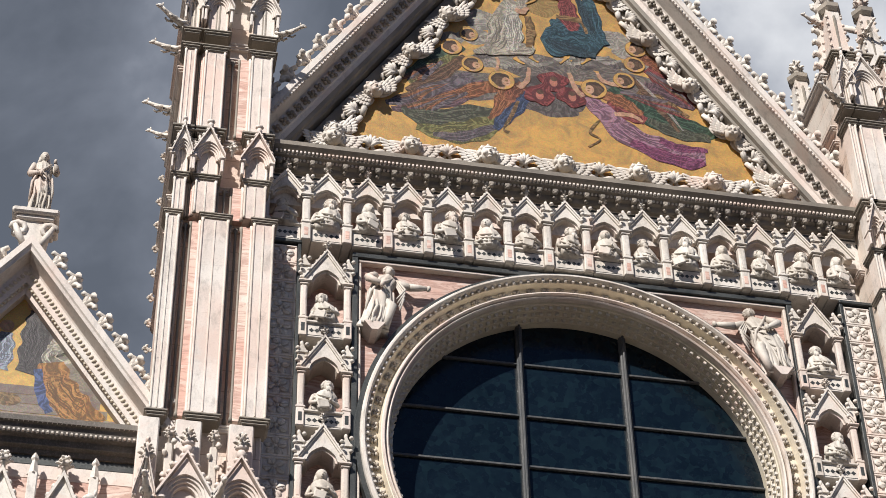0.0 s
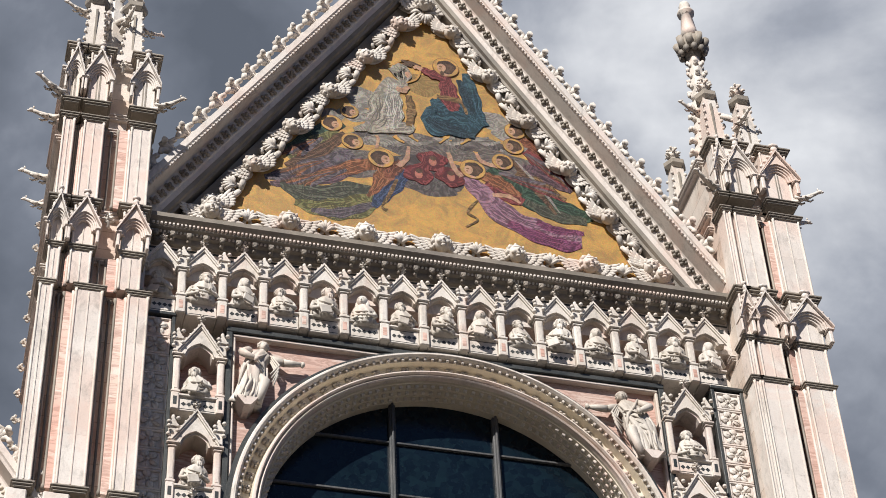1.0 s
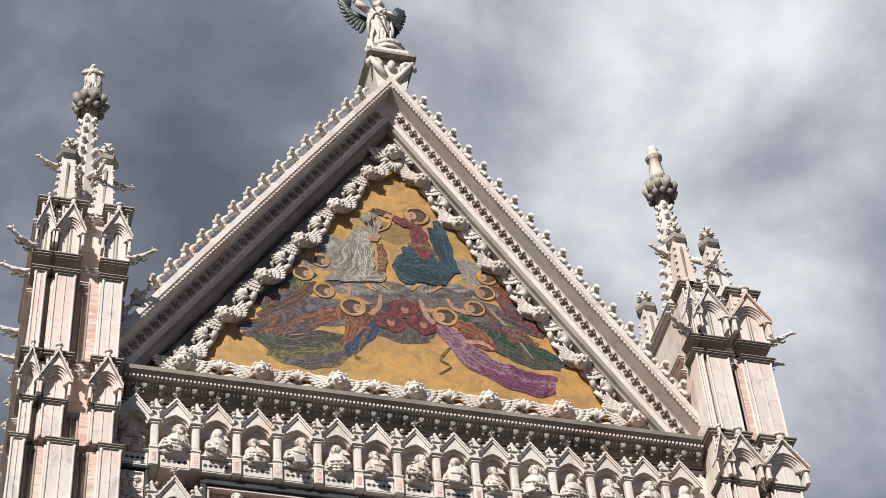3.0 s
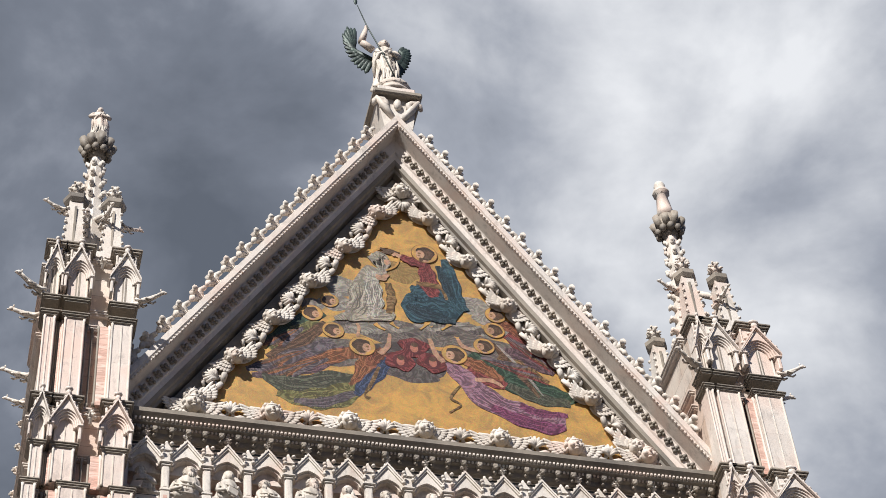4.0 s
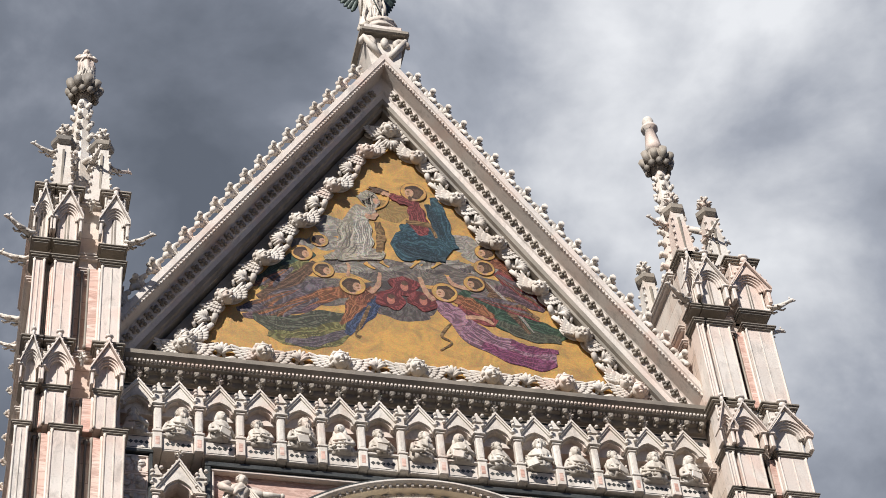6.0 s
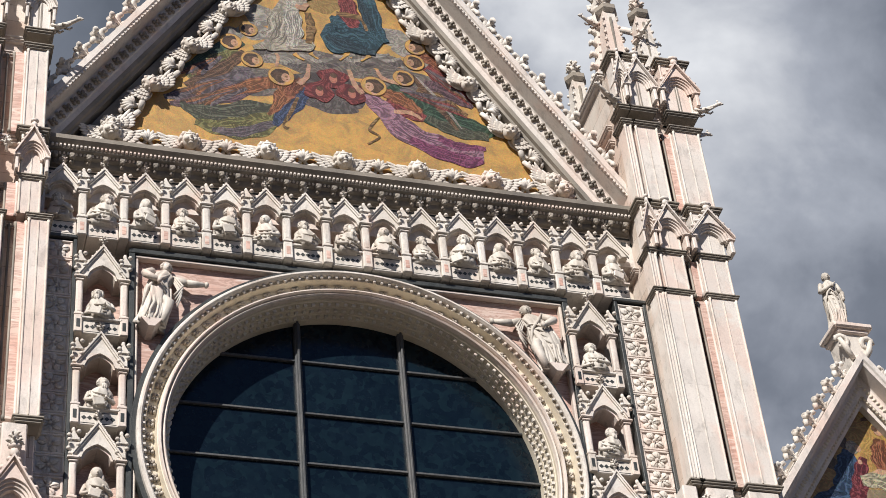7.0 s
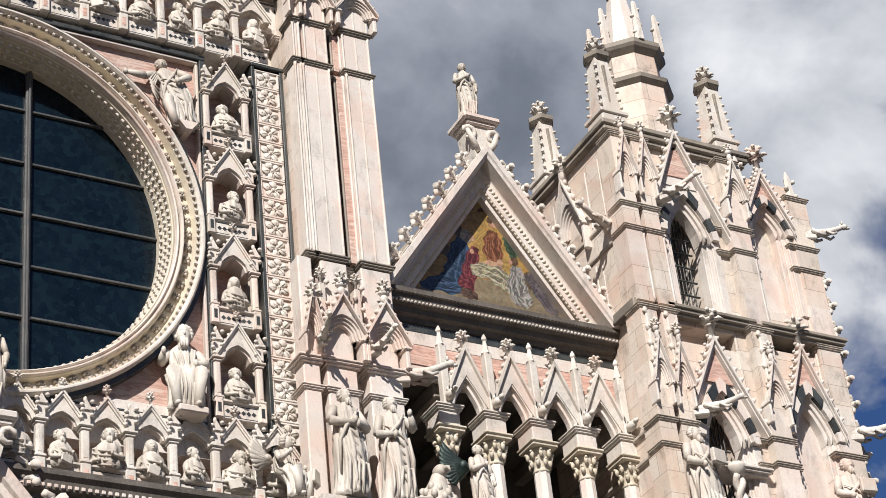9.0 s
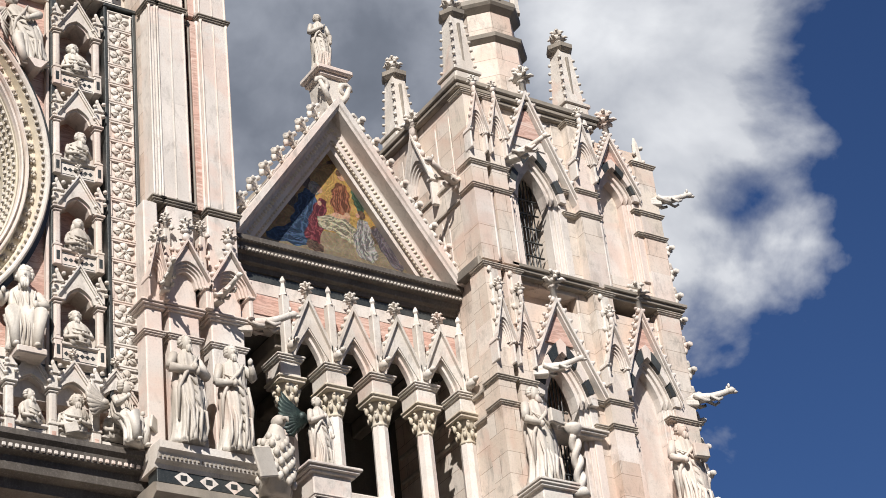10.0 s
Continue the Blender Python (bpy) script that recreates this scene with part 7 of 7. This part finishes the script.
swash(ms, SY, tone(0.28, 0.10, 0.04), (9.16, 21.49, 0.12), (9.14, 21.81, 0.19), (9.17, 22.11, 0.16), (9.20, 22.27, 0.08), seed=6)
swash(ms, SY, green, (9.55, 21.78, 0.07), (9.52, 22.04, 0.13), (9.44, 22.25, 0.07), seed=7)
swash(ms, SY, SKIN, (8.71, 21.39, 0.04), (9.03, 21.54, 0.08), (9.29, 21.51, 0.07), seed=8, name="arm_shape")
swash(ms, SY, tone(0.46, 0.41, 0.27), (8.65, 21.35, 0.11), (9.00, 21.37, 0.17), (9.31, 21.25, 0.19), (9.40, 21.00, 0.06), seed=9)
swash(ms, SY, tone(0.36, 0.34, 0.30), (9.59, 21.61, 0.09), (9.56, 21.31, 0.17), (9.57, 21.02, 0.21), (9.76, 20.85, 0.11), seed=10)
swash(ms, SY, tone(0.15, 0.12, 0.13), (9.79, 21.49, 0.09), (9.99, 21.20, 0.14), (10.15, 20.88, 0.10), (10.32, 20.77, 0.06), seed=11)
swash(ms, SY, tone(0.40, 0.38, 0.33), (9.70, 21.10, 0.05), (9.73, 20.93, 0.08), (9.65, 20.77, 0.05), seed=12)
swash(ms, SY, tone(0.10, 0.055, 0.03), (8.40, 20.88, 0.07), (8.54, 20.83, 0.10), (8.72, 20.81, 0.06), seed=13)
disc(ms, SY, pale, 8.63, 22.04, 0.14, 0.85)
disc(ms, SY, SKIN, 8.73, 22.02, 0.07, 0.85)
disc(ms, SY, SKIN, 9.21, 22.45, 0.11, 0.85)
disc(ms, SY, HAIR, 9.15, 22.49, 0.07, 0.85)
disc(ms, SY, SKIN, 9.26, 21.62, 0.07, 0.85)
disc(ms, SY, HAIR, 9.55, 21.71, 0.09, 0.85)
disc(ms, SY, SKIN, 9.47, 21.68, 0.05, 0.85)
disc(ms, SY, SKIN, 8.71, 21.74, 0.05, 0.85)
ms = thing("side_mosaic", "gold-ground mosaic of robed figures on grey steps", "mosaic", (0, 0, 0), "side mosaics")
part("gold_ground", Shape().prism([(-11.1, 20.4), (-6.75, 20.4), (-8.93, 23.5)], SY, SY + 0.01), tone(0.60, 0.38, 0.10, 0.0), ms)
swash(ms, SY, tone(0.24, 0.20, 0.15, 0.3), (-8.05, 22.4, 0.3), (-7.9, 21.6, 0.3), (-7.7, 21.0, 0.3), name="wall_shape", wob=0.02)
for k in range(5):
    swash(ms, SY, tone(0.30 - 0.03 * k, 0.25 - 0.03 * k, 0.19 - 0.02 * k, 0.15), (-10.3, 20.5 + 0.17 * k, 0.075), (-9.0, 20.5 + 0.17 * k, 0.08), (-7.2 - 0.12 * k, 20.5 + 0.17 * k, 0.075), name="step_shape", wob=0.02)
swash(ms, SY, tone(0.055, 0.045, 0.045), (-8.72, 21.5, 0.16), (-8.6, 22.0, 0.27), (-8.62, 22.5, 0.22), (-8.68, 22.75, 0.1), seed=2)
swash(ms, SY, tone(0.5, 0.46, 0.36), (-8.25, 22.05, 0.16), (-8.3, 21.85, 0.2), (-8.05, 21.75, 0.1), seed=3)
swash(ms, SY, tone(0.42, 0.19, 0.04), (-8.35, 21.75, 0.2), (-8.25, 21.35, 0.26), (-7.95, 20.95, 0.28), (-7.5, 20.7, 0.1), seed=4)
swash(ms, SY, tone(0.06, 0.10, 0.26), (-8.55, 21.6, 0.06), (-8.45, 21.1, 0.08), (-8.3, 20.8, 0.06), seed=5)
swash(ms, SY, tone(0.30, 0.34, 0.42), (-9.2, 21.55, 0.2), (-9.12, 21.95, 0.18), (-9.1, 22.25, 0.09), seed=6)
disc(ms, SY, SKIN, -9.1, 22.38, 0.11)
disc(ms, SY, SKIN, -8.72, 22.85, 0.12)
disc(ms, SY, tone(0.5, 0.46, 0.36), -8.27, 22.1, 0.15)
disc(ms, SY, brown, -8.95, 20.98, 0.12, 1.8)

# figures on the lower ledge
kneel = seated(61, False, 0, False)
wing(kneel, -1, (-0.08, 0.12, 0.66), 0.42, 1.0, 0, 8, 0.16, 1.1)
kneel.box(0.05, 0.42, -0.40, -0.36, 0.30, 0.52, 0.02, move=pose(0, 0, 0, 0, 12, 0))
solid("kneeling_angel", kneel, STATUE, "white marble winged figure kneeling with an open scroll on the ledge", "statue", move(4.60, -0.42, 15.97, 35, 1.10))
eagle = Shape()
eagle.tube([(0, 0, 0.0), (0, -0.02, 0.35), (0, -0.08, 0.75), (0, -0.12, 0.98), (0, -0.15, 1.08)], [0.22, 0.27, 0.24, 0.13, 0.10], 14)
eagle.blob((0, -0.18, 1.12), (0.10, 0.13, 0.11), 10, 7)
eagle.tube([(0, -0.28, 1.13), (0, -0.36, 1.11), (0, -0.39, 1.04)], [0.045, 0.035, 0.012], 7)
for k in range(70):
    t, z = k * 2.399, 0.12 + 0.011 * k
    rr = 0.26 if z < 0.7 else 0.26 - (z - 0.7) * 0.45
    eagle.blob((rr * math.cos(t), rr * math.sin(t) - 0.05, z), (0.055, 0.055, 0.075), 5, 4)
wing(eagle, 1, (0.14, 0.14, 0.55), 0.75, 1.35, 0, 9, 0.1, 1.5)
wing(eagle, -1, (-0.12, 0.14, 0.5), 0.55, 0.3, 0, 8, 0.1, 1.3)
eagle.box(-0.5, -0.14, -0.34, -0.29, 0.2, 0.66, 0.02, move=pose(0, 0, 0, 0, -18, 0))
solid("eagle_statue", eagle, STATUE, "white marble eagle with folded wings and a scroll on the ledge", "statue", move(6.87, -0.88, 15.36, 14, 1.06))
an = standing(71, False, False, "breast", 0.0, 0.95)
wing(an, -1, (-0.08, 0.10, 0.74), 0.48, 0.75, 1, 10, 0.12, 1.0)
wing(an, 1, (0.08, 0.10, 0.74), 0.40, 0.1, 1, 10, 0.25, 1.0)
solid("angel_statue", an, [STATUE, BRONZE], "white marble winged youth with dark bronze wings on a moulded pedestal", "statue", move(7.78, -0.80, 15.92, 8, 1.36, 1.12))
pd = solid("pedestal", ledge_profile(ledge_profile(Shape().box(-0.34, 0.34, -0.3, 0.45, -0.9, -0.1, 0.02), -0.34, 0.34, -0.3, -0.12, 0.14, 0.14, 0.7), -0.3, 0.3, -0.28, -0.55, 0.05, 0.1, 0.7), WHITE, "moulded marble pedestal before the arcade", "pedestal", (7.78, -0.80, 15.9))

# ---- tower at the corner ----
tw = thing("corner_tower", "square white marble tower with striped windows and octagonal top", "tower", (0, 0, 0))
tw.location.x = -0.1
# solid blocks round the two deep openings
for x0, x1, y0, y1, z0, z1 in ((11.32, 12.36, -0.64, 2.2, 14.0, 20.5), (13.10, 15.38, -0.64, 2.2, 14.0, 20.5), (12.36, 13.10, -0.64, 2.2, 14.0, 16.0), (12.36, 13.10, -0.64, 2.2, 18.9, 20.5), (12.36, 13.10, 0.6, 2.2, 16.0, 18.9)):
    part("core", Shape().box(x0, x1, y0, y1, z0, z1, 0.004), ASHLAR, tw)
for x0, x1, y0, y1, z0, z1 in ((11.3, 12.34, -0.64, 2.0, 20.5, 24.2), (13.06, 14.3, -0.64, 2.0, 20.5, 24.2), (12.34, 13.06, -0.64, 2.0, 22.95, 24.2), (12.34, 13.06, 0.6, 2.0, 20.5, 22.95), (14.3, 15.35, -0.64, 1.2, 20.5, 23.6)):
    part("upper_core", Shape().box(x0, x1, y0, y1, z0, z1, 0.004), ASHLAR, tw)


def tower_window(x, z0, spring, w, rise, deep, gable_top, half, blind=False, stripes=9):
    """A pointed opening with stepped orders, a ring of dark and light stones, and a steep gable above."""
    y = -1.0
    win = thing("tower_window", "", "")
    win.parent = tw
    for k in range(3):
        ww, rr = w + 0.32 - 0.16 * k, rise + 0.20 - 0.10 * k
        part("order", Shape().arch(ww, spring, rr, spring + rise + 0.42 - 0.06 * k, y + 0.02 + 0.05 * k, y + 0.35, half=w / 2 + 0.34, eave=spring + rise + 0.42 - 0.06 * k, x=x, point=0.5), WHITE, win)
        for s in (-1, 1):
            xa, xb = sorted((x + s * ww / 2, x + s * (w / 2 + 0.32)))
            part("jamb", Shape().box(xa, xb, y + 0.02 + 0.05 * k, y + 0.35, z0, spring, 0.01), WHITE, win)
    part("spandrel_wall", Shape().box(x - w / 2 - 0.5, x + w / 2 + 0.46, y + 0.09, y + 0.4, spring + rise + 0.30, gable_top - 0.02, 0.01), ASHLAR, win)
    if blind:
        part("blind_panel", Shape().box(x - w / 2, x + w / 2, y + 0.28, y + 0.33, z0, spring + rise, 0.004), ROSY, win)
    else:
        # Dark sheet set back in the opening to stand in for its shade.
        part("dark_opening", Shape().box(x - w / 2, x + w / 2, 1.0 + y, 1.05 + y, z0, spring + rise * 0.98, 0.004), DARK, win, "dark sheet standing in for deep shade")
        gr = Shape()
        n = int(w / 0.075)
        for k in range(n):
            gr.box(x - w / 2 + 0.075 * k + 0.02, x - w / 2 + 0.075 * k + 0.04, y + 0.42, y + 0.44, z0, spring + rise * 0.95, 0.004)
        for k in range(int((spring - z0) / 0.3) + 2):
            gr.box(x - w / 2, x + w / 2, y + 0.41, y + 0.45, z0 + 0.3 * k, z0 + 0.3 * k + 0.025, 0.004)
        part("iron_grille", gr, DARK, win, "dark iron grille")
    for k in range(stripes):
        t0, t1 = math.pi * k / stripes, math.pi * (k + 0.92) / stripes
        pts = []
        for rr, order in ((1.0, (t0, (t0 + t1) / 2, t1)), (1.28, (t1, (t0 + t1) / 2, t0))):
            for t in order:
                u = math.cos(t)
                h = (0.5 * math.sin(t) + 0.5 * (1 - abs(u))) * (rise + 0.2)
                pts.append((x + u * (w / 2 + 0.16) * rr, spring + h * rr + 0.02))
        part("voussoir", Shape().prism(pts, y - 0.06, y + 0.06), DARK if k % 2 else WHITE, win)
    gt = Shape()
    for s in (-1, 1):
        for o, q, th in ((0.13, 0.0, 0.09), (0.09, -0.11, 0.06)):
            p = [(x, gable_top + q - 0.02), (x, gable_top + q + th), (x + s * half, spring + 0.12 + q + th), (x + s * half, spring + 0.12 + q)]
            gt.prism(p if s > 0 else p[::-1], y - o, y + 0.05)
        for k in range(9):
            t = (k + 0.6) / 9.5
            gt.blob((x + s * half * t, y - 0.08, gable_top + 0.14 + (spring + 0.14 - gable_top) * t), (0.055, 0.06, 0.06), 6, 4)
            gt.blob((x + s * (half * t + 0.05), y - 0.08, gable_top + 0.18 + (spring + 0.14 - gable_top) * t), (0.035, 0.04, 0.035), 5, 3)
    part("gable", gt, WHITE, win)
    p = [(x - half * 0.35, gable_top - (gable_top - spring) * 0.42), (x + half * 0.35, gable_top - (gable_top - spring) * 0.42), (x, gable_top - 0.2)]
    part("gable_panel", Shape().prism(p, y - 0.02, y + 0.06), PINK, win, "pink marble panel")
    part("gable_field", Shape().prism([(x - half * 0.42, spring + rise + 0.40), (x + half * 0.42, spring + rise + 0.40), (x, gable_top - 0.1)], y + 0.0, y + 0.3), WHITE, win)
    part("finial", cached("tower_finial", lambda: finial_shape(0.62, 0.22), PALE), None, win, at=(x, y - 0.06, gable_top + 0.06))


tower_window(12.70, 20.62, 22.2, 0.66, 0.70, 0.3, 24.45, 0.86)
tower_window(14.55, 21.0, 22.7, 0.5, 0.45, 0.2, 24.0, 0.55, True)
tower_window(12.72, 16.0, 18.05, 0.66, 0.75, 0.3, 20.0, 0.86)
tower_window(14.62, 16.5, 18.4, 0.6, 0.7, 0.2, 20.2, 0.62, True)


def buttress(x0, x1, y, stages, turrets=True):
    b = thing("tower_buttress", "", "")
    b.parent = tw
    for z0, z1 in stages:
        n = max(1, round((z1 - z0) / 0.6))
        for k in range(n):
            h = (z1 - z0) / n
            part("ashlar", Shape().box(x0, x1, y, -0.7, z0 + k * h, z0 + (k + 1) * h, 0.0012), ASHLAR if (k * 7 + int(x0 * 3)) % 5 else ROSY, b)
        part("string_course", ledge_profile(Shape(), x0, x1, y, z1 - 0.01, 0.06, 0.085), WORN, b)
    return b


for x0, x1, y in ((11.22, 11.56, -1.16), (11.66, 11.98, -1.16), (13.55, 13.98, -1.14)):
    b = buttress(x0, x1, y, ((14.0, 17.66), (17.76, 18.14), (18.24, 20.34), (20.5, 21.98), (22.06, 22.48), (22.56, 24.0)))
    for z in (18.45, 22.75):
        part("gablet", GABLET, None, b, at=Matrix.Translation(((x0 + x1) / 2, y - 0.02, z)) @ Matrix.Diagonal(((x1 - x0) / 0.46, 1.1, 1.2, 1)))
        part("leaf_knot", MESH["leaf_knot"], None, b, at=((x0 + x1) / 2, y - 0.1, z + 1.3))
    part("colonnette", Shape().lathe([(0.05, 20.55), (0.035, 20.65), (0.035, 21.9), (0.05, 21.98)], 8, move=Matrix.Translation((x1 + 0.04, y + 0.05, 0))), WHITE, b)
    tp = Shape()
    for k in range(7):
        tp.blob(((x0 + x1) / 2 + 0.08 * (1 if k % 2 else -1), y - 0.02, 19.3 + 0.16 * k), (0.055, 0.045, 0.06), 7, 5, rough=0.8, seed=k)
    tp.box((x0 + x1) / 2 - 0.09, (x0 + x1) / 2 + 0.09, y - 0.04, y + 0.1, 19.2, 20.3, 0.02)
    part("leafy_turret", tp, PALE, b)
right = buttress(15.1, 15.58, -1.02, ((14.0, 17.66), (17.76, 18.14), (18.24, 20.34), (20.5, 21.98), (22.06, 22.48), (22.56, 23.6)))
led = thing("tower_ledge", "", "")
led.parent = tw
for z, o, h, m in ((20.38, 0.16, 0.2, GREY), (22.48, 0.06, 0.08, WORN), (21.98, 0.06, 0.08, WORN), (18.14, 0.06, 0.08, WORN), (17.66, 0.06, 0.08, WORN)):
    for a, b, y in ((11.3, 11.24, -1.0), (11.98, 12.1, -1.0), (13.3, 13.56, -1.0), (13.98, 14.1, -1.0), (14.98, 15.5, -1.0)):
        if b > a and z != 20.38:
            part("string_course", ledge_profile(Shape(), a, b, y, z, o, h), m, led)
    part("string_course", Shape().box(11.32 - o, 11.4, -1.1, 2.1, z, z + h, 0.02), m, led)
for a, b in ((12.0, 13.55), (13.98, 15.55)):
    part("main_ledge", ledge_profile(Shape(), a, b, -1.0, 20.38, 0.16, 0.2), GREY, led, "dark weathered ledge")
for x0, x1, z0, z1 in ((11.9, 12.08, 14.0, 24.1), (13.32, 13.6, 14.0, 24.1), (13.9, 14.0, 14.0, 23.8), (15.08, 15.3, 14.0, 23.6), (12.08, 13.32, 14.0, 16.0), (14.0, 15.1, 14.0, 16.5), (14.0, 15.1, 20.4, 21.0), (12.08, 13.32, 20.3, 20.62)):
    part("wall_face", Shape().box(x0, x1, -0.94, -0.6, z0, z1, 0.01), ASHLAR, tw)
par = Shape().box(11.24, 14.3, -1.02, -0.8, 24.1, 24.2, 0.02).box(11.18, 14.36, -1.08, 2.0, 24.2, 24.3, 0.02).box(11.14, 14.40, -1.12, 2.1, 24.3, 24.42, 0.02)
part("parapet", par, GREY, tw, "dark moulded parapet")
for x, y in ((11.62, -0.6), (14.12, -0.6), (11.62, 1.5), (13.95, 1.5)):
    part("pinnacle", PINNACLE, None, tw, at=Matrix.Translation((x, y, 24.42)) @ Matrix.Diagonal((1.2, 1.2, 1.12, 1)))
OX = (13.17, 0.45, 0)
part("octagon", Shape().lathe([(0.70, 24.4), (0.68, 26.45)], 8, smooth=False, turn=0.39), ASHLAR, tw, at=OX)
part("octagon_ledge", Shape().lathe([(0.69, 26.40), (0.78, 26.48), (0.80, 26.56), (0.62, 26.64)], 8, smooth=False, turn=0.39), GREY, tw, at=OX)
part("octagon", Shape().lathe([(0.62, 26.6), (0.60, 27.25)], 8, smooth=False, turn=0.39), ASHLAR, tw, at=OX)
part("octagon_ledge", Shape().lathe([(0.61, 27.2), (0.72, 27.30), (0.76, 27.36), (0.76, 27.46), (0.5, 27.52)], 8, smooth=False, turn=0.39), GREY, tw, at=OX)
part("cone", Shape().lathe([(0.44, 27.48), (0.24, 28.8), (0.22, 28.95)], 8, smooth=False, turn=0.39), WHITE, tw, at=OX)
part("ball", Shape().lathe([(0.08, 28.9), (0.19, 29.02), (0.22, 29.2), (0.18, 29.36), (0.05, 29.42)], 14), GREY, tw, "weathered stone ball", at=OX)
part("urn", Shape().lathe([(0.07, 29.4), (0.15, 29.5), (0.2, 29.72), (0.22, 29.85), (0.1, 29.9)], 12), GREY, tw, "small stone urn", at=OX)
for k in range(6):
    t = k * math.pi / 3 + 0.35
    g = Shape().lathe([(0.10, 27.4), (0.08, 28.0), (0.05, 28.35), (0.02, 28.4)], 6, smooth=False)
    for j in range(4):
        g.blob((0.08 * (1 if j % 2 else -1), 0, 27.6 + 0.2 * j), (0.045, 0.06, 0.04), 5, 3)
    part("small_pinnacle", g, PALE, tw, at=(13.17 + 0.66 * math.cos(t), 0.45 + 0.66 * math.sin(t), 0.05))
for x, y, z, rz, s in ((15.5, -0.95, 22.95, 72, 1.05), (15.5, -0.95, 18.7, 68, 1.15), (11.35, -0.6, 22.4, -75, 1.1), (12.15, -1.15, 22.9, 30, 0.95), (12.1, -1.15, 18.5, 60, 1.0), (15.4, 0.6, 17.1, 80, 0.9)):
    part("gargoyle", GARGOYLE, None, tw, "carved beast that leaps out", at=move(x, y, z, rz, s))
for k in range(12):
    part("crocket", CROCKET, None, tw, at=pose(15.56, -0.75, 16.3 + k * 0.52, 0, 90, 0))
tipp = Shape().lathe([(0.12, 22.9), (0.10, 23.7), (0.06, 24.2), (0.02, 24.35)], 6, smooth=False)
for j in range(6):
    tipp.blob((0.09 * (1 if j % 2 else -1), -0.05, 23.3 + 0.16 * j), (0.05, 0.06, 0.05), 5, 3)
part("small_pinnacle", tipp, PALE, tw, at=(15.35, -0.9, 0))
part("small_pinnacle", tipp, PALE, tw, at=(14.05, -1.05, 0.0))
tc = Shape().lathe([(0.14, 16.2), (0.10, 16.35)], 10)
for k in range(2):
    tc.tube([(0.055 * math.cos(j * 0.6 + k * math.pi), 0.055 * math.sin(j * 0.6 + k * math.pi), 16.3 + j * 0.06) for j in range(18)], [0.06] * 18, 7)
tc.lathe([(0.09, 17.3), (0.15, 17.45), (0.15, 17.52)], 10)
part("twisted_column", tc, PALE, tw, at=(12.64, -1.15, 0.0))
part("sill", ledge_profile(Shape(), 12.1, 13.3, -1.0, 17.44, 0.14, 0.14), PALE, tw)
for x, seed, arms, rz, z, y in ((11.58, 81, "book", 12, 16.05, -1.42), (14.74, 82, "book", -8, 16.0, -1.36)):
    solid("standing_statue", cached("stand_%d" % seed, lambda: standing(seed, True, False, arms, 0, 0.98), STATUE), None, "life-size white marble bearded figure holding a book before the tower", "statue", move(x, y, z, rz, 1.86), "standing figures")
    solid("statue_bracket", ledge_profile(Shape().box(-0.3, 0.3, -0.32, 0.5, -0.5, -0.12, 0.02), -0.32, 0.32, -0.34, -0.14, 0.08, 0.14, 0.8), PALE, "moulded marble bracket under a standing figure", "bracket", (x, y, z))

# blind gables and panels on the tower's flank
for y, z, s in ((0.45, 22.3, 1.7), (0.45, 18.4, 1.6)):
    part("flank_gable", GABLET, None, tw, at=pose(11.27, y, z, 0, 0, -90) @ Matrix.Diagonal((s, 1.2, s, 1)))
    part("flank_finial", MESH["tower_finial"], None, tw, at=(11.2, y, z + s))
for y0, y1, z0, z1 in ((0.05, 0.85, 20.75, 21.9), (-0.6, -0.2, 20.75, 21.9), (1.1, 1.9, 20.75, 21.9), (-0.5, -0.1, 22.65, 23.9), (1.1, 1.9, 22.65, 23.9)):
    part("flank_panel", Shape().box(11.306, 11.36, y0, y1, z0, z1, 0.01).box(11.29, 11.36, y0 - 0.05, y0, z0, z1, 0.01).box(11.29, 11.36, y1, y1 + 0.05, z0, z1, 0.01), ROSY, tw, "rosy marble panel with edge strips")

# ---- ground and the walls out of sight ----
gp = Shape()
gp.add([(-900, -900, 0), (900, -900, 0), (900, 900, 0), (-900, 900, 0)], [[0, 1, 2, 3]])
solid("ground", gp, PAVING, "grey stone paving of the square before the church", "ground", kind="structure")
lowwall = Shape().box(-11.4, 15.4, -0.2, 2.8, 0.0, 14.1, 0.02)
solid("wall_lower", lowwall, ROSY, "lower white and pink marble wall of the front", "wall", kind="structure")
side_l = Shape().box(-15.45, -11.32, -0.86, 2.2, 0.0, 24.0, 0.02)
solid("wall_west", side_l, ROSY, "plain marble tower block at the other corner", "wall", kind="structure")

# Unseen buildings, added to shade the paving and lower its bounced light.
solid("building_opposite", Shape().box(-60, 60, -62, -48, 0.0, 17.0, 0.05), ROOF, "unseen brown brick building added across the square to cut bounced light", "building", kind="structure")
solid("building_side", Shape().box(-60, -42, -48, 20, 0.0, 15.0, 0.05), ROOF, "unseen brown brick building added at the side of the square", "building", kind="structure")
